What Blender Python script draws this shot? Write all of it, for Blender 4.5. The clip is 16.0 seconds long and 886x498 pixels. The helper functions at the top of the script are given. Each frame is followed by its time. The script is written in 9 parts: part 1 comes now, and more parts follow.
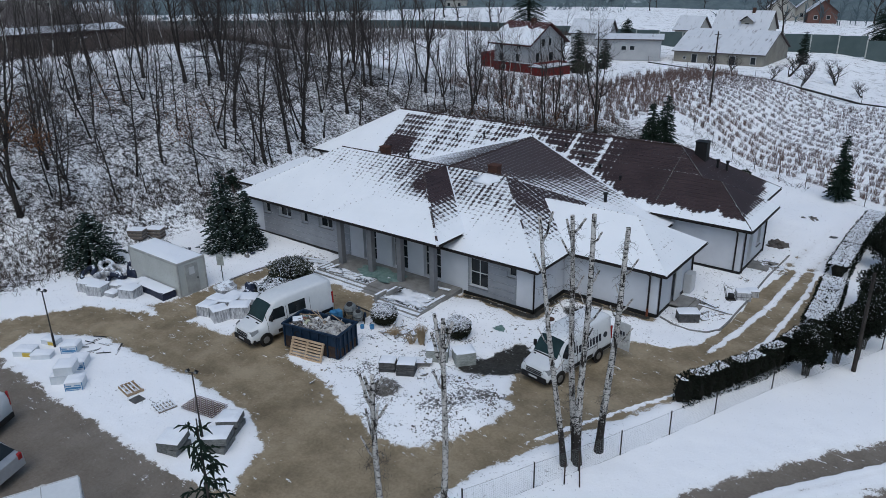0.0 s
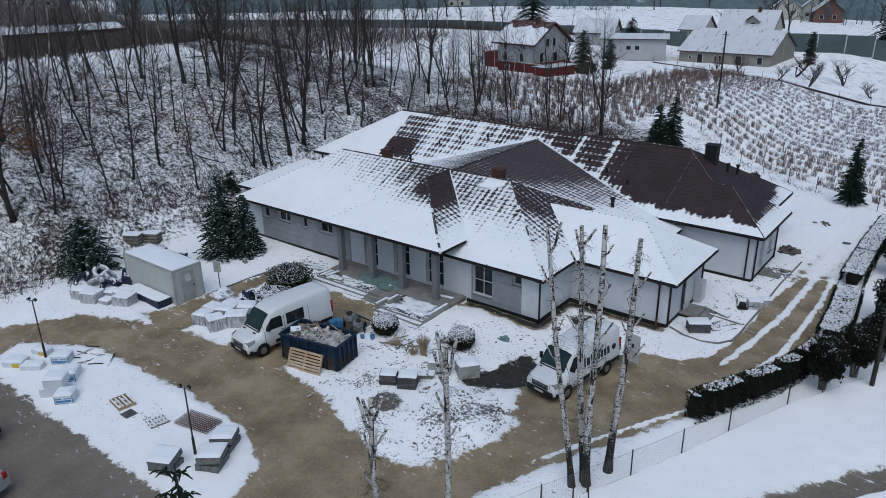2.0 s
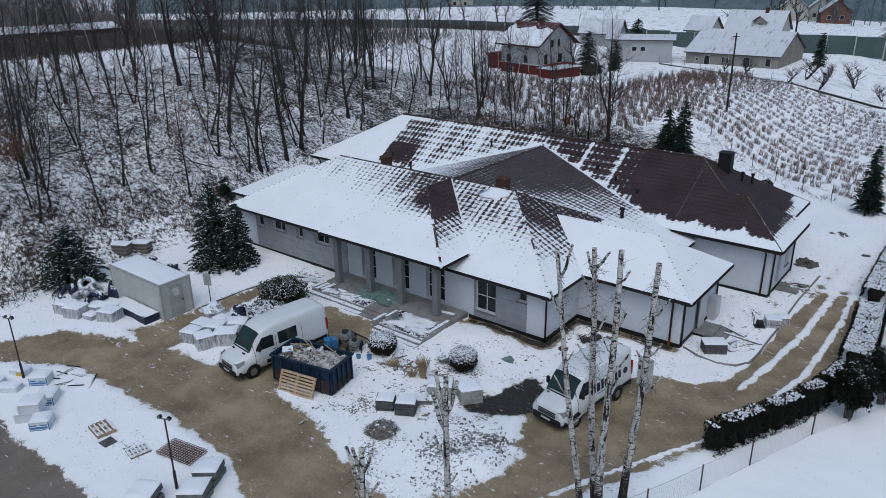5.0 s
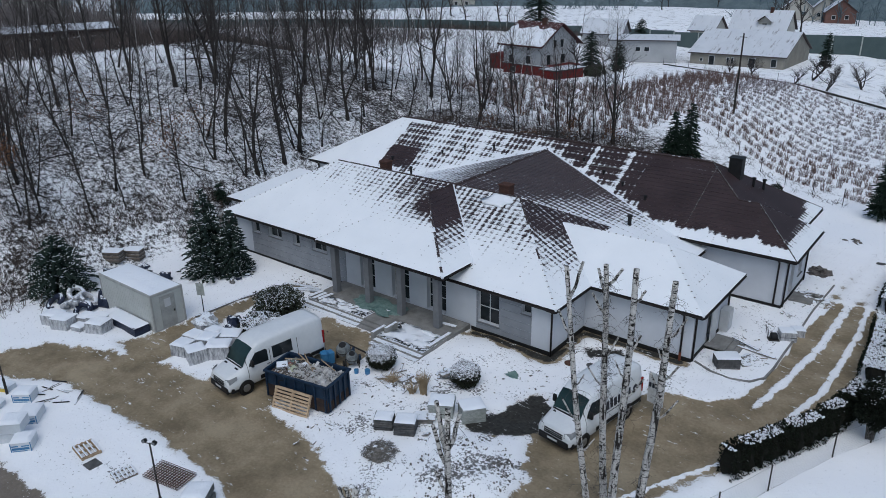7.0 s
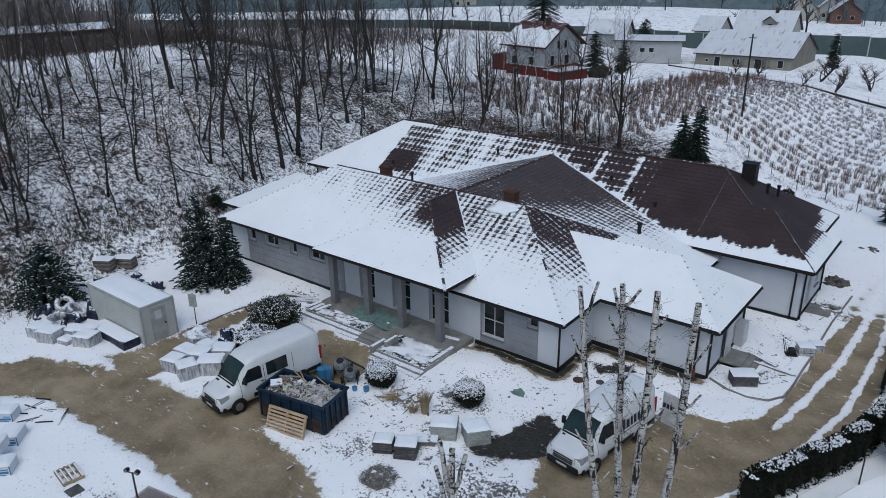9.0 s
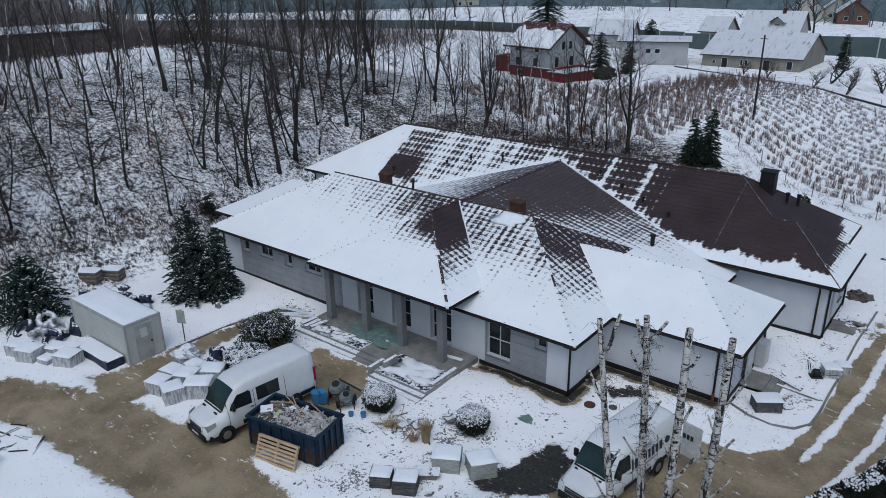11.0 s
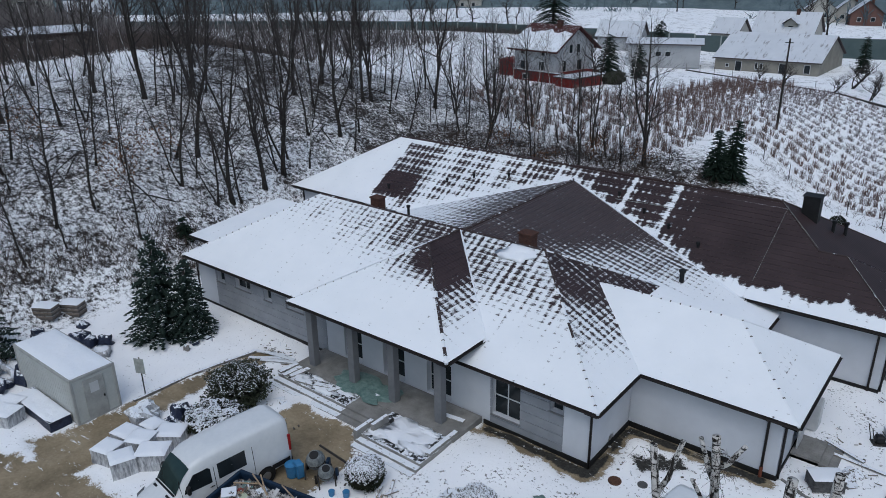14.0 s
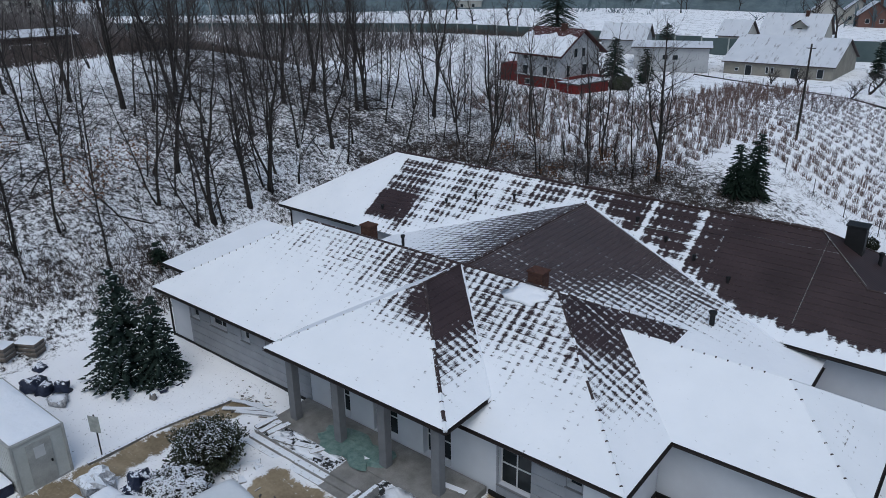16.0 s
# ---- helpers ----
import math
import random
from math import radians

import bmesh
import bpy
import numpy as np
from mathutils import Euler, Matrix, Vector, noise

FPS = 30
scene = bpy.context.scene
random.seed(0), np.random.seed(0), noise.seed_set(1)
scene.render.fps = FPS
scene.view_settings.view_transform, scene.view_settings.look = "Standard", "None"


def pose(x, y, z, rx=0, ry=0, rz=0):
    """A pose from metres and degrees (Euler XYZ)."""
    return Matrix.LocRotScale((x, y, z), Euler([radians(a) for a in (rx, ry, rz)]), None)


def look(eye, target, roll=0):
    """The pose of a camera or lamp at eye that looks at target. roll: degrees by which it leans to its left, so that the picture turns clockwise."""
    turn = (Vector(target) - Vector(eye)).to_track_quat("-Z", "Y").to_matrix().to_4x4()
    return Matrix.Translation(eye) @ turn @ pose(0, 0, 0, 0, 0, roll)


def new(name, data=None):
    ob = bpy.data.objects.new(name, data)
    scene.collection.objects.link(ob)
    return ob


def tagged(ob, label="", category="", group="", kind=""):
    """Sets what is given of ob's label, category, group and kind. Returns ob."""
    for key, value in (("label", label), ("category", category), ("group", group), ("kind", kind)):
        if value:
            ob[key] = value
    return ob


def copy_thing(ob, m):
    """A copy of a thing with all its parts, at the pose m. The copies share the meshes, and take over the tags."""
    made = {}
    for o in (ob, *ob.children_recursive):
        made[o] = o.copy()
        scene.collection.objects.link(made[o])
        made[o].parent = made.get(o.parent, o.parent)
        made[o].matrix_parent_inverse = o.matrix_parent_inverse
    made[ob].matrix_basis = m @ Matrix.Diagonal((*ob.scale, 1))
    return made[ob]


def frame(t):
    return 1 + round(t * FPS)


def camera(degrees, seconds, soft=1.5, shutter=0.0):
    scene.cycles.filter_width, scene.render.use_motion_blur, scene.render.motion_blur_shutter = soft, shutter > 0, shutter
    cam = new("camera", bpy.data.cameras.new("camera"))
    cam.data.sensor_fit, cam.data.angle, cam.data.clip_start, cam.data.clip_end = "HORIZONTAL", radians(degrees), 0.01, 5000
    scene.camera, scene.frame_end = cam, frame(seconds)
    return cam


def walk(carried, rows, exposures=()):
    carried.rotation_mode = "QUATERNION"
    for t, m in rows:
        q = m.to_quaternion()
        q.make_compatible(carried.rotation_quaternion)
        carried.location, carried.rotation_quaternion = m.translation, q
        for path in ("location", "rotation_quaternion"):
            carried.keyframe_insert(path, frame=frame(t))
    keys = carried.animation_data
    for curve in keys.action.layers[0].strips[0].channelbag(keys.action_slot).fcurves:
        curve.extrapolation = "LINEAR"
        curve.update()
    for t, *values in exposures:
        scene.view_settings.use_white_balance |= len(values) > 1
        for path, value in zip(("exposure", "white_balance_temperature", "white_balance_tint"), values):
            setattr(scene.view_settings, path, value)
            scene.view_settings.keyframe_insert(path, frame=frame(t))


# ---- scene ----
cam = camera(62.7, 16.0, 0.42)
PATH = [
    (0, (-0.304, 0.524, 19.944), (-1.446, 1.995, 19.215), -0.9),
    (0.5, (-0.524, 0.785, 19.933), (-1.668, 2.254, 19.203), -0.9),
    (1, (-0.738, 1.051, 19.926), (-1.883, 2.519, 19.195), -0.9),
    (1.5, (-0.951, 1.328, 19.921), (-2.097, 2.795, 19.19), -0.9),
    (2, (-1.166, 1.617, 19.919), (-2.313, 3.083, 19.188), -0.9),
    (2.5, (-1.386, 1.919, 19.918), (-2.534, 3.385, 19.186), -0.8),
    (3, (-1.612, 2.233, 19.916), (-2.76, 3.697, 19.184), -0.8),
    (3.5, (-1.844, 2.554, 19.914), (-2.993, 4.019, 19.181), -0.8),
    (4, (-2.082, 2.882, 19.909), (-3.232, 4.345, 19.177), -0.8),
    (6.5, (-3.347, 4.527, 19.845), (-4.5, 5.988, 19.112), -0.8),
    (7, (-3.616, 4.855, 19.822), (-4.77, 6.315, 19.089), -0.8),
    (7.5, (-3.893, 5.187, 19.794), (-5.047, 6.646, 19.061), -0.8),
    (8, (-4.18, 5.527, 19.763), (-5.336, 6.986, 19.031), -0.8),
    (8.5, (-4.481, 5.882, 19.729), (-5.637, 7.34, 18.997), -0.8),
    (11, (-6.308, 8.127, 19.524), (-7.469, 9.582, 18.793), -0.8),
    (11.5, (-6.767, 8.722, 19.481), (-7.929, 10.177, 18.75), -0.8),
    (12, (-7.265, 9.38, 19.439), (-8.428, 10.834, 18.708), -0.8),
    (12.5, (-7.804, 10.104, 19.4), (-8.968, 11.557, 18.669), -0.8),
    (13, (-8.386, 10.891, 19.365), (-9.551, 12.344, 18.634), -0.8),
    (13.5, (-9.01, 11.739, 19.334), (-10.175, 13.191, 18.604), -0.8),
    (14, (-9.672, 12.637, 19.311), (-10.838, 14.089, 18.581), -0.8),
    (14.5, (-10.367, 13.571, 19.295), (-11.533, 15.023, 18.565), -0.8),
    (15, (-11.087, 14.517, 19.289), (-12.253, 15.969, 18.559), -0.8),
    (15.5, (-11.819, 15.447, 19.294), (-12.985, 16.899, 18.564), -0.8),
    (16, (-12.547, 16.321, 19.312), (-13.712, 17.774, 18.583), -0.8),
]
walk(cam, [(t, look(eye, target, roll)) for t, eye, target, roll in PATH], [(0, -0.25, 5930, 6), (16, -0.25, 5930, 6)])

# ---- daylight: overcast winter sky ----
world = bpy.data.worlds.new("sky")
scene.world = world
world.use_nodes = True
wn = world.node_tree
sky = wn.nodes.new("ShaderNodeTexSky")
sky.sky_type = "NISHITA"
sky.sun_disc = False
sky.sun_elevation = radians(60)
sky.sun_rotation = radians(150)
sky.air_density, sky.dust_density, sky.ozone_density = 1.4, 3.0, 1.5
wn.links.new(sky.outputs[0], wn.nodes["Background"].inputs[0])
wn.nodes["Background"].inputs[1].default_value = 0.11
sun = new("sun", bpy.data.lights.new("sun", "SUN"))
sun.data.energy, sun.data.angle, sun.data.color = 0.95, radians(50), (1.0, 0.98, 0.96)
sun.matrix_world = look((0, 0, 60), (0 - math.sin(radians(150)) * 40, 0 - math.cos(radians(150)) * 40, 60 - 40 * math.tan(radians(60))))


# ---- materials ----
class Nodes:
    """Short hand for a node material."""

    def __init__(self, name, rough=0.7, metal=0.0):
        self.m = bpy.data.materials.new(name)
        self.m.use_nodes = True
        self.t = self.m.node_tree
        self.b = self.t.nodes["Principled BSDF"]
        self.b.inputs["Roughness"].default_value = rough
        self.b.inputs["Metallic"].default_value = metal
        if rough >= 0.5:
            self.b.inputs["Specular IOR Level"].default_value = 0.12 if rough >= 0.7 else 0.25

    def put(self, socket, value):
        if isinstance(value, bpy.types.NodeSocket):
            self.t.links.new(value, socket)
        elif isinstance(value, tuple) and len(value) == 3 and socket.type == "RGBA":
            socket.default_value = (*value, 1)
        else:
            socket.default_value = value

    def node(self, kind, ins=None, **props):
        n = self.t.nodes.new("ShaderNode" + kind)
        for k, v in props.items():
            if k == "operation":
                n.operation = v
            elif k == "data_type":
                n.data_type = v
            elif k == "attribute_name":
                n.attribute_name = v
            elif k == "wave_type":
                n.wave_type = v
            elif k == "feature":
                n.feature = v
        for k, v in (ins or {}).items():
            self.put(n.inputs[k], v)
        return n

    def co(self, kind="Object"):
        return self.node("TexCoord").outputs[kind]

    def world(self):
        return self.node("NewGeometry").outputs["Position"]

    def scaled(self, vec, s):
        return self.node("VectorMath", {0: vec, 1: s}, operation="MULTIPLY").outputs[0]

    def noise(self, vec, scale, detail=3.0, rough=0.55):
        return self.node("TexNoise", {"Vector": vec, "Scale": scale, "Detail": detail, "Roughness": rough}).outputs["Fac"]

    def attr(self, name):
        return self.node("Attribute", attribute_name=name).outputs["Fac"]

    def math(self, op, a, b=0.0, c=0.0):
        return self.node("Math", {0: a, 1: b, 2: c}, operation=op).outputs[0]

    def ramp(self, fac, lo, hi, a=0.0, b=1.0):
        return self.node("MapRange", {"Value": fac, "From Min": lo, "From Max": hi, "To Min": a, "To Max": b}).outputs[0]

    def mix(self, fac, a, b):
        n = self.t.nodes.new("ShaderNodeMix")
        n.data_type = "RGBA"
        for sock, v in ((n.inputs[0], fac), (n.inputs[6], a), (n.inputs[7], b)):
            self.put(sock, v)
        return n.outputs[2]

    def bump(self, height, dist=0.02, strength=1.0):
        n = self.node("Bump", {"Height": height, "Distance": dist, "Strength": strength})
        self.t.links.new(n.outputs[0], self.b.inputs["Normal"])

    def colour(self, v):
        self.put(self.b.inputs["Base Color"], v)
        return self

    def rough(self, v):
        self.put(self.b.inputs["Roughness"], v)
        return self

    def up(self):
        """How far the surface faces the sky."""
        n = self.node("SeparateXYZ", {0: self.node("NewGeometry").outputs["Normal"]})
        return n.outputs[2]


SNOW = (0.80, 0.83, 0.88)


def plain(name, a, b, rough=0.6, metal=0.0, scale=3.0, fine=40.0, bump=0.004, snow=0.0):
    """Two tones mixed at two scales, with fine relief; snow: how much of it lies on what faces up."""
    n = Nodes(name, rough, metal)
    w = n.world()
    big, small = n.noise(w, scale, 4.0), n.noise(w, fine, 3.0)
    f = n.math("ADD", n.math("MULTIPLY", big, 0.65), n.math("MULTIPLY", small, 0.35))
    c = n.mix(n.ramp(f, 0.35, 0.65), a, b)
    if snow:
        lie = n.math("ADD", n.up(), n.math("MULTIPLY", n.math("SUBTRACT", n.noise(w, 5.0, 4.0, 0.7), 0.5), 1.6))
        s = n.ramp(lie, 1.02 - snow * 0.6, 1.1 - snow * 0.6)
        c = n.mix(s, c, SNOW)
    n.colour(c)
    n.bump(small, bump)
    return n.m


def snow_material():
    n = Nodes("snow", 0.75)
    w = n.world()
    big, mid, fine = n.noise(w, 0.35, 4.0), n.noise(w, 2.4, 5.0, 0.6), n.noise(w, 26.0, 3.0)
    n.colour(n.mix(n.ramp(big, 0.3, 0.7), (0.78, 0.81, 0.86), (0.84, 0.86, 0.9)))
    n.bump(n.math("ADD", n.math("MULTIPLY", mid, 1.0), n.math("MULTIPLY", fine, 0.25)), 0.09, 0.7)
    return n.m


def ground_material():
    """Snow over mud, asphalt, soil and leaf litter, by what lies where."""
    n = Nodes("ground_cover", 0.8)
    w = n.world()
    big, mid, fine, grit = n.noise(w, 0.22, 4.0), n.noise(w, 1.1, 6.0, 0.6), n.noise(w, 7.0, 4.0, 0.7), n.noise(w, 45.0, 2.0)
    # bare ground shows where the snow is driven away
    edge = n.math("ADD", n.math("MULTIPLY", n.math("SUBTRACT", mid, 0.5), 1.5), n.math("MULTIPLY", n.math("SUBTRACT", n.noise(w, 15.0, 2.0), 0.5), 0.45))
    bare = n.ramp(n.math("ADD", n.attr("bare"), edge), -0.06, 0.06)
    speck = n.noise(n.scaled(w, (0.55, 1.5, 1.0)), 2.6, 6.0, 0.75)
    bare = n.math("MULTIPLY", bare, n.ramp(n.math("ADD", speck, n.math("MULTIPLY", n.attr("bare"), 0.05)), 0.38, 0.41))
    # thin snow on the open ground shows stalks and clods
    stalk = n.ramp(n.math("ADD", n.math("MULTIPLY", n.noise(w, 4.5, 6.0, 0.8), 0.75), n.math("MULTIPLY", mid, 0.25)), 0.62, 0.65)
    clod = n.noise(w, 8.0, 4.0, 0.7)
    clod = n.ramp(n.math("ADD", clod, n.math("MULTIPLY", n.math("MULTIPLY", n.attr("thin"), n.ramp(n.noise(w, 0.55, 4.0, 0.6), 0.46, 0.66, 0.0, 1.6)), 0.14)), 0.645, 0.675)
    thin = n.math("MAXIMUM", n.math("MULTIPLY", stalk, n.ramp(n.attr("thin"), 0.03, 0.3, 0.0, 0.8)), n.math("MULTIPLY", clod, n.ramp(n.attr("thin"), 0.0, 0.1)))
    # leaf litter and fallen twigs in the wood
    lit = n.math("ADD", n.math("MULTIPLY", n.noise(w, 2.9, 8.0, 0.8), 0.64), n.math("MULTIPLY", n.noise(w, 0.4, 4.0, 0.6), 0.2))
    lit = n.math("ADD", lit, n.math("MULTIPLY", n.noise(n.scaled(w, (1.0, 2.2, 1.0)), 5.0, 4.0, 0.7), 0.15))
    lit = n.math("MULTIPLY", n.ramp(n.math("ADD", lit, n.math("MULTIPLY", n.attr("litter"), 0.078)), 0.535, 0.61), n.ramp(n.attr("litter"), 0.02, 0.3))
    wet = n.noise(w, 0.5, 5.0, 0.6)
    mud = n.mix(n.ramp(n.math("ADD", n.math("MULTIPLY", wet, 0.7), n.math("MULTIPLY", fine, 0.3)), 0.36, 0.64), (0.155, 0.122, 0.078), (0.37, 0.30, 0.20))
    mud = n.mix(n.math("MULTIPLY", grit, 0.3), mud, (0.2, 0.16, 0.11))
    asph = n.mix(n.ramp(n.math("ADD", n.math("MULTIPLY", fine, 0.5), n.math("MULTIPLY", wet, 0.5)), 0.36, 0.64), (0.150, 0.129, 0.107), (0.225, 0.196, 0.164))
    asph = n.mix(n.ramp(n.noise(w, 22.0, 3.0, 0.6), 0.52, 0.7, 0.0, 0.35), asph, (0.085, 0.075, 0.064))
    soil = n.mix(n.ramp(fine, 0.35, 0.65), (0.022, 0.022, 0.020), (0.055, 0.053, 0.048))
    floor = n.mix(n.ramp(n.math("ADD", n.attr("asph"), n.math("MULTIPLY", edge, 0.4)), -0.1, 0.2), mud, asph)
    floor = n.mix(n.ramp(n.math("ADD", n.attr("soil"), n.math("MULTIPLY", edge, 0.4)), -0.05, 0.05), floor, soil)
    leaf = n.mix(n.ramp(n.noise(w, 9.0, 3.0), 0.35, 0.65), (0.016, 0.0145, 0.014), (0.058, 0.049, 0.045))
    snow = n.mix(n.ramp(big, 0.3, 0.7), (0.88, 0.89, 0.915), (0.93, 0.935, 0.95))
    # tracked snow is a little dirty close to the bare ground
    snow = n.mix(n.ramp(n.math("ADD", n.attr("bare"), n.math("MULTIPLY", edge, 0.5)), -0.45, 0.1, 0.0, 0.22), snow, (0.42, 0.40, 0.37))
    c = n.mix(n.math("MAXIMUM", lit, n.math("MULTIPLY", thin, 0.85)), snow, leaf)
    c = n.mix(bare, c, floor)
    n.colour(c)
    n.rough(n.ramp(n.math("MULTIPLY", bare, n.ramp(wet, 0.45, 0.6)), 0.0, 1.0, 0.8, 0.42))
    h = n.math("ADD", n.math("MULTIPLY", mid, 0.8), n.math("MULTIPLY", fine, 0.5))
    h = n.math("SUBTRACT", h, n.math("MULTIPLY", bare, 0.5))
    n.bump(h, 0.06, 0.6)
    return n.m


def roof_material():
    """Brown pressed-metal tiles; snow slides off them row by row."""
    n = Nodes("roof_tiles", 0.45)
    uv = n.node("SeparateXYZ", {0: n.co("UV")})
    u, v = uv.outputs[0], uv.outputs[1]
    w = n.world()
    row = n.math("FRACT", n.math("DIVIDE", v, 0.35))
    sheet = n.math("FRACT", n.math("DIVIDE", v, 0.7))
    col = n.math("SINE", n.math("MULTIPLY", u, 2 * math.pi / 0.21))
    lane = n.math("SINE", n.math("MULTIPLY", u, 2 * math.pi / 0.42))
    big, mid, fine = n.noise(w, 0.5, 4.0), n.noise(w, 2.3, 5.0, 0.65), n.noise(w, 11.0, 4.0, 0.7)
    def stretched(su, sv, shift, detail=3.0):
        vec = n.node("CombineXYZ", {0: n.math("MULTIPLY", u, su), 1: n.math("MULTIPLY", v, sv), 2: shift}).outputs[0]
        return n.math("SUBTRACT", n.node("TexNoise", {"Vector": vec, "Scale": 1.0, "Detail": detail, "Roughness": 0.6}).outputs["Fac"], 0.5)

    # thin streaks along the rows, lanes down the slope, and the step of each row
    k = n.math("ADD", n.attr("melt"), n.math("MULTIPLY", stretched(2.7, 9.0, 0.0), 0.85))
    k = n.math("ADD", k, n.math("MULTIPLY", stretched(3.8, 0.3, 3.0), 0.9))
    k = n.math("ADD", k, n.math("MULTIPLY", stretched(9.0, 20.0, 7.0, 2.0), 0.5))
    k = n.math("ADD", k, n.math("MULTIPLY", n.math("SUBTRACT", mid, 0.5), 0.45))
    k = n.math("ADD", k, n.math("SUBTRACT", n.ramp(row, 0.0, 0.85, 0.14, -0.12), n.math("MULTIPLY", lane, 0.15)))
    # snow holds along the step of every second row where the sheets overlap
    k = n.math("SUBTRACT", k, n.math("MULTIPLY", n.attr("band"), n.ramp(sheet, 0.12, 0.3, 1.0, 0.0)))
    open_ = n.ramp(k, 0.39, 0.63)
    tile = n.mix(n.ramp(big, 0.3, 0.7), (0.031, 0.0205, 0.0215), (0.048, 0.032, 0.0335))
    tile = n.mix(n.ramp(n.math("MULTIPLY", fine, n.attr("frost")), 0.25, 0.6), tile, (0.105, 0.086, 0.084))
    snow = n.mix(n.ramp(big, 0.3, 0.7), (0.80, 0.825, 0.86), (0.85, 0.87, 0.90))
    n.colour(n.mix(open_, snow, tile))
    n.rough(n.ramp(open_, 0, 1, 0.75, 0.55))
    n.b.inputs["Specular IOR Level"].default_value = 0.22
    h = n.math("ADD", n.math("MULTIPLY", n.math("SUBTRACT", 1.0, open_), n.math("ADD", 0.6, n.math("MULTIPLY", mid, 0.5))), n.math("MULTIPLY", open_, n.math("ADD", n.math("MULTIPLY", col, 0.03), n.ramp(row, 0, 1, 0.025, 0.0))))
    n.bump(h, 0.05, 0.8)
    return n.m


def siding_material():
    n = Nodes("grey_render", 0.8)
    w = n.world()
    f = n.noise(w, 1.2, 5.0, 0.6)
    n.colour(n.mix(n.ramp(f, 0.3, 0.7), (0.235, 0.248, 0.272), (0.30, 0.312, 0.338)))
    n.bump(n.noise(w, 90.0, 2.0), 0.004)
    return n.m


def brick_material(name, a, b, mortar, scale=1.0):
    n = Nodes(name, 0.85)
    g = n.node("SeparateXYZ", {0: n.co("Object")})
    flat = n.node("CombineXYZ", {0: n.math("ADD", g.outputs[0], g.outputs[1]), 1: g.outputs[2], 2: 0.0}).outputs[0]
    t = n.node("TexBrick", {"Vector": flat, "Scale": 4.0 * scale, "Mortar Size": 0.012, "Color1": a, "Color2": b, "Mortar": mortar})
    n.colour(n.mix(n.math("MULTIPLY", n.noise(n.world(), 20.0), 0.4), t.outputs[0], mortar))
    n.bump(t.outputs["Fac"], 0.006)
    return n.m


def bark_material(name, birch=False):
    n = Nodes(name, 0.9)
    c = n.co("Object")
    if birch:
        ring = n.noise(n.scaled(c, (5.0, 5.0, 17.0)), 1.0, 5.0, 0.75)
        scar = n.noise(n.scaled(c, (7.0, 7.0, 1.3)), 1.0, 5.0, 0.75)
        z = n.node("SeparateXYZ", {0: c}).outputs[2]
        foot = n.ramp(n.math("ADD", z, n.math("MULTIPLY", scar, 3.0)), 0.9, 4.0, 0.24, 0.0)
        f = n.math("MAXIMUM", n.ramp(n.math("ADD", ring, foot), 0.53, 0.57), n.ramp(n.math("ADD", scar, foot), 0.55, 0.58))
        n.colour(n.mix(f, n.mix(n.noise(c, 6.0), (0.66, 0.64, 0.615), (0.40, 0.385, 0.37)), (0.03, 0.027, 0.025)))
    else:
        f = n.noise(n.scaled(c, (9.0, 9.0, 1.6)), 1.0, 4.0, 0.7)
        n.colour(n.mix(n.ramp(f, 0.3, 0.7), (0.016, 0.014, 0.0135), (0.066, 0.059, 0.054)))
    n.bump(f, 0.02)
    return n.m


def needle_material(name, a, b, snow):
    n = Nodes(name, 0.75)
    w = n.world()
    c = n.mix(n.noise(w, 3.0, 4.0), a, b)
    lie = n.math("ADD", n.math("ABSOLUTE", n.up()), n.math("MULTIPLY", n.math("SUBTRACT", n.noise(w, 2.6, 5.0, 0.75), 0.5), 2.2))
    n.colour(n.mix(n.ramp(lie, 1.35 - snow, 1.5 - snow), c, SNOW))
    return n.m


def glass_material(name="window_glass", tint=(0.010, 0.013, 0.015)):
    n = Nodes(name, 0.06)
    n.colour(n.mix(n.ramp(n.noise(n.world(), 1.1, 3.0), 0.3, 0.7), tint, tuple(2.2 * v for v in tint)))
    n.b.inputs["IOR"].default_value = 1.5
    n.b.inputs["Specular IOR Level"].default_value = 0.28
    return n.m


def net_material(name, colour, cell):
    """A net: threads with open squares between."""
    n = Nodes(name, 0.7)
    g = n.node("SeparateXYZ", {0: n.co("UV")})
    a = n.math("FRACT", n.math("DIVIDE", g.outputs[0], cell))
    b = n.math("FRACT", n.math("DIVIDE", g.outputs[1], cell))
    open_ = n.math("MULTIPLY", n.math("GREATER_THAN", a, 0.05), n.math("GREATER_THAN", b, 0.05))
    n.colour(colour)
    n.put(n.b.inputs["Alpha"], n.math("SUBTRACT", 1.0, n.math("MULTIPLY", open_, 0.985)))
    return n.m


M_snow = snow_material()
M_ground = ground_material()
M_roof = roof_material()
M_siding = siding_material()
M_white = plain("white_render", (0.52, 0.54, 0.58), (0.60, 0.62, 0.66), 0.85, scale=0.8, fine=60, bump=0.003)
M_soffit = plain("dark_brown_trim", (0.012, 0.010, 0.009), (0.024, 0.019, 0.018), 0.5)
M_plinth = plain("black_foundation_foil", (0.008, 0.008, 0.008), (0.018, 0.018, 0.018), 0.6)
M_pvc = plain("white_window_frame", (0.48, 0.49, 0.50), (0.56, 0.57, 0.58), 0.4)
M_glass = glass_material()
M_grey_frame = plain("grey_column_render", (0.155, 0.16, 0.17), (0.195, 0.20, 0.21), 0.85)
M_concrete = plain("grey_concrete", (0.15, 0.148, 0.14), (0.27, 0.265, 0.255), 0.9, scale=1.6, fine=30, bump=0.008)
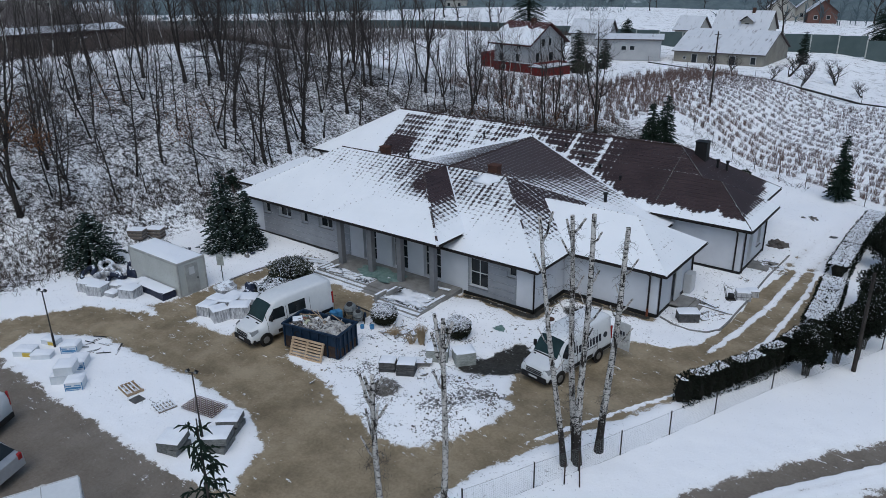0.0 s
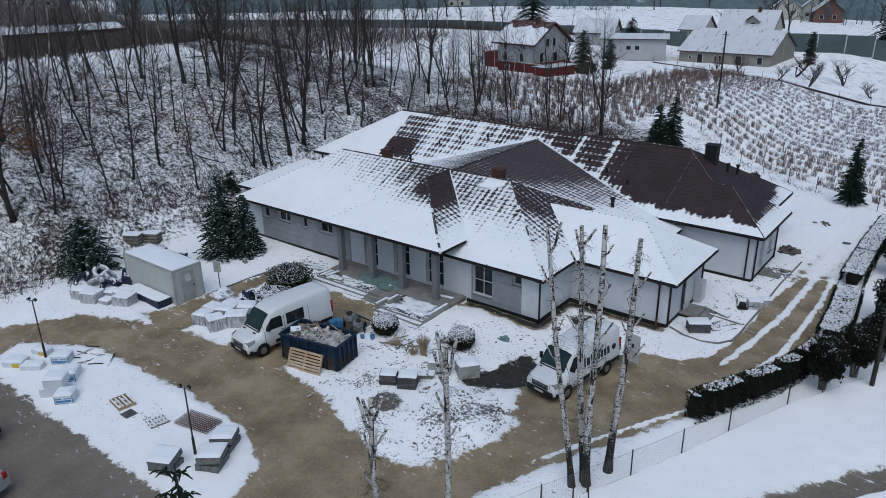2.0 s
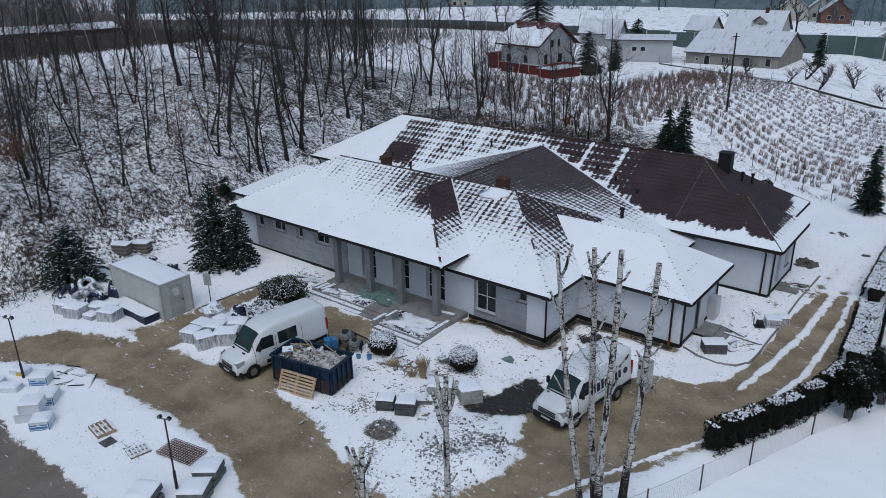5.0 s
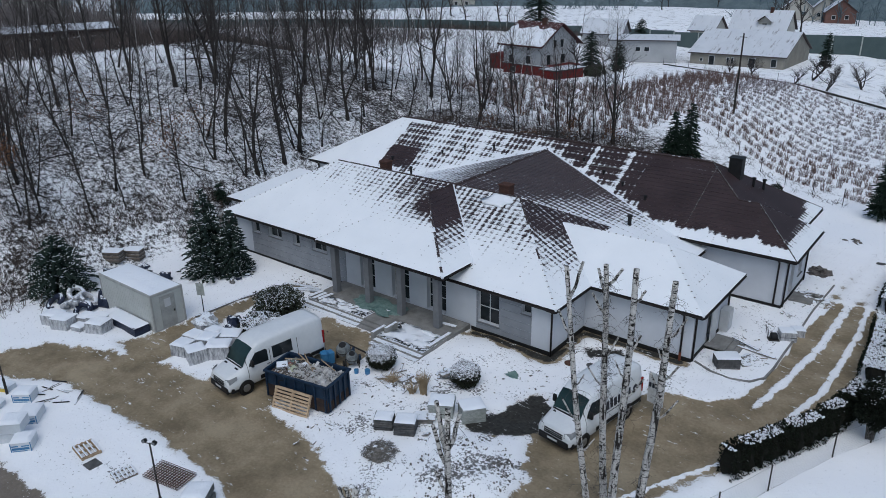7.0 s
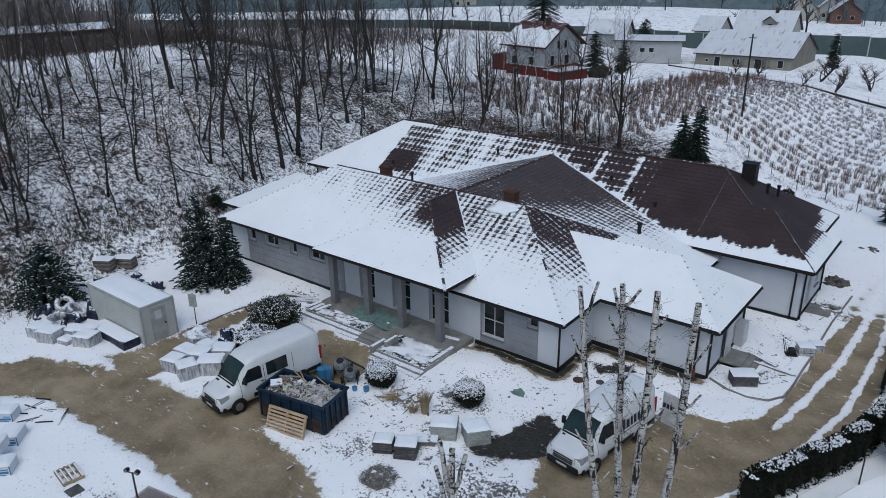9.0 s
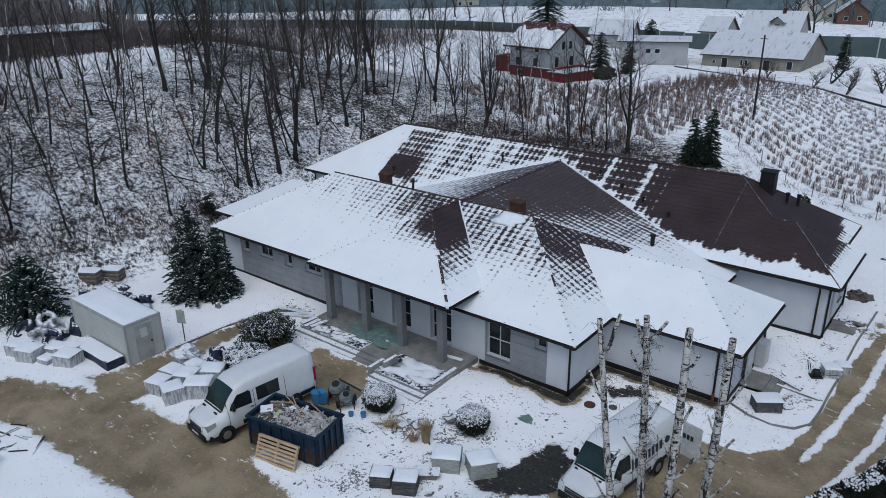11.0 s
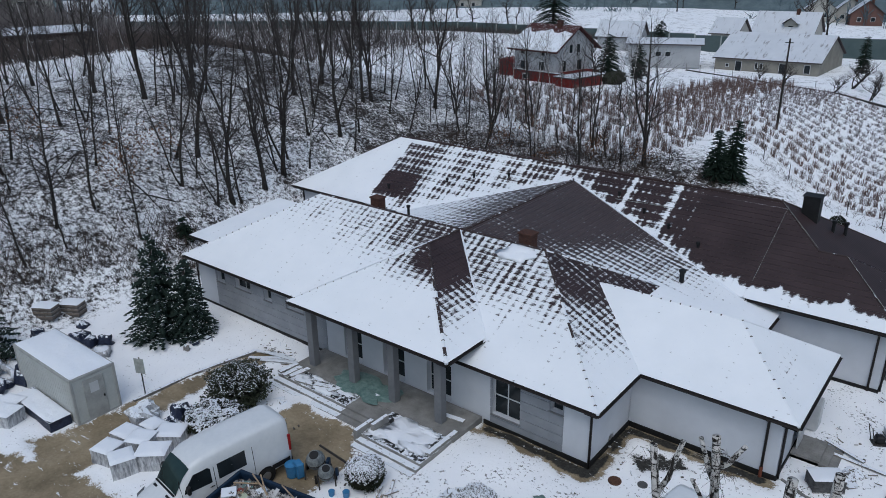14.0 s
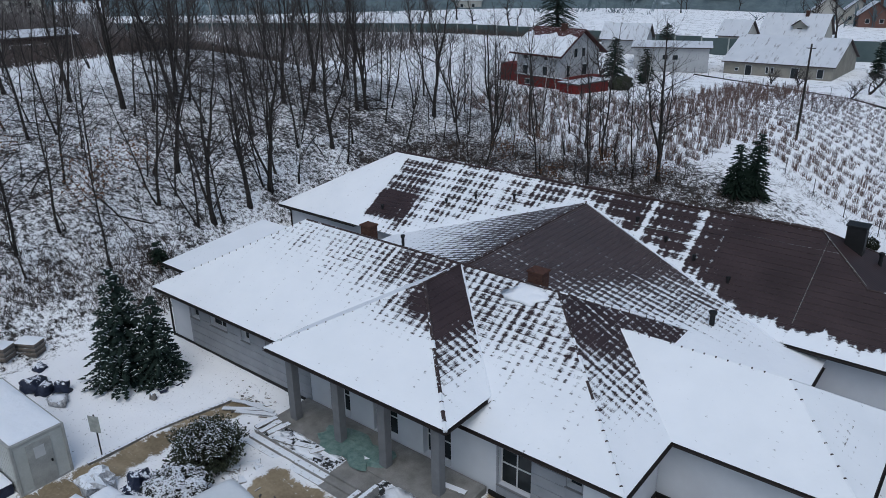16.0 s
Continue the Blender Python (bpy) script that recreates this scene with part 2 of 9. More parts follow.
M_concrete_snow = plain("snowy_concrete", (0.20, 0.195, 0.185), (0.33, 0.325, 0.31), 0.9, scale=1.6, fine=30, bump=0.008, snow=0.42)
M_black_foil = plain("black_damp_foil", (0.008, 0.009, 0.010), (0.03, 0.032, 0.035), 0.45, scale=2.5, bump=0.02, snow=0.05)
M_brick = brick_material("red_brick", (0.058, 0.026, 0.020), (0.095, 0.043, 0.031), (0.065, 0.052, 0.046))
M_chimney_dark = plain("dark_sheet_metal", (0.008, 0.008, 0.009), (0.018, 0.018, 0.019), 0.6)
M_van = plain("white_van_paint", (0.62, 0.64, 0.66), (0.70, 0.715, 0.73), 0.28, scale=0.7, fine=6, bump=0.0005)
M_van_dirty = plain("dirty_white_paint", (0.36, 0.37, 0.37), (0.62, 0.63, 0.64), 0.4, scale=1.1, fine=7, bump=0.0005)
M_black = plain("black_plastic", (0.008, 0.008, 0.009), (0.018, 0.018, 0.019), 0.55)
M_tyre = plain("tyre_rubber", (0.010, 0.010, 0.010), (0.03, 0.028, 0.025), 0.85)
M_rim = plain("grey_steel_rim", (0.16, 0.165, 0.17), (0.28, 0.285, 0.29), 0.35, 0.7)
M_lamp = plain("headlight_lens", (0.16, 0.17, 0.18), (0.30, 0.31, 0.33), 0.12)
M_red = plain("red_lens", (0.25, 0.012, 0.012), (0.32, 0.02, 0.02), 0.25)
M_navy = plain("dark_blue_lettering", (0.020, 0.024, 0.035), (0.032, 0.036, 0.05), 0.5)
M_skip = plain("blue_skip_paint", (0.004, 0.014, 0.034), (0.011, 0.029, 0.058), 0.5, scale=2.0, fine=14, bump=0.004)
M_skip_rust = plain("rusty_steel", (0.020, 0.020, 0.024), (0.07, 0.045, 0.032), 0.8, scale=4.0)
M_wood = plain("raw_pallet_wood", (0.27, 0.20, 0.13), (0.42, 0.32, 0.22), 0.8, scale=3.0, fine=26, bump=0.004)
M_wood_grey = plain("weathered_wood", (0.12, 0.10, 0.085), (0.25, 0.22, 0.19), 0.85, scale=3.0, fine=26, snow=0.35)
M_rubble = plain("plaster_rubble", (0.36, 0.35, 0.34), (0.62, 0.61, 0.60), 0.9, scale=2.6, fine=16, bump=0.01)
M_rubble_dark = plain("dark_rubble", (0.05, 0.045, 0.042), (0.20, 0.18, 0.165), 0.9, scale=2.6, fine=16, bump=0.01)
M_stone = plain("stacked_stone", (0.10, 0.095, 0.09), (0.27, 0.26, 0.245), 0.9, scale=5.0, fine=30, bump=0.01, snow=0.4)
M_paver = plain("grey_paving_blocks", (0.28, 0.30, 0.285), (0.44, 0.46, 0.44), 0.85, scale=4, fine=30)
M_block_cube = brick_material("pale_kerb_blocks", (0.30, 0.32, 0.30), (0.44, 0.46, 0.43), (0.16, 0.165, 0.16), 1.0)
M_slab = plain("damp_grey_slabs", (0.10, 0.105, 0.105), (0.21, 0.215, 0.21), 0.8, scale=5, fine=30)
M_paver_dark = plain("dark_paving_blocks", (0.05, 0.05, 0.052), (0.13, 0.13, 0.13), 0.85, scale=4, fine=30)
def wrap_material():
    """Clear film drawn tight in folds over pale goods, snow on top."""
    n = Nodes("crumpled_plastic_wrap", 0.35)
    w = n.world()
    fold = n.noise(n.scaled(w, (11.0, 11.0, 2.2)), 1.0, 5.0, 0.7)
    blot = n.noise(w, 3.0, 4.0, 0.65)
    f = n.math("ADD", n.math("MULTIPLY", fold, 0.7), n.math("MULTIPLY", blot, 0.3))
    lie = n.math("ADD", n.up(), n.math("MULTIPLY", n.math("SUBTRACT", n.noise(w, 5.0, 4.0, 0.7), 0.5), 1.2))
    # low folds turn dark grey: crease shade is painted into the film colour
    n.colour(n.mix(n.ramp(lie, 0.7, 0.8), n.mix(n.ramp(f, 0.36, 0.62), (0.13, 0.135, 0.15), (0.66, 0.67, 0.69)), SNOW))
    n.bump(fold, 0.06)
    return n.m


M_wrap = wrap_material()
M_cabin = plain("cream_cabin_sheet", (0.40, 0.415, 0.40), (0.50, 0.515, 0.50), 0.5, scale=0.9, fine=12)
M_cabin_rail = plain("cabin_rails", (0.28, 0.285, 0.275), (0.42, 0.425, 0.41), 0.5, scale=2)
M_blue = plain("blue_plastic", (0.03, 0.14, 0.30), (0.06, 0.22, 0.42), 0.4)
M_tarp = plain("navy_tarpaulin", (0.010, 0.014, 0.030), (0.03, 0.04, 0.075), 0.5, scale=4, bump=0.02, snow=0.25)
M_green = plain("green_net_cloth", (0.08, 0.15, 0.138), (0.20, 0.28, 0.26), 0.6, scale=4, bump=0.02)
M_yellow = plain("yellow_wrap", (0.50, 0.36, 0.05), (0.62, 0.46, 0.10), 0.5)
M_bark = bark_material("dark_bark")
M_birch = bark_material("birch_bark", True)
M_twig = plain("bare_twigs", (0.030, 0.026, 0.025), (0.082, 0.073, 0.070), 0.9)
# paler and greyer than the near twigs: haze put into the base colour
M_twig_far = plain("hazed_brown_scrub", (0.12, 0.107, 0.105), (0.20, 0.18, 0.177), 0.95)
M_brush = plain("dark_brown_brush", (0.075, 0.062, 0.058), (0.14, 0.115, 0.106), 0.95)
M_twig_field = plain("grey_brown_twigs", (0.085, 0.062, 0.060), (0.165, 0.120, 0.114), 0.9)
M_twig_brown = plain("brown_stalks", (0.110, 0.076, 0.067), (0.220, 0.150, 0.128), 0.9)
M_leaf_brown = plain("dry_oak_leaves", (0.11, 0.055, 0.032), (0.20, 0.105, 0.06), 0.85)
M_fir = needle_material("fir_needles", (0.010, 0.017, 0.014), (0.026, 0.042, 0.034), 0.0)
M_fir_dark = needle_material("dark_conifer_needles", (0.007, 0.014, 0.010), (0.017, 0.030, 0.020), 0.02)
M_hedge = needle_material("hedge_leaves", (0.005, 0.008, 0.005), (0.015, 0.019, 0.012), 0.12)
M_bush = needle_material("snowy_shrub_leaves", (0.012, 0.015, 0.010), (0.036, 0.040, 0.025), 0.06)
M_shrub = needle_material("grey_green_shrub_leaves", (0.022, 0.028, 0.019), (0.062, 0.070, 0.047), 0.04)
M_bramble = plain("brown_brambles", (0.034, 0.026, 0.023), (0.105, 0.081, 0.069), 0.9, scale=1.5)
M_drain = plain("brown_drain_pipe", (0.14, 0.045, 0.028), (0.20, 0.07, 0.042), 0.6)
M_post = plain("dark_steel_post", (0.018, 0.017, 0.017), (0.05, 0.045, 0.042), 0.6)
M_grass = plain("dry_reed", (0.28, 0.21, 0.13), (0.45, 0.36, 0.24), 0.9)
M_rust = plain("rusty_mesh", (0.055, 0.030, 0.022), (0.13, 0.070, 0.048), 0.85, scale=8)
M_wire = net_material("wire_netting", (0.34, 0.35, 0.35), 0.1)


# ---- mesh helpers ----
class Geo:
    """Points and faces of one part."""

    def __init__(self):
        self.v, self.f, self.uv = [], [], None

    def add(self, pts, faces):
        k = len(self.v)
        self.v += [tuple(p) for p in pts]
        self.f += [tuple(i + k for i in f) for f in faces]
        return self

    def box(self, a, b, m=None, cut=0.0):
        """A box from corner a to corner b; cut: how much its edges are chamfered; m: a turn of it."""
        (x0, y0, z0), (x1, y1, z1) = a, b
        cut = min(cut, 0.45 * min(abs(x1 - x0), abs(y1 - y0), abs(z1 - z0)))
        if cut <= 0:
            pts = [(x, y, z) for z in (z0, z1) for y in (y0, y1) for x in (x0, x1)]
            faces = [(0, 2, 3, 1), (4, 5, 7, 6), (0, 1, 5, 4), (2, 6, 7, 3), (0, 4, 6, 2), (1, 3, 7, 5)]
        else:
            bm = bmesh.new()
            bmesh.ops.create_cube(bm, size=1.0)
            for q in bm.verts:
                q.co = Vector(((x0 + x1) / 2 + q.co.x * (x1 - x0), (y0 + y1) / 2 + q.co.y * (y1 - y0), (z0 + z1) / 2 + q.co.z * (z1 - z0)))
            bmesh.ops.bevel(bm, geom=bm.edges[:], offset=cut, segments=1, affect="EDGES")
            bm.verts.index_update()
            pts = [q.co.copy() for q in bm.verts]
            faces = [tuple(q.index for q in f.verts) for f in bm.faces]
            bm.free()
        if m is not None:
            pts = [m @ Vector(p) for p in pts]
        return self.add(pts, faces)

    def tube(self, path, radii, sides=6, cap=True):
        """A round tube along a path of points."""
        path = [Vector(p) for p in path]
        if not hasattr(radii, "__len__"):
            radii = [radii] * len(path)
        rings, k = [], len(self.v)
        for i, p in enumerate(path):
            d = (path[min(i + 1, len(path) - 1)] - path[max(i - 1, 0)])
            d = d.normalized() if d.length > 1e-9 else Vector((0, 0, 1))
            a = d.cross(Vector((0.31, 0.95, 0.05)) if abs(d.y) < 0.9 else Vector((1, 0, 0))).normalized()
            b = d.cross(a)
            for s in range(sides):
                t = 2 * math.pi * s / sides
                self.v.append(tuple(p + radii[i] * (math.cos(t) * a + math.sin(t) * b)))
        n = len(path)
        for i in range(n - 1):
            for s in range(sides):
                s2 = (s + 1) % sides
                self.f.append((k + i * sides + s, k + i * sides + s2, k + (i + 1) * sides + s2, k + (i + 1) * sides + s))
        if cap and sides > 2:
            self.f.append(tuple(k + s for s in range(sides))[::-1])
            self.f.append(tuple(k + (n - 1) * sides + s for s in range(sides)))
        return self

    def quad(self, a, b, c, d):
        return self.add([a, b, c, d], [(0, 1, 2, 3)])

    def blob(self, c, r, rough=0.2, seed=0, seg=8, rings=5, flat=1.0):
        """An uneven lump."""
        pts, faces = [], []
        for i in range(rings + 1):
            th = math.pi * i / rings
            for j in range(seg):
                ph = 2 * math.pi * j / seg
                d = Vector((math.sin(th) * math.cos(ph), math.sin(th) * math.sin(ph), math.cos(th)))
                s = 1 + rough * 2 * noise.noise(d * 1.7 + Vector((seed * 3.7, seed * 1.3, seed)))
                pts.append((c[0] + r[0] * d.x * s, c[1] + r[1] * d.y * s, c[2] + r[2] * d.z * s * flat))
        for i in range(rings):
            for j in range(seg):
                faces.append((i * seg + j, (i + 1) * seg + j, (i + 1) * seg + (j + 1) % seg, i * seg + (j + 1) % seg))
        return self.add(pts, faces)

    def mesh(self, name, off=(0, 0, 0)):
        me = bpy.data.meshes.new(name)
        o = Vector(off)
        me.from_pydata([tuple(Vector(p) - o) for p in self.v] if o.length else self.v, [], self.f)
        if self.uv:
            layer = me.uv_layers.new(name="UVMap")
            flat = [c for uv in self.uv for c in uv]
            layer.data.foreach_set("uv", flat)
        me.update()
        return me


ORIGIN = {}


def thing(name, label, category, at=(0, 0, 0), group="", turn=0.0, local=False):
    """An Empty at a thing's base, which carries its parts. local: parts are given round the base, not in the world."""
    ob = new(name)
    ob.empty_display_size = 0.2
    ob.matrix_basis = pose(*at, 0, 0, turn)
    ORIGIN[ob.name] = (0, 0, 0) if local else tuple(at)
    return tagged(ob, label, category, group)


def part(name, geo, material, parent, label="", smooth=False):
    off = ORIGIN.get(parent.name, (0, 0, 0))
    ob = new(name, geo.mesh(name, off))
    ob.data.materials.append(material)
    ob.parent = parent
    ORIGIN[ob.name] = off
    if smooth:
        ob.data.polygons.foreach_set("use_smooth", [True] * len(ob.data.polygons))
    return tagged(ob, label)


def single(name, geo, material, label, category, at=(0, 0, 0), group="", kind="", smooth=False):
    """A thing of one mesh."""
    ob = new(name, geo.mesh(name, at))
    ob.location = at
    ob.data.materials.append(material)
    if smooth:
        ob.data.polygons.foreach_set("use_smooth", [True] * len(ob.data.polygons))
    return tagged(ob, label, category, group, kind)


# ---- the lie of the land ----
def soft(a, b, x):
    t = np.clip((x - a) / (b - a), 0, 1)
    return t * t * (3 - 2 * t)


def land(x, y):
    """Height of the ground: the wooded bank west and north of the house, the flat yard, the fields and the far hills."""
    x, y = np.asarray(x, float), np.asarray(y, float)
    foot = -50.2 - 3.2 * soft(36, 46, y) - 6 * soft(24, 12, y)
    w = np.maximum(foot - x, 0)
    west = 10.5 * (1 - np.exp(-w / 15.0)) * (1 - 0.62 * soft(66, 100, y)) * soft(0, 2.5, w)
    north = 3.6 * (1 - np.exp(-np.maximum(y - 61.5, 0) / 6)) * soft(-18, -32, x) * (1 - 0.5 * soft(98, 136, y))
    h = np.maximum(west, north)
    far = np.hypot(x + 10, y)
    roll = 1.4 * np.sin(x * 0.021 + 1.0) * np.cos(y * 0.017) * soft(120, 240, far)
    return h + roll


def signed(poly, x, y):
    """Distance inside (+) or outside (-) a polygon, for arrays of points."""
    p = np.array(poly, float)
    q = np.roll(p, -1, 0)
    d = np.full(x.shape, 1e9)
    inside = np.zeros(x.shape, bool)
    for (ax, ay), (bx, by) in zip(p, q):
        ex, ey = bx - ax, by - ay
        t = np.clip(((x - ax) * ex + (y - ay) * ey) / (ex * ex + ey * ey), 0, 1)
        d = np.minimum(d, np.hypot(x - ax - t * ex, y - ay - t * ey))
        cross = ((ay > y) != (by > y)) & (x < ex * (y - ay) / (ey if ey else 1e-9) + ax)
        inside ^= cross
    return np.where(inside, d, -d)


YARD = [(-75, 9), (-55, 12.5), (-46.2, 15.4), (-43.8, 19.5), (-39, 21.5), (-36.4, 22.3), (-33.2, 22.6), (-28.3, 22.7), (-25.5, 22.4), (-23, 21.3), (-18.8, 20.3), (-17.6, 20.8), (-16.8, 22.2), (-16.0, 23.9), (-16.1, 25.9), (-17.1, 27.4), (-17.5, 29.3), (-15.6, 33), (-14.8, 35.4), (-11.8, 36.5), (-10.6, 41.4), (-9.9, 46), (-9.3, 49.5), (-8.4, 47), (-7.7, 44), (-8.2, 40), (-8.9, 36), (-9.45, 32.2), (-10.7, 29.7), (-12.0, 27.1), (-13.3, 24.4), (-14.8, 20.8), (-15.5, 14), (-16, 5), (-16, -30), (-75, -30)]
BED = [(-41.9, 13.3), (-43.2, 15.8), (-38.7, 18.1), (-31.2, 18.4), (-26.5, 18.3), (-23.8, 17.2), (-21.7, 14), (-24.7, 13.35), (-29.9, 13.3), (-34.1, 13.2)]
FOOTPATH = [(-40.6, 22.0), (-39.9, 24), (-39.75, 26.5), (-39.7, 28.3), (-39.5, 30.8), (-39.0, 33.6), (-37.8, 33.6), (-37.9, 32), (-38.2, 30.0), (-38.2, 27.5), (-37.9, 25.2), (-36.9, 23.2), (-36.9, 21)]
STAND = [(-33.2, 21.5), (-33.0, 28), (-33.4, 31.2), (-30, 31.3), (-28.2, 29.6), (-28.4, 27), (-28.9, 22)]
SOIL = [(-20.3, 27.5), (-20.1, 28.6), (-19.5, 29.9), (-19.3, 31.0), (-18.9, 31.7), (-18.1, 31.4), (-17.3, 31.0), (-17.0, 29.6), (-17.9, 28.3), (-18.9, 27.5), (-19.8, 27.1)]
SCRAPE = [(-19.6, 37.2), (-17.6, 38.4), (-16.9, 37.6), (-18.7, 36.2)]
LANE = [(-13.5, -60), (-12.6, -5), (-11.4, 8), (-9.6, 16), (-7.3, 24.6), (-5.3, 28.1), (-1.3, 33.4), (6, 41), (16, 50), (66, 92), (70, 88), (20, 47), (10, 36), (3.0, 28.5), (-1.5, 22), (-4, 14), (-5.6, 6), (-6.6, -6), (-7.5, -60)]
DRIVE = [(-12.9, 33.0), (-12.1, 36.1), (-11.1, 37.1), (-10.6, 39.2), (-10.4, 41.8), (-10.4, 46.1), (-10.1, 48.1), (-9.5, 51.5), (-7.5, 51.8), (-7.0, 49.79), (-6.95, 46.56), (-7.02, 42.59), (-7.35, 39.9), (-8.4, 36.64), (-9.54, 32.7)]
TRENCH = [(-25.6, 34.5), (-20.2, 34.4), (-19.8, 34.8), (-19.9, 38.4), (-14.3, 38.4), (-14.3, 39.2), (-20.6, 39.2), (-20.6, 35.4), (-25.6, 35.4)]


def spread(fine0, fine1, step, lo, hi, grow=1.16):
    """Grid lines: even from fine0 to fine1, then wider and wider out to lo and hi."""
    mid = list(np.arange(fine0, fine1 + step / 2, step))
    up, d = [], step
    while not up or up[-1] < hi:
        d *= grow
        up.append((up[-1] if up else mid[-1]) + d)
    down, d = [], step
    while not down or down[-1] > lo:
        d *= grow
        down.append((down[-1] if down else mid[0]) - d)
    return np.array(down[::-1] + mid + up)


def make_ground():
    xs, ys = spread(-58, 2, 0.22, -2600, 2600), spread(9, 62, 0.22, -400, 3200)
    X, Y = np.meshgrid(xs, ys)
    Z = land(X, Y)
    bare = np.maximum.reduce([np.minimum(signed(YARD, X, Y), -signed(BED, X, Y)), signed(FOOTPATH, X, Y) * 0.9, signed(STAND, X, Y), signed(LANE, X, Y), signed(SOIL, X, Y), signed(SCRAPE, X, Y) - 0.2, signed(TRENCH, X, Y) + 0.05])
    # packed snow lies in streaks along the middle of the lane
    d = signed(LANE, X, Y)
    bare = np.where(d > 0, np.minimum(d, 0.8) - 1.25 * soft(0.9, 1.3, d) + 0.85 * soft(2.3, 2.7, d) - 0.8 * soft(3.2, 3.6, d) + 0.3 * np.sin(d * 9.0) * soft(0.9, 1.3, d), bare)
    # the drive goes on beside the hedge, with strips of packed snow beside the wheel tracks
    one = X - np.interp(Y, (30, 35.0, 38.5, 40.4, 43.0, 45.0, 47.5, 51.0, 58), (-12.2, -10.6, -9.95, -9.68, -9.36, -9.15, -9.05, -8.95, -8.9))
    two = X - np.interp(Y, (22, 24.53, 27.25, 29.82, 32.09, 36.6, 40.0, 42.6, 47.6, 50.0, 58), (-15.0, -13.83, -12.52, -11.22, -9.93, -8.75, -8.02, -7.9, -7.75, -7.87, -8.0))
    drive = np.minimum(signed(DRIVE, X, Y) * 3.0, 0.75)
    bare = np.where((X > -13.2) & (Y > 33), np.where(Y < 36, np.maximum(bare, drive), drive), bare)
    strips = 1.15 * np.exp(-((one / 0.3) ** 2)) * soft(33, 39, Y) + 1.15 * np.exp(-((two / (0.12 + 0.12 * soft(31, 36, Y))) ** 2)) * soft(23, 25, Y)
    bare = np.where((X > -15.5) & (Y > 22) & (Y < 56), np.minimum(bare, 0.7) - strips * (X < -6.2), bare)
    # fainter tracks on the packed snow behind the house
    for cx in (-9.9, -8.4):
        bare = np.maximum(bare, np.where((Y > 50) & (Y < 63), 0.12 - np.abs(X - cx - 0.10 * (Y - 52)) * 0.8 - 0.04 * (Y - 50), -9))
    # crusts of driven snow left on the mud
    for fx, fy, fr, fk in ((-35.0, 21.0, 2.2, 0.28), (-39.1, 20.9, 1.3, 0.2), (-39.6, 23.2, 1.6, 0.22), (-31.8, 21.4, 1.0, 0.34), (-25.6, 12.5, 0.9, 0.22), (-35.3, 12.4, 1.1, 0.2), (-28.3, 9.6, 0.8, 0.05), (-20.6, 16.0, 0.35, 0.0), (-21.9, 16.4, 0.8, 0.3), (-12.6, 26.5, 1.5, 0.32), (-19.2, 20.0, 1.2, 0.3), (-30.5, 25.0, 1.0, 0.3)):
        near = np.hypot(X - fx, (Y - fy) * 1.7) / fr
        bare = np.where((near < 1.5) & (bare > 0), np.minimum(bare, fk + 1.6 * soft(0.6, 1.5, near)), bare)
    soil = np.maximum.reduce([signed(SOIL, X, Y), signed(SCRAPE, X, Y), signed(TRENCH, X, Y) - 0.2])
    asph = np.where((X > -14) | (signed(LANE, X, Y) > 0), signed(LANE, X, Y) + 1.2, np.minimum(13.6 - Y, (-19.5 - X) * 0.5))
    wood = np.clip(np.maximum(soft(-48.8, -52.0, X - 3.2 * soft(36, 46, Y) * -1) * soft(110, 80, Y) * soft(-93, -78, X), 1.35 * soft(60.0, 62, Y) * soft(80, 70, Y) * soft(-20, -27, X)), 0, 1.35)
    thin = np.clip(0.1 * soft(16, 19, Y) + 0.12 * np.exp(-(((X + 31) / 4.5) ** 2 + ((Y - 16) / 1.6) ** 2)) + 0.55 * np.exp(-(((X + 12.2) / 3.0) ** 2 + ((Y - 43) / 7) ** 2)) + 0.55 * np.exp(-(((X + 33.5) / 0.9) ** 2 + ((Y - 15.3) / 0.8) ** 2)) + 0.6 * np.exp(-(((X + 30.5) / 0.9) ** 2 + ((Y - 15.6) / 1.1) ** 2)) + 0.2 * np.exp(-(((X + 25) / 3.0) ** 2 + ((Y - 24) / 3) ** 2)) + 0.35 * np.exp(-(((X + 21) / 8) ** 2 + ((Y - 29) / 6) ** 2)) + 0.6 * soft(72, 78, Y) + 0.8 * np.exp(-(((X + 19) / 4) ** 2 + ((Y - 24) / 4) ** 2)) + 0.4 * np.exp(-(((X + 23) / 6) ** 2 + ((Y - 29) / 5) ** 2)), 0, 1) * soft(12.5, 14.5, Y)
    thin = np.where((X > -11) & (Y < 45), 0.03, thin)
    # snow lies a few centimetres proud of the driven ground; heaps and drifts
    lumps = np.zeros_like(Z)
    for (hx, hy, r, hh) in ((-23.6, 33.4, 1.6, 0.35), (-18.2, 24.0, 2.0, 0.4), (-18.9, 25.8, 1.3, 0.25), (-33.5, 30.4, 0.9, 0.25), (-41.5, 20.6, 3.0, 0.12), (-47, 30, 5, 0.15), (-10.8, 62.5, 2.4, 0.25)):
        lumps += hh * np.exp(-((X - hx) ** 2 + (Y - hy) ** 2) / r**2)
    Z = Z + 0.09 * (1 - soft(-0.35, 0.35, bare)) + lumps
    rng = np.random.default_rng(3)
    rough = rng.normal(0, 1, Z.shape)
    for _ in range(3):
        rough = (rough + np.roll(rough, 1, 0) + np.roll(rough, -1, 0) + np.roll(rough, 1, 1) + np.roll(rough, -1, 1)) / 5
    mound = np.exp(-(((X + 18.2) / 2.3) ** 2 + ((Y - 24.3) / 3.0) ** 2))
    Z = Z + rough * (0.045 + 0.10 * wood + 0.16 * mound)
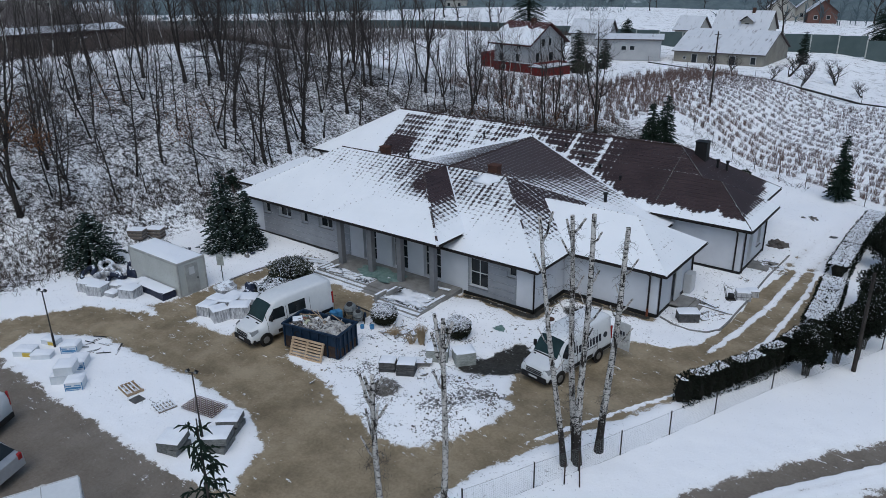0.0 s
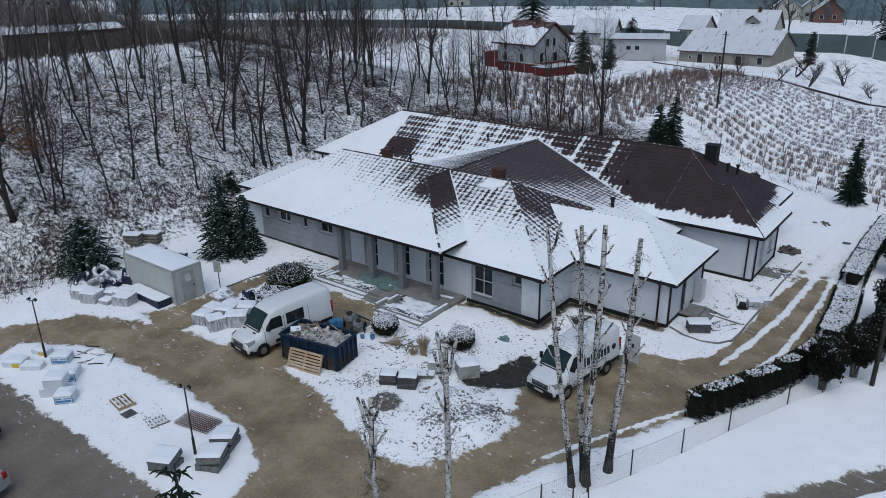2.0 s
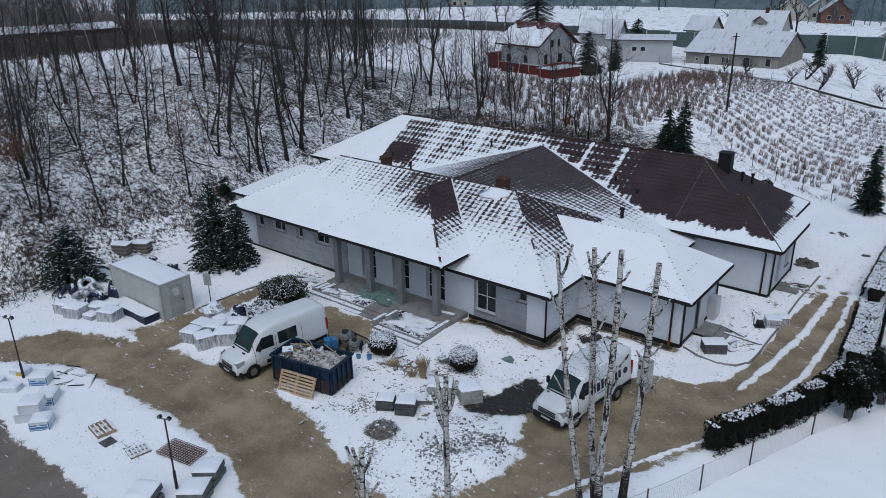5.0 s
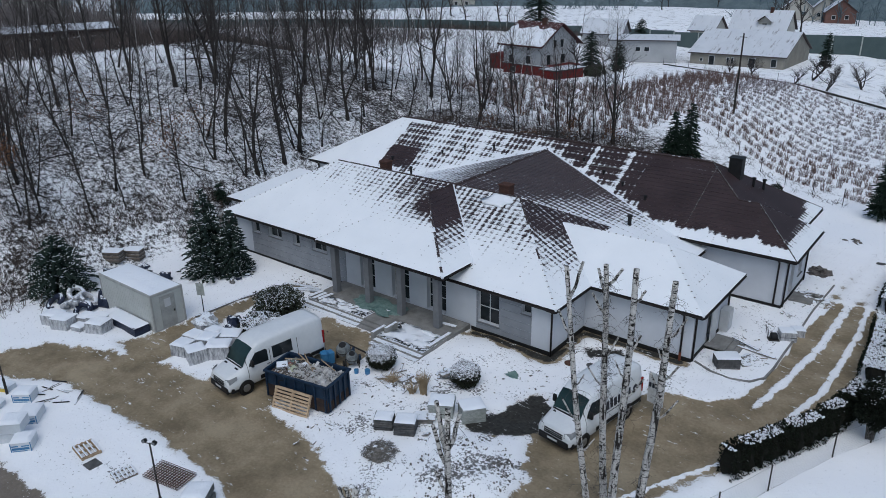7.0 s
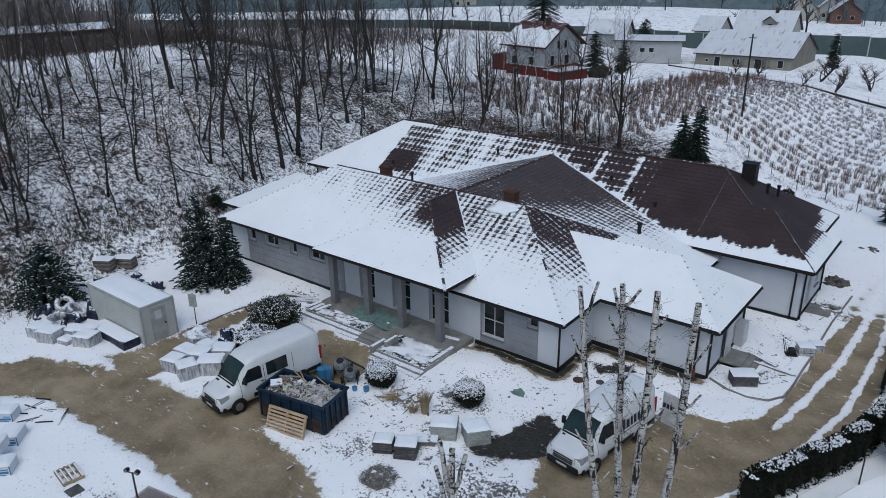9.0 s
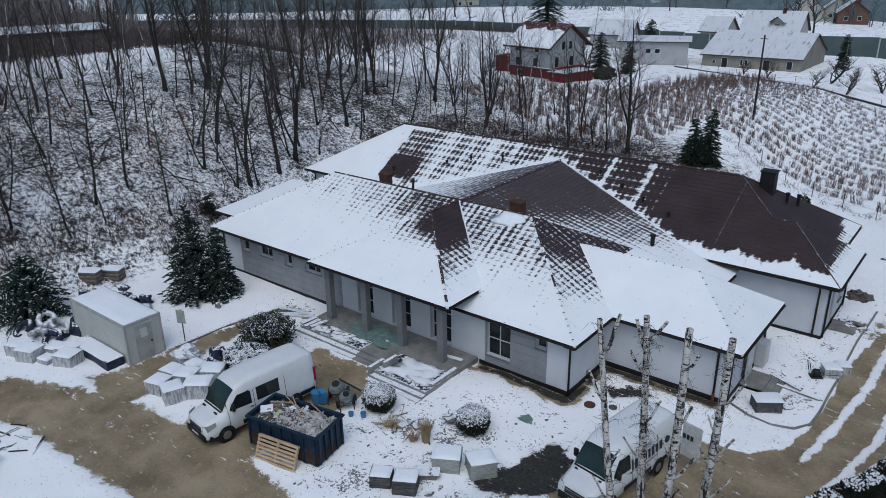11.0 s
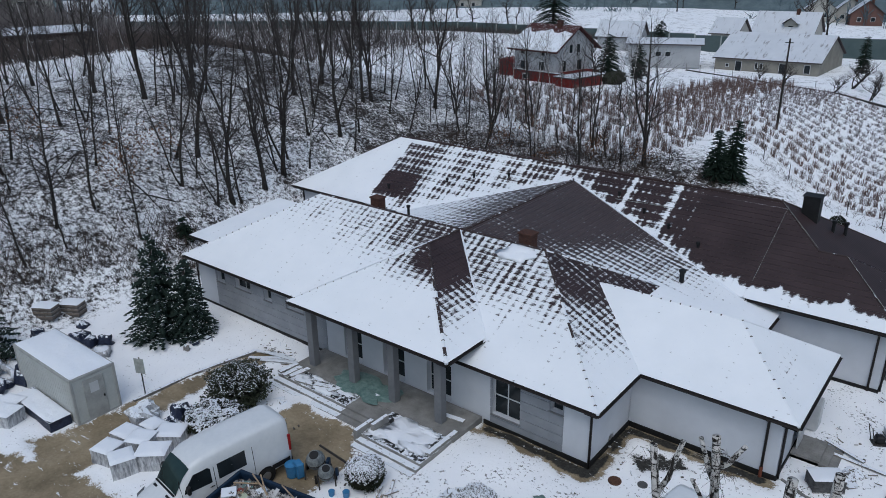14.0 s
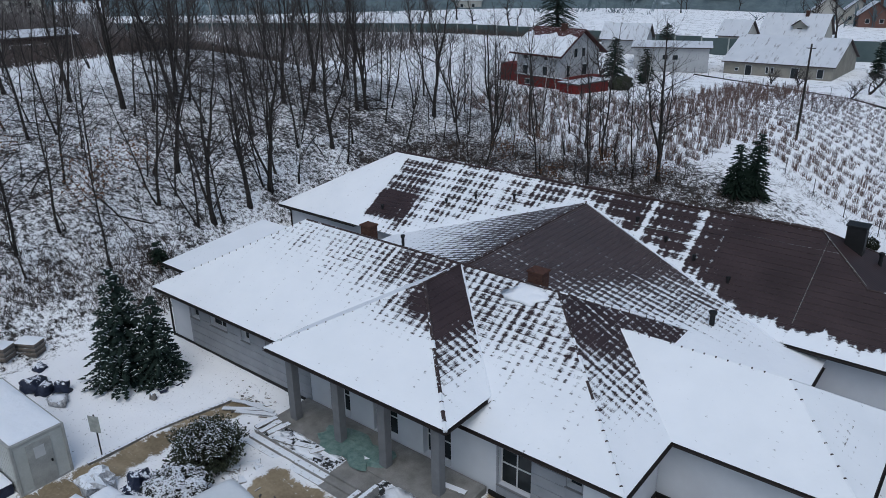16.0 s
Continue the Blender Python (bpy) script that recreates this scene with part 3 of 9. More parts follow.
    ny, nx = X.shape
    idx = np.arange(nx * ny).reshape(ny, nx)
    quads = np.stack([idx[:-1, :-1], idx[:-1, 1:], idx[1:, 1:], idx[1:, :-1]], -1).reshape(-1, 4)
    mid = lambda a: (0.25 * (a[:-1, :-1] + a[:-1, 1:] + a[1:, 1:] + a[1:, :-1])).reshape(-1)  # noqa: E731
    mb, mx, ms = mid(bare), mid(X), mid(soil)
    which = np.where(mb > 0, np.where(ms > 0, 3, np.where((mx > -14) & (mid(signed(LANE, X, Y)) > 0), 2, 1)), 0)
    co = np.stack([X, Y, Z], -1).reshape(-1, 3)
    fields = dict(bare=bare, asph=np.clip(asph, -3, 3), soil=np.clip(soil, -3, 3), litter=wood, thin=thin)
    out = []
    for k, (name, label, cat) in enumerate((("ground", "snow-covered ground with thin stalks and leaf litter showing", "ground"), ("driveway", "wet brown muddy driveway with patches of snow", "driveway"), ("road", "dark asphalt lane with packed snow tracks", "road"), ("soil_patch", "dark bare soil patch in the snow", "soil"))):
        q = quads[which == k]
        used, inv = np.unique(q, return_inverse=True)
        me = bpy.data.meshes.new(name)
        me.vertices.add(len(used))
        me.vertices.foreach_set("co", co[used].ravel())
        me.loops.add(q.size)
        me.loops.foreach_set("vertex_index", inv.ravel().astype(np.int32))
        me.polygons.add(len(q))
        me.polygons.foreach_set("loop_start", np.arange(0, q.size, 4, dtype=np.int32))
        me.polygons.foreach_set("use_smooth", np.ones(len(q), bool))
        for f, values in fields.items():
            me.attributes.new(f, "FLOAT", "POINT").data.foreach_set("value", values.reshape(-1)[used].astype(np.float32))
        me.update(calc_edges=True)
        me.validate()
        me.materials.append(M_ground)
        out.append(tagged(new(name, me), label, cat, "", "structure"))
    return out


make_ground()


def rest(x, y):
    return float(land(x, y)) + 0.05


# ---- the house: a low hipped bungalow of joined wings ----
HOUSE = (-30.0, 45.0, 0.0)
house = thing("house", "white and grey bungalow with a snow-dusted brown hipped roof", "house", HOUSE)


def clip(poly, a, b, c):
    """The part of a 2-D polygon (points carry extras) where a*u + b*v + c >= 0."""
    out = []
    for i, p in enumerate(poly):
        q = poly[(i + 1) % len(poly)]
        dp, dq = a * p[0] + b * p[1] + c, a * q[0] + b * q[1] + c
        if dp >= 0:
            out.append(p)
        if (dp >= 0) != (dq >= 0):
            t = dp / (dp - dq)
            out.append(tuple(p[k] + t * (q[k] - p[k]) for k in range(len(p))))
    return out


class Roof:
    def __init__(self):
        self.v, self.f, self.uv, self.melt, self.frost, self.band = [], [], [], [], [], []

    def face(self, pts, melt, frost=0.0, row=0.35, wide=0.9, band=None):
        """Tile rows over one plane of the roof. pts: its corners, the first two along the eave; melt(x, y, z, v): how bare it is."""
        P = [Vector(p) for p in pts]
        u = (P[1] - P[0])
        u.z = 0
        u.normalize()
        n = (P[1] - P[0]).cross(P[2] - P[0])
        if n.length < 1e-6:
            return
        n.normalize()
        if n.z < 0:
            n = -n
        up = n.cross(u)
        if up.z < 0:
            up = -up
        flat = [((p - P[0]).dot(u), (p - P[0]).dot(up)) for p in P]
        v0, v1 = min(q[1] for q in flat), max(q[1] for q in flat)
        u0, u1 = min(q[0] for q in flat), max(q[0] for q in flat)
        for r in range(int(math.floor(v0 / row)), int(math.ceil(v1 / row))):
            strip = clip(clip(flat, 0, 1, -r * row), 0, -1, (r + 1) * row)
            if len(strip) < 3:
                continue
            for c in range(int(math.floor(u0 / wide)), int(math.ceil(u1 / wide))):
                cell = clip(clip(strip, 1, 0, -c * wide), -1, 0, (c + 1) * wide)
                if len(cell) < 3:
                    continue
                k = len(self.v)
                for (a, b) in cell:
                    p = P[0] + a * u + b * up
                    bare = min(1.0, max(0.0, 1.6 * float(melt(p.x, p.y, p.z, b)) - 0.25))
                    p = p + n * (0.011 * bare * (1 - (b / row - r)) + 0.03 * (1 - bare) + 0.01)
                    self.v.append(tuple(p))
                    self.melt.append(float(melt(p.x, p.y, p.z, b)))
                    self.frost.append(frost)
                    self.band.append(float(band(p.x, b)) if band else 0.0)
                    self.uv.append((a, b))
                order = range(k, k + len(cell))
                w = (Vector(self.v[k + 1]) - Vector(self.v[k])).cross(Vector(self.v[k + 2]) - Vector(self.v[k]))
                self.f.append(tuple(order) if w.z >= 0 else tuple(order)[::-1])

    def finish(self, name, label):
        me = bpy.data.meshes.new(name)
        o = Vector(HOUSE)
        me.from_pydata([tuple(Vector(p) - o) for p in self.v], [], self.f)
        layer = me.uv_layers.new(name="UVMap")
        flat = []
        for f in self.f:
            for i in f:
                flat += self.uv[i]
        layer.data.foreach_set("uv", flat)
        me.attributes.new("melt", "FLOAT", "POINT").data.foreach_set("value", self.melt)
        me.attributes.new("frost", "FLOAT", "POINT").data.foreach_set("value", self.frost)
        me.attributes.new("band", "FLOAT", "POINT").data.foreach_set("value", self.band)
        me.update()
        me.materials.append(M_roof)
        ob = new(name, me)
        ob.parent = house
        return tagged(ob, label)


def s01(a, b, x):
    t = min(max((x - a) / (b - a), 0.0), 1.0)
    return t * t * (3 - 2 * t)


# ridge and eave levels
EZ, RZ, RY = 3.08, 6.45, 40.97
FX0, FX1, FY0, FY1 = -47.72, -19.91, 34.76, 47.2
LX, VX = -41.75, -26.15
BX0, BX1, BY0, BY1, BEZ, BRZ, BRY = -53.0, -12.71, 47.95, 59.4, 3.42, 7.03, 53.7
HX, PX = -46.45, -18.85
PXL, PXR, PY0, PZ, TX, TY = -36.25, -26.15, 33.28, 3.81, -31.25, 38.35
DX1, DY0, DY1 = -13.61, 38.55, 45.32
DRY, DRZ = 41.93, 5.1
MX, MRZ = -31.1, 6.40


def make_roof():
    r = Roof()
    # front wing
    r.face([(FX0, FY0, EZ), (PXL + 2.5, FY0, EZ), (PXL + 2.5, RY, RZ), (LX, RY, RZ)], lambda x, y, z, v: 0.02 + (0.27 + 0.15 * s01(-41, -34, x)) * s01(-45.5, -42, x) * s01(2.2 + 1.6 * s01(-36, -43, x), 6.0, v) + 0.2 * s01(-35.6, -33.8, x) * s01(4.2, 6.0, v))
    r.face([(PXL + 2.5, FY0, EZ), (FX1, FY0, EZ), (VX, RY, RZ), (PXL + 2.5, RY, RZ)], lambda x, y, z, v: 0.02 + 0.47 * s01(1.6, 5.0, v) if x > -30.5 else 0.06 + 0.6 * s01(3.4, 6.0, v))
    r.face([(FX1, FY0, EZ), (FX1, FY1, EZ), (VX, RY, RZ)], lambda x, y, z, v: 0.02 + 0.45 * s01(0.5, 2.6, v + 0.5 * (y - 38.0)) + 0.3 * s01(3.6, 5.4, v + 1.0 * (y - 39.0)))
    r.face([(FX1, FY1, EZ), (FX0, FY1, EZ), (LX, RY, RZ), (VX, RY, RZ)], lambda x, y, z, v: 0.2)
    r.face([(FX0, FY1, EZ), (FX0, FY0, EZ), (LX, RY, RZ)], lambda x, y, z, v: 0.0)
    # porch roof
    r.face([(PXL, PY0, PZ), (PXR, PY0, PZ), (TX, TY, RZ)], lambda x, y, z, v: 0.02 + 0.55 * s01(2.2, 4.8, v) * s01(-35.0, -31.5, x) + 0.45 * s01(-31.6, -30.4, x) * s01(3.0, 5.0, v))
    r.face([(PXR, PY0, PZ), (PXR, RY + 0.2, PZ), (TX, RY + 0.2, RZ), (TX, TY, RZ)], lambda x, y, z, v: 0.04 + 0.45 * s01(0.6, 2.2, v) + 0.6 * s01(2.4, 3.8, v))
    r.face([(PXL, RY, PZ), (PXL, PY0, PZ), (TX, TY, RZ), (TX, RY, RZ)], lambda x, y, z, v: 0.03 + 0.3 * s01(3, 6, v))
    # eastern wing
    r.face([(-24.5, DY0, EZ), (DX1, DY0, EZ), (DX1 - 3.4, DRY, DRZ), (-24.5, DRY, DRZ)], lambda x, y, z, v: 0.0)
    r.face([(DX1, DY0, EZ), (DX1, DY1, EZ), (DX1 - 3.4, DRY, DRZ)], lambda x, y, z, v: 0.03 + 0.34 * math.exp(-(((y - 41.6) / 0.7) ** 2 + ((v - 1.5) / 0.5) ** 2)))
    r.face([(DX1, DY1, EZ), (-24.5, DY1, EZ), (-24.5, DRY, DRZ), (DX1 - 3.4, DRY, DRZ)], lambda x, y, z, v: 0.0)
    # link roof between the front wing and the rear wing
    east = lambda x, y, z, v: 0.02 - 0.14 * math.exp(-(((y - 43.5) / 2.2) ** 2)) + 0.55 * s01(2.6, 6.6, v + 0.35 * (y - 47)) + 0.42 * s01(7.0, 11.0, v + 0.35 * (y - 47)) + 0.3 * math.exp(-(((x + 20.2) / 1.2) ** 2 + ((y - 46.6) / 0.5) ** 2))  # noqa: E731
    r.face([(-16.9, 41.5, 2.92), (-16.9, 54.0, 2.92), (MX, 54.0, MRZ), (MX, 41.2, MRZ)], east, 0.75)
    r.face([(-42, 54.0, 3.4), (-42, 41.2, 3.4), (MX, 41.2, MRZ), (MX, 54.0, MRZ)], lambda x, y, z, v: 0.12 + 0.30 * s01(-40.5, -36, x + 0.5 * (y - 46)) + 0.34 * s01(-37, -31.5, x + 0.35 * (y - 46)), 0.4, band=lambda x, v: 0.25)
    # rear wing
    def south(x, y, z, v):
        # snow to the west, a cleared patch, half-melted sheets, then bare tiles to the east
        bare = 0.03 + 0.56 * s01(-43.8, -42.2, x) + 0.14 * s01(-36.2, -33.6, x) + 0.22 * s01(-31.5, -29.5, x) + 0.3 * s01(-23.5, -21.5, x)
        left = -45.3 + 0.12 * math.sin(v * 4.0)
        bare = max(bare, 1.0 * s01(left - 0.15, left + 0.15, x) * s01(-41.9, -42.5, x + 0.18 * math.sin(v * 5.0)) * s01(0.9, 1.2, v) * s01(6.6, 6.3, v) - 0.28 * s01(3.4, 3.7, v))
        # snow stays in columns between the battens
        for cx, w, k in ((-40.9, 0.4, 0.3), (-38.9, 0.25, 0.25), (-37.0, 0.45, 0.33), (-34.9, 0.2, 0.45), (-32.3, 0.22, 0.45), (-29.8, 0.2, 0.3), (-27.2, 0.22, 0.62), (-24.5, 0.2, 0.6), (-22.0, 0.12, 0.6)):
            bare -= k * math.exp(-(((x - cx) / w) ** 2)) * (1.0 if cx < -23 else 0.6 + 0.4 * math.sin(v * 7.0))
        # and in the valleys against the link roof, and along the eave
        west = y - 47.95 - ((x + 42) * 0.2752 - 0.02) / 0.628
        east = y - 47.95 - (-0.5 + (-16.9 - x) * 0.245) / 0.628
        if x < -31.1:
            bare *= 0.25 + 0.75 * s01(0.0, 0.8, west)
        elif x < -20.8:
            bare *= 0.3 + 0.7 * s01(0.0, 0.55, east + 0.2 * math.sin(x * 5.1))
        else:
            bare *= 0.05 + 0.95 * s01(0.75, 1.15, v + 0.18 * math.sin(x * 2.3) + 0.1 * math.sin(x * 5.9))
            bare -= 0.7 * math.exp(-(((x + 14.7 - 0.25 * v) / 0.16) ** 2)) * s01(2.6, 1.6, v)
        return bare

    south_band = lambda x, v: 0.45 * s01(-45.6, -44.8, x) * s01(-20.5, -24.5, x) * (1.0 if x > -42 or v > 3.4 else 0.0)  # noqa: E731
    r.face([(BX0, BY0, BEZ), (-11.6, BY0, BEZ), (-14.9, 51.26, BEZ + 2.07), (-16.23, 51.26, BEZ + 2.07), (PX, BRY, BRZ), (HX, BRY, BRZ)], south, 0.35, wide=0.3, band=south_band)
    r.face([(BX1, BY0 + 3.3, BEZ), (BX1, BY1, BEZ), (PX, BRY, BRZ), (-16.23, 51.26, BEZ + 2.07)], lambda x, y, z, v: 0.05 + 1.1 * s01(0.6, 1.5, v) if y > 57 else 0.2 + 1.0 * s01(0.3, 1.0, v), 0.35)
    r.face([(-11.6, BY0, BEZ), (-11.6, 54.57, BEZ), (-14.9, 51.26, BEZ + 2.07)], lambda x, y, z, v: 0.04 + 1.0 * s01(0.5, 1.6, v), 0.35)
    r.face([(-11.6, 54.57, BEZ), (-17, 54.57, BEZ), (-16.23, 51.26, BEZ + 2.07), (-14.9, 51.26, BEZ + 2.07)], lambda x, y, z, v: 0.5, 0.35)
    r.face([(BX1, BY1, BEZ), (BX0, BY1, BEZ), (HX, BRY, BRZ), (PX, BRY, BRZ)], lambda x, y, z, v: 0.5)
    r.face([(BX0, BY1, BEZ), (BX0, BY0, BEZ), (HX, BRY, BRZ)], lambda x, y, z, v: 0.04 + 0.8 * math.exp(-(((y - 50.6) / 1.0) ** 2)) * s01(0.6, 1.2, v))
    # western projection
    r.face([(-50.4, 37.0, EZ), (-45.8, 37.0, EZ), (-45.8, 44.5, 3.7), (-50.4, 44.5, 3.7)], lambda x, y, z, v: 0.0)
    r.finish("roof", "brown metal tile roof half covered by melting snow")


make_roof()


def valley(a, b, r, seed):
    """Snow caught in a valley between two roof planes."""
    a, b = Vector(a), Vector(b)
    n_ = int((b - a).length / 0.25)
    g = Geo()
    g.tube([a.lerp(b, i / n_) + Vector((0, 0, 0.02)) for i in range(n_ + 1)], [r * (0.75 + 1.1 * abs(noise.noise(Vector((i * 0.9, seed, 0))))) for i in range(n_ + 1)], 7)
    part("valley_snow", g, M_snow, house, "line of snow in the roof valley", smooth=True)


valley((PXR, 36.1, PZ), (TX, RY, RZ), 0.055, 1)
valley((-18.94, 47.95, 3.42), (MX, 52.7, 6.4), 0.07, 2)


def caps(points, snowy, r=0.085):
    """Half-round cap tiles along a hip or ridge; snowy: the share of them that lies under snow, from the first point to the last."""
    for a, b in zip(points, points[1:]):
        a, b = Vector(a), Vector(b)
        n = max(1, int((b - a).length / 0.42))
        for i in range(n):
            p, q = a.lerp(b, i / n), a.lerp(b, (i + 1.06) / n)
            g = Geo()
            g.tube([p, p.lerp(q, 0.86), p.lerp(q, 0.87), q], [r * 1.0, r * 0.95, r * 1.1, r * 1.08], 6)
            cover = snowy[0] + (snowy[1] - snowy[0]) * (i + 0.5) / n
            white = noise.noise(Vector((i * 0.7, a.x, a.y))) * 0.6 + 0.5 < cover
            ob = part("ridge_tile", g, M_cap_snow if white else M_cap_bare, house)
            if white:
                # the collar of each tile stays clear
                ob.data.materials.append(M_cap_bare)
                ring = random.random() < 0.75
                for f in ob.data.polygons:
                    if 12 <= f.index < 18 and ring:
                        f.material_index = 1


M_cap_snow = plain("snowy_cap_tiles", (0.78, 0.805, 0.84), (0.83, 0.85, 0.88), 0.75, scale=3.0)
M_cap_bare = plain("bare_cap_tiles", (0.034, 0.022, 0.021), (0.058, 0.040, 0.038), 0.5, scale=3.0, snow=0.08)
random.seed(14)
for pts, share, size in (
    ([(PXR, PY0, PZ), (TX, TY, RZ)], (0.6, 0.0), 0.085),
    ([(TX, TY, RZ), (TX, RY, RZ)], (0.0, 0.0), 0.07),
    ([(PXL, PY0, PZ), (TX, TY, RZ)], (1.2, 0.5), 0.055),
    ([(LX, RY, RZ), (VX, RY, RZ)], (0.15, 0.1), 0.075),
    ([(FX1, FY0, EZ), (VX, RY, RZ)], (1.0, 0.1), 0.065),
    ([(VX, RY, RZ), (FX1 - 2.9, RY + 3.4, EZ + 1.62)], (0.5, 1.1), 0.05),
    ([(FX0, FY0, EZ), (LX, RY, RZ)], (1.2, 1.1), 0.075),
    ([(DX1, DY0, EZ), (DX1 - 3.4, DRY, DRZ), (-23.3, DRY, DRZ)], (1.1, 1.2), 0.06),
    ([(MX, RY, MRZ), (MX, 52.7, MRZ)], (0.0, 0.0), 0.1),
    ([(HX, BRY, BRZ), (PX, BRY, BRZ)], (0.1, 0.0), 0.11),
    ([(PX, BRY, BRZ), (BX1, BY1, BEZ)], (0.0, 0.3), 0.06),
    ([(-11.6, BY0, BEZ), (-14.9, 51.26, BEZ + 2.07), (-16.23, 51.26, BEZ + 2.07), (PX, BRY, BRZ)], (0.4, 0.0), 0.05),
):
    caps(pts, share, size)
# thin lines of snow caught in the joints of the rear roof
BK = (BRZ - BEZ) / (BRY - BY0)
for (x0, y0, x1, y1, rr) in ((-18.43, 53.4, -18.58, 48.9, 0.008), (-27.8, 51.92, -24.3, 52.05, 0.014), (PX + 0.05, BRY - 0.1, -16.3, 51.35, 0.008), (-11.75, 48.1, -14.9, 51.2, 0.01)):
    g = Geo()
    g.tube([(x0 + (x1 - x0) * i / 20, y0 + (y1 - y0) * i / 20, BEZ + (y0 + (y1 - y0) * i / 20 - BY0) * BK + 0.045 + (0.04 if x0 > -18 or x0 == PX + 0.05 else 0)) for i in range(21)], [rr * (0.6 + 0.8 * random.random()) for i in range(21)], 5)
    part("joint_snow", g, M_paver, house, "thin line of snow in a roof joint")


def eave(points, parent=house):
    """Fascia board and half-round gutter along an eave."""
    f, g = Geo(), Geo()
    for a, b in zip(points, points[1:]):
        a, b = Vector(a), Vector(b)
        d = (b - a).normalized()
        out = Vector((d.y, -d.x, 0))
        lo = Vector((0, 0, -0.2))
        up = Vector((0, 0, 0.02))
        i = -0.05 * out
        f.add([a + lo + i, b + lo + i, b + up + i, a + up + i, a + lo - 0.6 * out, b + lo - 0.6 * out], [(0, 1, 2, 3), (0, 4, 5, 1)])
        rim = []
        for t in range(7):
            w = math.pi * t / 6
            rim.append(0.065 * (1 + math.cos(w)) * out - Vector((0, 0, 0.075 * math.sin(w) + 0.03)))
        k = len(g.v)
        for base in (a, b):
            g.v += [tuple(base + q) for q in rim]
        for t in range(6):
            g.f.append((k + t, k + t + 1, k + 7 + t + 1, k + 7 + t))
    part("fascia", f, M_soffit, parent)
    part("gutter", g, M_soffit, parent)


eave([(FX0, FY1, EZ), (FX0, FY0, EZ), (PXL + 0.7, FY0, EZ)])
eave([(PXR - 1.5, FY0, EZ), (FX1, FY0, EZ), (FX1, DY0, EZ), (DX1, DY0, EZ), (DX1, DY1, EZ), (-17.2, DY1, EZ)])
eave([(PXL, 36.1, PZ), (PXL, PY0, PZ), (PXR, PY0, PZ), (PXR, 36.1, PZ)])
eave([(-18.6, BY0, BEZ), (-11.6, BY0, BEZ), (-11.6, 54.57, BEZ), (BX1, 54.57, BEZ), (BX1, BY1, BEZ), (BX0, BY1, BEZ), (BX0, BY0, BEZ), (-45.5, BY0, BEZ)])
eave([(-50.4, 44.5, 3.7), (-50.4, 37.0, EZ), (-47.6, 37.0, EZ)])
eave([(-47.2, 44.5, 3.7), (-50.4, 44.5, 3.7)])
eave([(-16.9, DY1, 2.93), (-16.9, BY0, 2.93)])

WY, WT = 35.3, 3.0


def wall(name, corners, top, openings=(), mat=M_white, thick=0.35, label="", base=-0.05):
    """A straight wall from corner a to corner b, with openings (u0, u1, z0, z1) that go through it."""
    (ax, ay), (bx, by) = corners
    L = math.hypot(bx - ax, by - ay)
    d = Vector(((bx - ax) / L, (by - ay) / L, 0))
    e = 0.006
    inn = Vector((-d.y, d.x, 0))
    us = sorted({e, L - e, *[o[0] for o in openings], *[o[1] for o in openings]})
    zs = sorted({base, top, *[o[2] for o in openings], *[o[3] for o in openings]})
    g = Geo()
    A = Vector((ax, ay, 0))
    index = {}

    def at(i, k, t):
        if (i, k, t) not in index:
            index[(i, k, t)] = len(g.v)
            g.v.append(tuple(A + d * us[i] + inn * (thick * t) + Vector((0, 0, zs[k]))))
        return index[(i, k, t)]

    def solid(i, k):
        if not (0 <= i < len(us) - 1 and 0 <= k < len(zs) - 1):
            return False
        mu, mz = (us[i] + us[i + 1]) / 2, (zs[k] + zs[k + 1]) / 2
        return not any(o[0] < mu < o[1] and o[2] < mz < o[3] for o in openings)

    for i in range(len(us) - 1):
        for k in range(len(zs) - 1):
            if not solid(i, k):
                continue
            g.f.append((at(i, k, 0), at(i + 1, k, 0), at(i + 1, k + 1, 0), at(i, k + 1, 0)))
            g.f.append((at(i, k, 1), at(i, k + 1, 1), at(i + 1, k + 1, 1), at(i + 1, k, 1)))
            for (di, dk, p, q) in ((-1, 0, (i, k), (i, k + 1)), (1, 0, (i + 1, k + 1), (i + 1, k)), (0, -1, (i + 1, k), (i, k)), (0, 1, (i, k + 1), (i + 1, k + 1))):
                if not solid(i + di, k + dk):
                    g.f.append((at(*p, 0), at(*q, 0), at(*q, 1), at(*p, 1)))
    return part(name, g, mat, house, label)


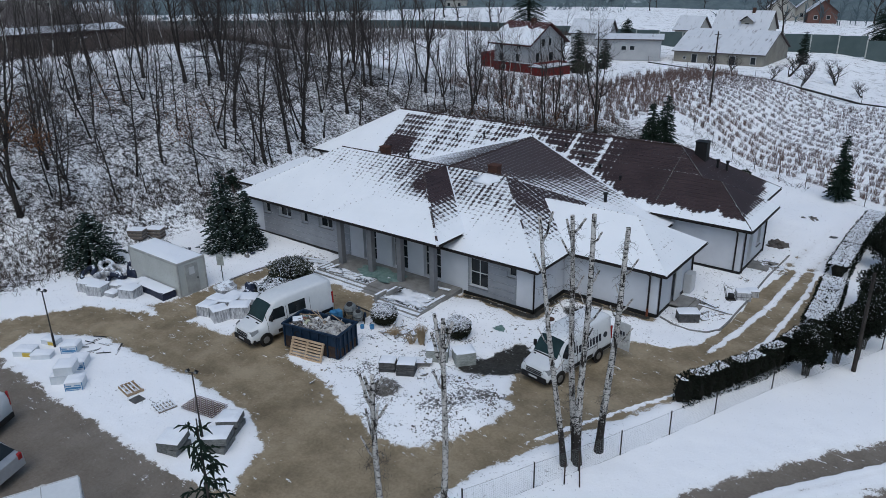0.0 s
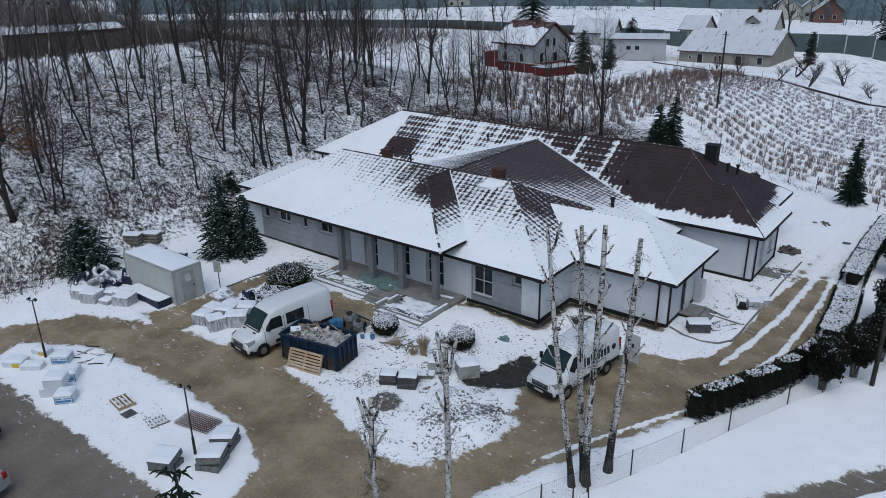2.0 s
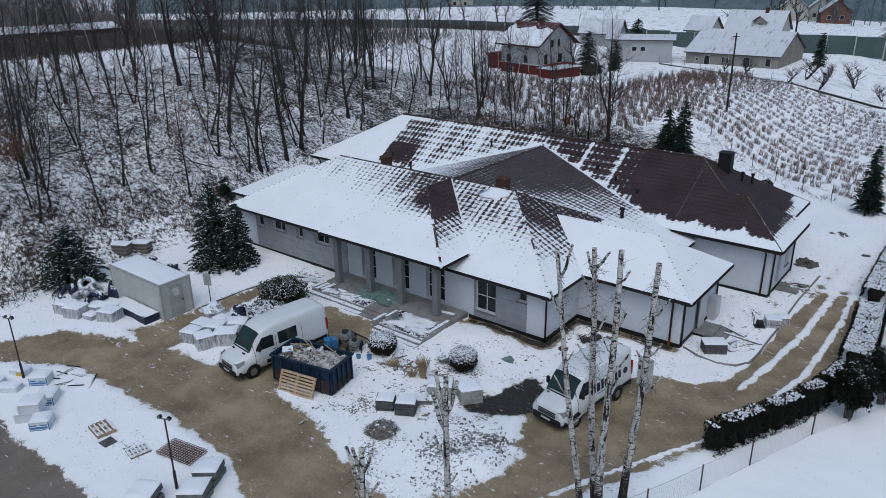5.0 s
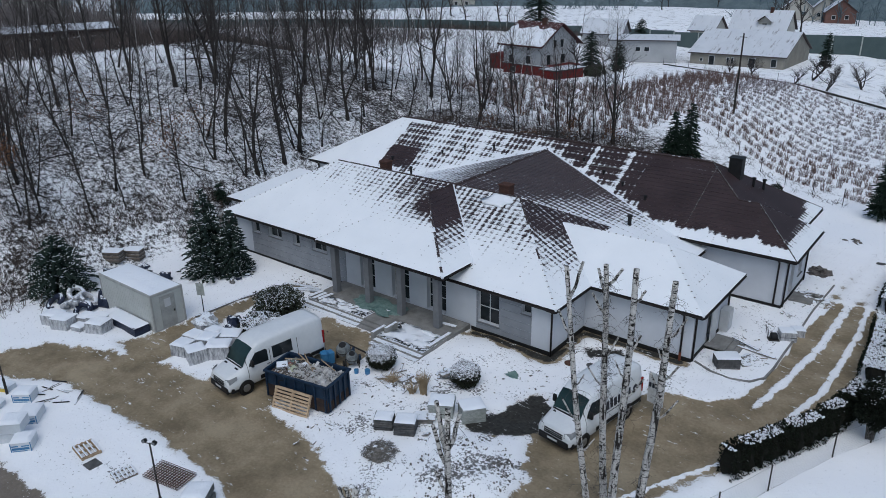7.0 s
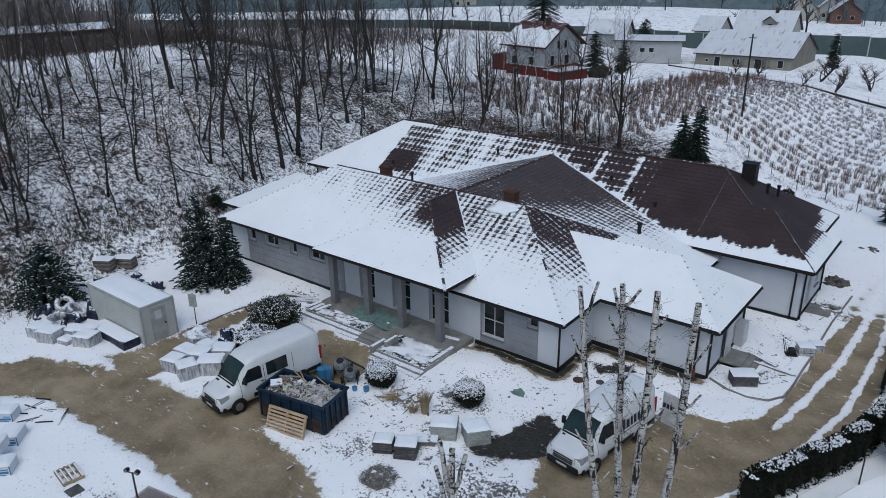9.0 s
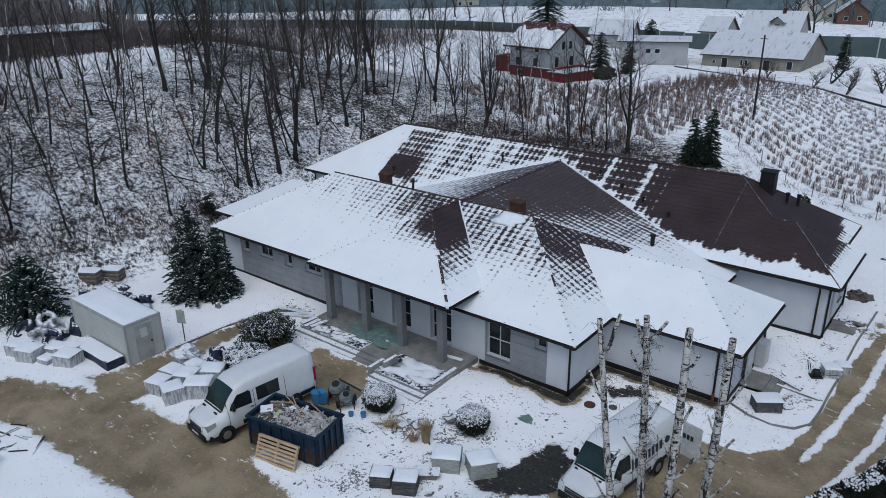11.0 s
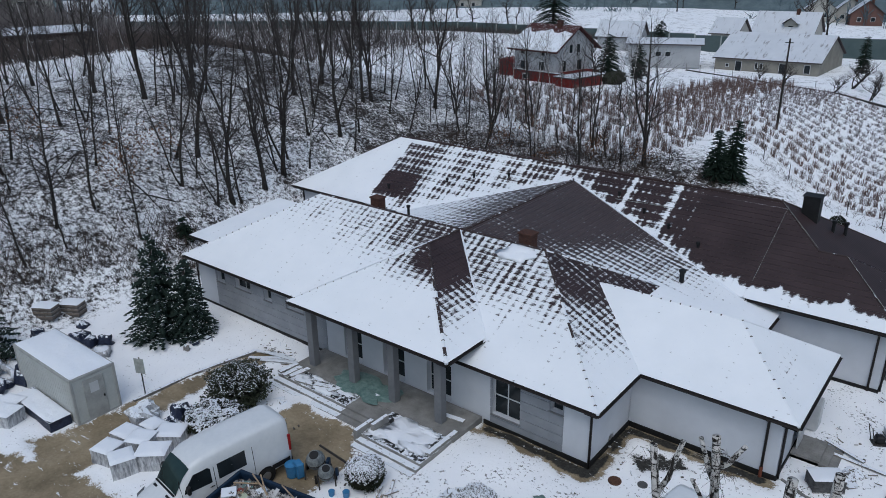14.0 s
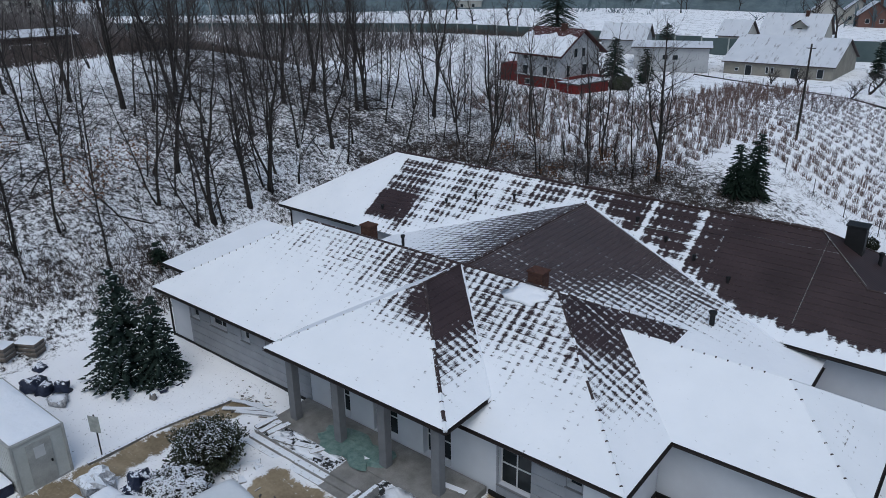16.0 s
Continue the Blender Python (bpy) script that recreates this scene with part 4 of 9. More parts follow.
def window(a, b, z0, z1, leaves=1, rails=(), frame=M_pvc, depth=0.18, sill=True, label="", w=0.055):
    """A window in the opening from a to b: frame, panes and sill."""
    (ax, ay), (bx, by) = a, b
    L = math.hypot(bx - ax, by - ay)
    turn = Matrix.Translation((ax, ay, 0)) @ Matrix.Rotation(math.atan2(by - ay, bx - ax), 4, "Z")
    f = Geo()
    f.box((0, depth, z0), (w, depth + 0.07, z1), turn, 0.008).box((L - w, depth, z0), (L, depth + 0.07, z1), turn, 0.008)
    f.box((w, depth, z0), (L - w, depth + 0.07, z0 + w), turn, 0.008).box((w, depth, z1 - w), (L - w, depth + 0.07, z1), turn, 0.008)
    cols = [w + (L - 2 * w) * i / leaves for i in range(leaves + 1)]
    for c in cols[1:-1]:
        f.box((c - w / 2, depth, z0 + w), (c + w / 2, depth + 0.07, z1 - w), turn, 0.008)
    rows = [z0 + w, *[z0 + r * (z1 - z0) for r in rails], z1 - w]
    for rz in rows[1:-1]:
        f.box((w, depth + 0.002, rz - w / 2), (L - w, depth + 0.068, rz + w / 2), turn)
    fr = part("window", f, frame, house, label)
    for i in range(leaves):
        for z_a, z_b in zip(rows, rows[1:]):
            p = Geo()
            p.box((cols[i] + 0.01, depth + 0.03, z_a), (cols[i + 1] - 0.01, depth + 0.045, z_b), turn)
            part("pane", p, M_glass, fr)
    if sill:
        p = Geo()
        p.box((-0.06, -0.09, z0 - 0.05), (L + 0.06, depth, z0 - 0.005), turn, 0.01)
        part("sill", p, M_grey_frame, fr)
    return fr


def boards(x0, x1, y, z0, z1, skip=()):
    """Wide grey facade bands with open joints, leaving out the openings."""
    z = z0
    while z < z1 - 0.05:
        top = min(z + 0.46, z1)
        cuts = sorted({x0, x1, *[s[0] for s in skip], *[s[1] for s in skip]})
        for a, b in zip(cuts, cuts[1:]):
            segs = [(z + 0.012, top - 0.012)]
            for s in skip:
                if s[0] <= a and b <= s[1]:
                    nxt = []
                    for (p, q) in segs:
                        if s[2] > p:
                            nxt.append((p, min(q, s[2])))
                        if s[3] < q:
                            nxt.append((max(p, s[3]), q))
                    segs = nxt
            for (p, q) in segs:
                if q - p > 0.03:
                    g = Geo()
                    g.box((a, y - 0.03, p), (b, y + 0.01, q), None, 0.006)
                    part("facade_panel", g, M_siding, house, "grey facade panel")
        z = top


# front facade with its openings, west to east
ox = lambda x: x + 47.0  # noqa: E731
small = [(-45.15, -44.4, 1.85, 2.75), (-43.4, -42.0, 1.9, 2.75), (-40.8, -40.15, 1.85, 2.75), (-38.9, -37.5, 1.9, 2.75)]
tall = [(-34.45, -33.2, 0.4, 2.8), (-31.75, -30.35, 0.4, 2.8), (-28.95, -27.5, 0.4, 2.8)]
right = [(-25.2, -23.75, 0.72, 2.62), (-22.3, -21.7, 2.05, 2.72)]
wall("wall", ((-47.0, WY), (-20.45, WY)), WT + 0.3, [(ox(a), ox(b), z0, z1) for a, b, z0, z1 in small + tall + right], label="white rendered wall")
for (a, b, z0, z1) in small:
    window((a, WY), (b, WY), z0, z1, 2 if b - a > 1 else 1, (), depth=0.2)
for (a, b, z0, z1) in tall:
    window((a, WY), (b, WY), z0, z1, 2, (0.36, 0.7), depth=0.26, sill=False, label="tall window with pale glazing bars", w=0.05)
window((-25.2, WY), (-23.75, WY), 0.72, 2.62, 2, (0.5,), depth=0.16, label="white four-pane window")
window((-22.3, WY), (-21.7, WY), 2.05, 2.72, 1, (), depth=0.2)
boards(-45.3, -35.75, WY, 0.12, WT, small)
boards(-25.3, -21.65, WY, 0.12, WT, right)
wall("wall", ((-20.45, WY), (-20.45, 39.1)), WT, [(1.85, 2.3, 0.0, 0.5)])
wall("wall", ((-20.45, 39.1), (-14.2, 39.1)), WT)
wall("wall", ((-14.2, 39.1), (-14.2, 44.8)), WT, [(2.2, 3.2, 0.3, 2.35)])
wall("wall", ((-14.2, 44.8), (-18, 44.8)), WT)
wall("wall", ((-17.6, 44.8), (-17.6, 48.5)), 2.85)
wall("wall", ((-52.4, 48.5), (-12.2, 48.5)), WT + 0.3)
wall("wall", ((-12.2, 48.5), (-12.2, 54.0)), WT + 0.3, [(1.5, 2.4, 0.25, 2.4), (3.5, 4.4, 1.0, 2.3)])
wall("wall", ((-12.2, 54.0), (-13.3, 54.0)), WT + 0.3)
wall("wall", ((-13.3, 54.0), (-13.3, 58.8)), WT + 0.3)
wall("wall", ((-13.3, 58.8), (-52.4, 58.8)), WT + 0.3)
wall("wall", ((-52.4, 58.8), (-52.4, 48.5)), WT + 0.3)
wall("wall", ((-47.0, 46.5), (-47.0, WY)), WT)
wall("wall", ((-47.0, 43.9), (-49.7, 43.9)), 3.55)
wall("wall", ((-49.7, 43.9), (-49.7, 37.6)), WT)
wall("wall", ((-49.7, 37.6), (-47.0, 37.6)), WT)
g = Geo()
g.box((-13.98, 41.35, 0.3), (-13.93 - 0.1, 42.25, 2.33), None, 0.01)
part("door", g, M_pvc, house, "white side door")
window((-12.2, 50.0), (-12.2, 50.9), 0.25, 2.4, 1, (0.4,), depth=0.18, sill=False)
window((-12.2, 52.0), (-12.2, 52.9), 1.0, 2.3, 1, (), depth=0.18)

# plinth wrapped in black foil
for a, b in (((-47.0, WY), (-36.0, WY)), ((-25.6, WY), (-20.45, WY)), ((-20.45, WY), (-20.45, 39.1)), ((-20.45, 39.1), (-14.2, 39.1)), ((-14.2, 39.1), (-14.2, 44.8)), ((-17.4, 48.5), (-12.2, 48.5)), ((-12.2, 48.5), (-12.2, 54.0))):
    L = math.hypot(b[0] - a[0], b[1] - a[1])
    turn = Matrix.Translation((a[0], a[1], 0)) @ Matrix.Rotation(math.atan2(b[1] - a[1], b[0] - a[0]), 4, "Z")
    g = Geo()
    g.box((-0.04, -0.06, -0.1), (L + 0.04, 0.0, 0.26), turn, 0.01)
    part("plinth", g, M_plinth, house)


def downpipe(x, y, ex, ey, top, foot=0.1, red=False):
    """A pipe down the wall with a swan neck from the gutter."""
    g = Geo()
    g.tube([(ex, ey, top - 0.08), (ex * 0.7 + x * 0.3, ey * 0.7 + y * 0.3, top - 0.2), (x, y, top - 0.45), (x, y, foot)], 0.055, 8)
    p = part("downpipe", g, M_soffit, house, smooth=True)
    if red:
        g = Geo()
        g.tube([(x, y, 0.0), (x, y, 0.5)], 0.07, 8)
        part("pipe_foot", g, M_drain, p, "red-brown plastic drain pipe")


downpipe(-47.08, WY - 0.07, FX0 + 0.1, FY0 - 0.05, EZ)
downpipe(-20.38, WY - 0.07, FX1 - 0.1, FY0 - 0.05, EZ)
downpipe(-14.75, 39.03, -14.75, DY0 - 0.05, EZ, red=True)
downpipe(-14.13, 39.2, DX1 + 0.05, 39.2, EZ)
downpipe(-12.6, 48.42, -12.6, BY0 - 0.05, BEZ)
downpipe(-12.12, 48.7, -11.55, 48.7, BEZ)
downpipe(-12.12, 53.8, -11.55, 53.8, BEZ)
downpipe(-14.13, 44.6, DX1 + 0.05, 44.6, EZ)
downpipe(-52.3, 48.42, -52.3, BY0 - 0.05, BEZ)

# porch: columns, floor, ceiling
for i, cx in enumerate((-35.15, -32.3, -29.7, -26.95)):
    g = Geo()
    g.box((cx - 0.2, 33.62, 0.35), (cx + 0.2, 34.0, PZ - 0.12), None, 0.015)
    part("column", g, M_grey_frame, house, "square grey column")
g = Geo()
g.box((PXL + 0.25, PY0 + 0.25, PZ - 0.2), (PXR - 0.25, WY + 0.2, PZ - 0.12))
part("porch_ceiling", g, M_white, house)
g = Geo()
g.box((PXL + 0.5, WY, WT + 0.25), (PXR - 0.5, WY + 0.3, PZ - 0.1))
part("porch_wall", g, M_white, house)


def brick_chimney(x0, y0, x1, y1, top, foot=5.4):
    g = Geo()
    g.box((x0, y0, foot), (x1, y1, top - 0.09), None, 0.01)
    c = part("chimney", g, M_brick, house, "small red brick chimney")
    g = Geo()
    g.box((x0 - 0.05, y0 - 0.05, top - 0.09), (x1 + 0.05, y1 + 0.05, top), None, 0.015)
    part("chimney_cap", g, M_brick, c)


brick_chimney(-27.70, 41.02, -26.98, 41.62, 7.04)
brick_chimney(-37.83, 41.12, -37.17, 41.67, 6.98)
g = Geo()
g.box((-17.9, 54.0, 5.2), (-17.05, 54.75, 7.4), None, 0.02)
c = part("chimney", g, M_chimney_dark, house, "tall chimney clad in dark sheet metal")
g = Geo()
g.box((-17.97, 53.93, 7.4), (-16.98, 54.82, 7.46), None, 0.015)
part("chimney_cap", g, M_chimney_dark, c)


def roof_vent(x, y, z, h=0.55, r=0.075):
    g = Geo()
    g.tube([(x, y, z - 0.3), (x, y, z + h - 0.14)], r, 10)
    p = part("roof_vent", g, M_chimney_dark, house, "dark roof vent pipe", smooth=False)
    g = Geo()
    g.tube([(x, y, z + h - 0.14), (x, y, z + h - 0.02), (x, y, z + h)], [r * 1.5, r * 1.5, r * 0.9], 10)
    part("vent_cowl", g, M_chimney_dark, p)


def back_z(y):
    return BEZ + (y - BY0) * (BRZ - BEZ) / (BRY - BY0)


roof_vent(-35.1, 41.3, 6.4)
roof_vent(-21.4, 46.6, 4.0, 0.75, 0.12)
for (vx, vy) in ((-44.16, 49.44), (-39.86, 50.8), (-38.08, 51.51), (-35.58, 52.04), (-27.68, 52.19), (-25.71, 51.43), (-23.92, 50.78), (-21.93, 50.08)):
    roof_vent(vx, vy, back_z(vy), 0.32, 0.07)
for (vx, vy, vz) in ((-16.3, 54.6, 5.9), (-15.8, 55.3, 5.7)):
    roof_vent(vx, vy, vz - 0.2, 0.5, 0.09)
g = Geo()
g.box((-17.4, 53.0, 5.35), (-16.6, 53.5, 5.6), Matrix.Identity(4), 0.02)
part("roof_step", g, M_concrete_snow, house)

# snow lying against the centre chimney
g = Geo()
g.blob((0, 0, 0), (1.0, 0.5, 0.1), 0.35, 3, 26, 8)
lie = Matrix.Translation((-27.35, 40.42, 6.19)) @ Matrix.Rotation(math.atan2(RZ - EZ, RY - FY0), 4, "X")
g.v = [tuple(lie @ Vector(p)) for p in g.v]
part("snow_patch", g, M_snow, house, "patch of snow caught by the chimney", smooth=True)

# terrace and steps in front of the porch
terrace = thing("terrace", "unfinished concrete terrace with wide steps, black foil and snow", "terrace", (-31, 33, 0))
g = Geo()
g.box((-36.0, 33.1, 0.0), (-25.7, 35.24, 0.38), None, 0.02)
part("floor_slab", g, M_concrete, terrace)
for k, (x0, x1, y0) in enumerate(((-36.0, -31.2, 32.1), (-29.2, -25.75, 31.0))):
    g = Geo()
    g.box((x0, y0, 0.0), (x1, 33.1, 0.34), None, 0.02)
    part("landing", g, M_concrete_snow, terrace)
    g = Geo()
    na, nb = 30, 14
    for j in range(nb + 1):
        for i in range(na + 1):
            x, y = x0 + 0.05 + (x1 - x0 - 0.1) * i / na, y0 + 0.06 + (33.0 - y0) * j / nb
            q = noise.noise(Vector((x * 2.3, y * 2.3, k)))
            rag = 0.12 * noise.noise(Vector((x * 3.1, y * 3.1, 8.0)))
            g.v.append((x + rag, y + rag, 0.355 + 0.035 * q))
    for j in range(nb):
        for i in range(na):
            c = j * (na + 1) + i
            g.f.append((c, c + 1, c + na + 2, c + na + 1))
    part("foil", g, M_black_foil, terrace, "crumpled black damp-proof foil")
    for s in (1, 2):
        g = Geo()
        g.box((x0 + 0.0, y0 - 0.32 * s, 0.0), (x1, y0 - 0.32 * (s - 1), 0.34 - 0.115 * s), None, 0.015)
        part("step", g, M_concrete_snow, terrace)
for s in range(3):
    g = Geo()
    g.box((-31.2, 32.1 - 0.33 * s, 0.0), (-29.2, 33.1 - (0.33 * s if s else 0), 0.34 - 0.11 * s), None, 0.015)
    part("step", g, M_concrete, terrace)
for (x, y, w, d, t) in ((-29.25, 31.3, 0.22, 1.1, 0.62), (-28.85, 31.9, 0.2, 1.0, 0.72), (-25.9, 32.6, 0.25, 2.0, 0.46)):
    g = Geo()
    g.box((x - w / 2, y - d / 2, 0.0), (x + w / 2, y + d / 2, t), None, 0.02)
    part("cheek_block", g, M_concrete_snow, terrace)
for i, (x, y, a) in enumerate(((-35.9, 32.7, 84), (-35.5, 32.6, 86), (-35.1, 32.75, 80), (-33.3, 32.6, 20), (-32.5, 32.9, 65), (-26.6, 34.3, 8), (-30.6, 33.6, 50), (-34.2, 32.3, 12))):
    g = Geo()
    g.box((-0.55, -0.14, 0.0), (0.55, 0.14, 0.07), Matrix.Translation((x, y, 0.39)) @ Matrix.Rotation(radians(a), 4, "Z"), 0.01)
    single("loose_slab", g, M_concrete_snow, "snowy concrete slab lying loose on the terrace", "slab", (x, y, 0.38), "loose slabs")
g = Geo()
g.blob((-31.4, 33.75, 0.42), (1.5, 0.75, 0.09), 0.5, 9, 30, 10)
single("cloth", g, M_green, "crumpled green translucent netting on the porch floor", "netting", (-31.4, 33.6, 0.39))
# snow caught on the foil and the landings
for i, (x, y, rx, ry, rz) in enumerate(((-27.7, 32.15, 1.4, 0.85, 0.05), (-26.6, 31.7, 0.7, 0.45, 0.06), (-28.6, 31.5, 0.5, 0.4, 0.05), (-34.9, 32.55, 0.55, 0.3, 0.06), (-33.1, 32.45, 0.9, 0.24, 0.06), (-32.0, 32.85, 0.6, 0.2, 0.05), (-35.4, 32.9, 0.3, 0.25, 0.05), (-27.0, 32.85, 0.6, 0.2, 0.05), (-34.0, 32.95, 0.4, 0.14, 0.04))):
    g = Geo()
    g.blob((x, y, 0.37), (rx, ry, rz), 0.55, i + 3, 22, 6)
    part("snow_patch", g, M_snow, terrace, "thin patch of snow", smooth=True)


# ---- vehicles ----
def van(name, label, at, turn, length, height, half, base, side_glass, marks=(), nose=1.0, grime=M_van):
    """A panel van. Its nose is at y = 0 of its own frame, the tail at y = length."""
    t = thing(name, label, "van", at, "", turn, True)
    k = length / 6.94
    ys = [0.0, 0.03, 0.1, 0.3, 0.62, 0.92 * nose, 1.3 * nose, 1.66 * nose, 1.95 * nose, 2.5, 3.4, length - 1.2, length - 0.3, length - 0.05, length]
    zt = [0.84, 0.98, 1.06, 1.15, 1.25, 1.36, 1.36 + 0.52 * (height - 1.36), height - 0.22, height - 0.08, height - 0.02, height, height, height - 0.02, height - 0.09, height - 0.2]
    wd = [half - 0.22, half - 0.13, half - 0.07, half - 0.02, half, half, half, half, half, half, half, half, half, half - 0.02, half - 0.05]
    wt = [half - 0.3, half - 0.26, half - 0.24, half - 0.2, half - 0.17, half - 0.17, half - 0.2, half - 0.2, half - 0.17, half - 0.15, half - 0.14, half - 0.14, half - 0.15, half - 0.16, half - 0.2]

    def sec(y):
        z, w, s = np.interp(y, ys, zt), np.interp(y, ys, wd), np.interp(y, ys, wt)
        low = 0.32
        belt = min(1.12, low + 0.62 * (z - low))
        r = min(0.16, 0.3 * (z - belt))
        pts = [(w * 0.86, low), (w, low + 0.14), (w + 0.012, belt * 0.78), (w, belt), (s + (w - s) * 0.35, belt + 0.6 * (z - belt)), (s, z - r), (s - 0.35 * r, z - 0.35 * r), (s - r * 1.1, z), (s * 0.45, z + 0.02), (0.0, z + 0.03)]
        return pts

    def width_at(y, zz):
        p = sec(y)
        return float(np.interp(zz, [q[1] for q in p[:7]], [q[0] for q in p[:7]]))

    fine = sorted(set(ys + list(np.linspace(0, 0.5, 5)) + list(np.linspace(1.0, length, 14))))
    g = Geo()
    for y in fine:
        half_pts = sec(y)
        ring = [(x, y, z) for x, z in half_pts] + [(-x, y, z) for x, z in half_pts[:-1][::-1]]
        n = len(ring)
        g.v += ring
    for i in range(len(fine) - 1):
        for j in range(n):
            j2 = (j + 1) % n
            g.f.append((i * n + j, (i + 1) * n + j, (i + 1) * n + j2, i * n + j2))
    g.f.append(tuple(range(n)))
    g.f.append(tuple((len(fine) - 1) * n + j for j in range(n))[::-1])
    body = part("body", g, grime, t, "white painted steel body", True)

    def pane(name_, mat_, outline, sgn, off=0.012, parent=body, label_=""):
        q = Geo()
        cx = sum(p[0] for p in outline) / len(outline)
        cz = sum(p[1] for p in outline) / len(outline)
        edge = [(a[0] + (b[0] - a[0]) * i / 5, a[1] + (b[1] - a[1]) * i / 5) for a, b in zip(outline, outline[1:] + outline[:1]) for i in range(5)]
        m, pts, faces = len(edge), [], []
        for f in (0.02, 0.35, 0.7, 1.0):
            for y, z in edge:
                y, z = cx + (y - cx) * f, cz + (z - cz) * f
                pts.append((sgn * (width_at(y, z) + off), y, z))
        for r_ in range(3):
            for i in range(m):
                j = (i + 1) % m
                quad = (r_ * m + i, r_ * m + j, (r_ + 1) * m + j, (r_ + 1) * m + i)
                faces.append(quad if sgn < 0 else quad[::-1])
        q.add(pts, faces)
        return part(name_, q, mat_, parent, label_)

    def zc(z):
        return z * min(1.0, height / 2.4)

    # windscreen
    q = Geo()
    lo, hi = 0.95 * nose, 1.6 * nose
    rows = 5
    for i in range(rows + 1):
        y = lo + (hi - lo) * i / rows
        z, s = np.interp(y, ys, zt), np.interp(y, ys, wt)
        r = 0.1
        for u in (-0.97, -0.6, 0.0, 0.6, 0.97):
            q.v.append((u * (s - 0.02), y - 0.015, z + 0.03 - (0.06 if abs(u) > 0.9 else (0.012 if abs(u) > 0.5 else 0.0)) + 0.012))
    for i in range(rows):
        for j in range(4):
            q.f.append((i * 5 + j, i * 5 + j + 1, i * 5 + 6 + j, i * 5 + 5 + j))
    part("windscreen", q, M_screen, body, "dark windscreen", True)
    q = Geo()
    q.box((-half + 0.25, lo - 0.10, np.interp(lo - 0.08, ys, zt) + 0.02), (half - 0.25, lo - 0.03, np.interp(lo - 0.04, ys, zt) + 0.05), None, 0.01)
    part("wiper_panel", q, M_black, body)
    for sgn in (-1, 1):
        pane("side_window", M_glass, [(1.22 * nose, zc(1.36)), (1.26 * nose, zc(1.5)), (1.66 * nose, zc(1.95)), (2.2 * nose, zc(1.98)), (2.3 * nose, zc(1.9)), (2.3 * nose, zc(1.33))], sgn)
        if side_glass:
            pane("side_window", M_glass, [(2.58, zc(1.32)), (2.58, zc(1.96)), (3.75, zc(1.96)), (3.75, zc(1.32))], sgn, label_="dark tinted window")
        pane("side_moulding", M_black, [(1.75, 0.5), (1.75, 0.72), (length - 1.75, 0.72), (length - 1.75, 0.5)], sgn, 0.02)
        pane("side_moulding", M_black, [(length - 0.95, 0.5), (length - 0.95, 0.72), (length - 0.1, 0.72), (length - 0.1, 0.5)], sgn, 0.02)
        for y0 in (1.12 * nose, 2.42 * nose, 4.05):
            pane("door_seam", M_black, [(y0, 0.5), (y0, zc(1.92)), (y0 + 0.026, zc(1.92)), (y0 + 0.026, 0.5)], sgn, 0.005)
        pane("door_handle", M_black, [(2.18 * nose, 1.16), (2.18 * nose, 1.2), (2.36 * nose, 1.2), (2.36 * nose, 1.16)], sgn, 0.03)
        q = Geo()
        q.box((sgn * (half + 0.04) - 0.09, 1.28 * nose, 1.35), (sgn * (half + 0.04) + 0.11, 1.42 * nose, 1.72), None, 0.04)
        part("mirror", q, M_black, body)
        # headlight wraps the corner
        q = Geo()
        a = [(sgn * (half - 0.40), 0.05, 1.0), (sgn * (half - 0.16), 0.16, 1.06), (sgn * (half - 0.05), 0.52, 1.14), (sgn * (half + 0.0), 0.5, 0.98), (sgn * (half - 0.08), 0.12, 0.80), (sgn * (half - 0.40), 0.0, 0.78)]
        a = [(x * 1.0 + sgn * 0.012, y - 0.02, z + 0.01) for x, y, z in a]
        q.add(a, [(0, 1, 2, 3, 4, 5) if sgn < 0 else (5, 4, 3, 2, 1, 0)])
        part("headlight", q, M_lamp, body, "clear headlight")
        q = Geo()
        q.box((sgn * (half - 0.05) - 0.03, length - 0.1, 0.95), (sgn * (half - 0.05) + 0.045, length + 0.012, 1.7), None, 0.01)
        part("tail_light", q, M_red, body, "red tail light")
        for wy in (base[0], base[1]):
            q = Geo()
            q.tube([(sgn * (half - 0.01), wy, 0.36), (sgn * (half + 0.022), wy, 0.36)], 0.42, 20)
            part("wheel_arch", q, M_black, body)
            q = Geo()
            q.tube([(sgn * (half - 0.2), wy, 0.345), (sgn * (half - 0.17), wy, 0.345), (sgn * (half + 0.01), wy, 0.345), (sgn * (half + 0.035), wy, 0.345)], [0.31, 0.345, 0.345, 0.31], 22)
            wheel = part("wheel", q, M_tyre, t, "black tyre", True)
            q = Geo()
            q.tube([(sgn * (half + 0.02), wy, 0.345), (sgn * (half + 0.042), wy, 0.345), (sgn * (half + 0.05), wy, 0.345)], [0.215, 0.2, 0.06], 16)
            part("rim", q, M_rim, wheel)
    # bumper and grille
    q = Geo()
    q.box((-half + 0.16, -0.06, 0.28), (half - 0.16, 0.2, 0.62), None, 0.05)
    q.box((-half + 0.02, 0.12, 0.28), (-half + 0.3, 0.6, 0.6), None, 0.05).box((half - 0.3, 0.12, 0.28), (half - 0.02, 0.6, 0.6), None, 0.05)
    part("front_bumper", q, M_black, body)
    for z in (0.70, 0.79, 0.88):
        q = Geo()
        q.box((-0.5, -0.03 + (z - 0.70) * 0.12, z - 0.034), (0.5, 0.1, z + 0.034), None, 0.008)
        part("grille_bar", q, M_black, body)
    q = Geo()
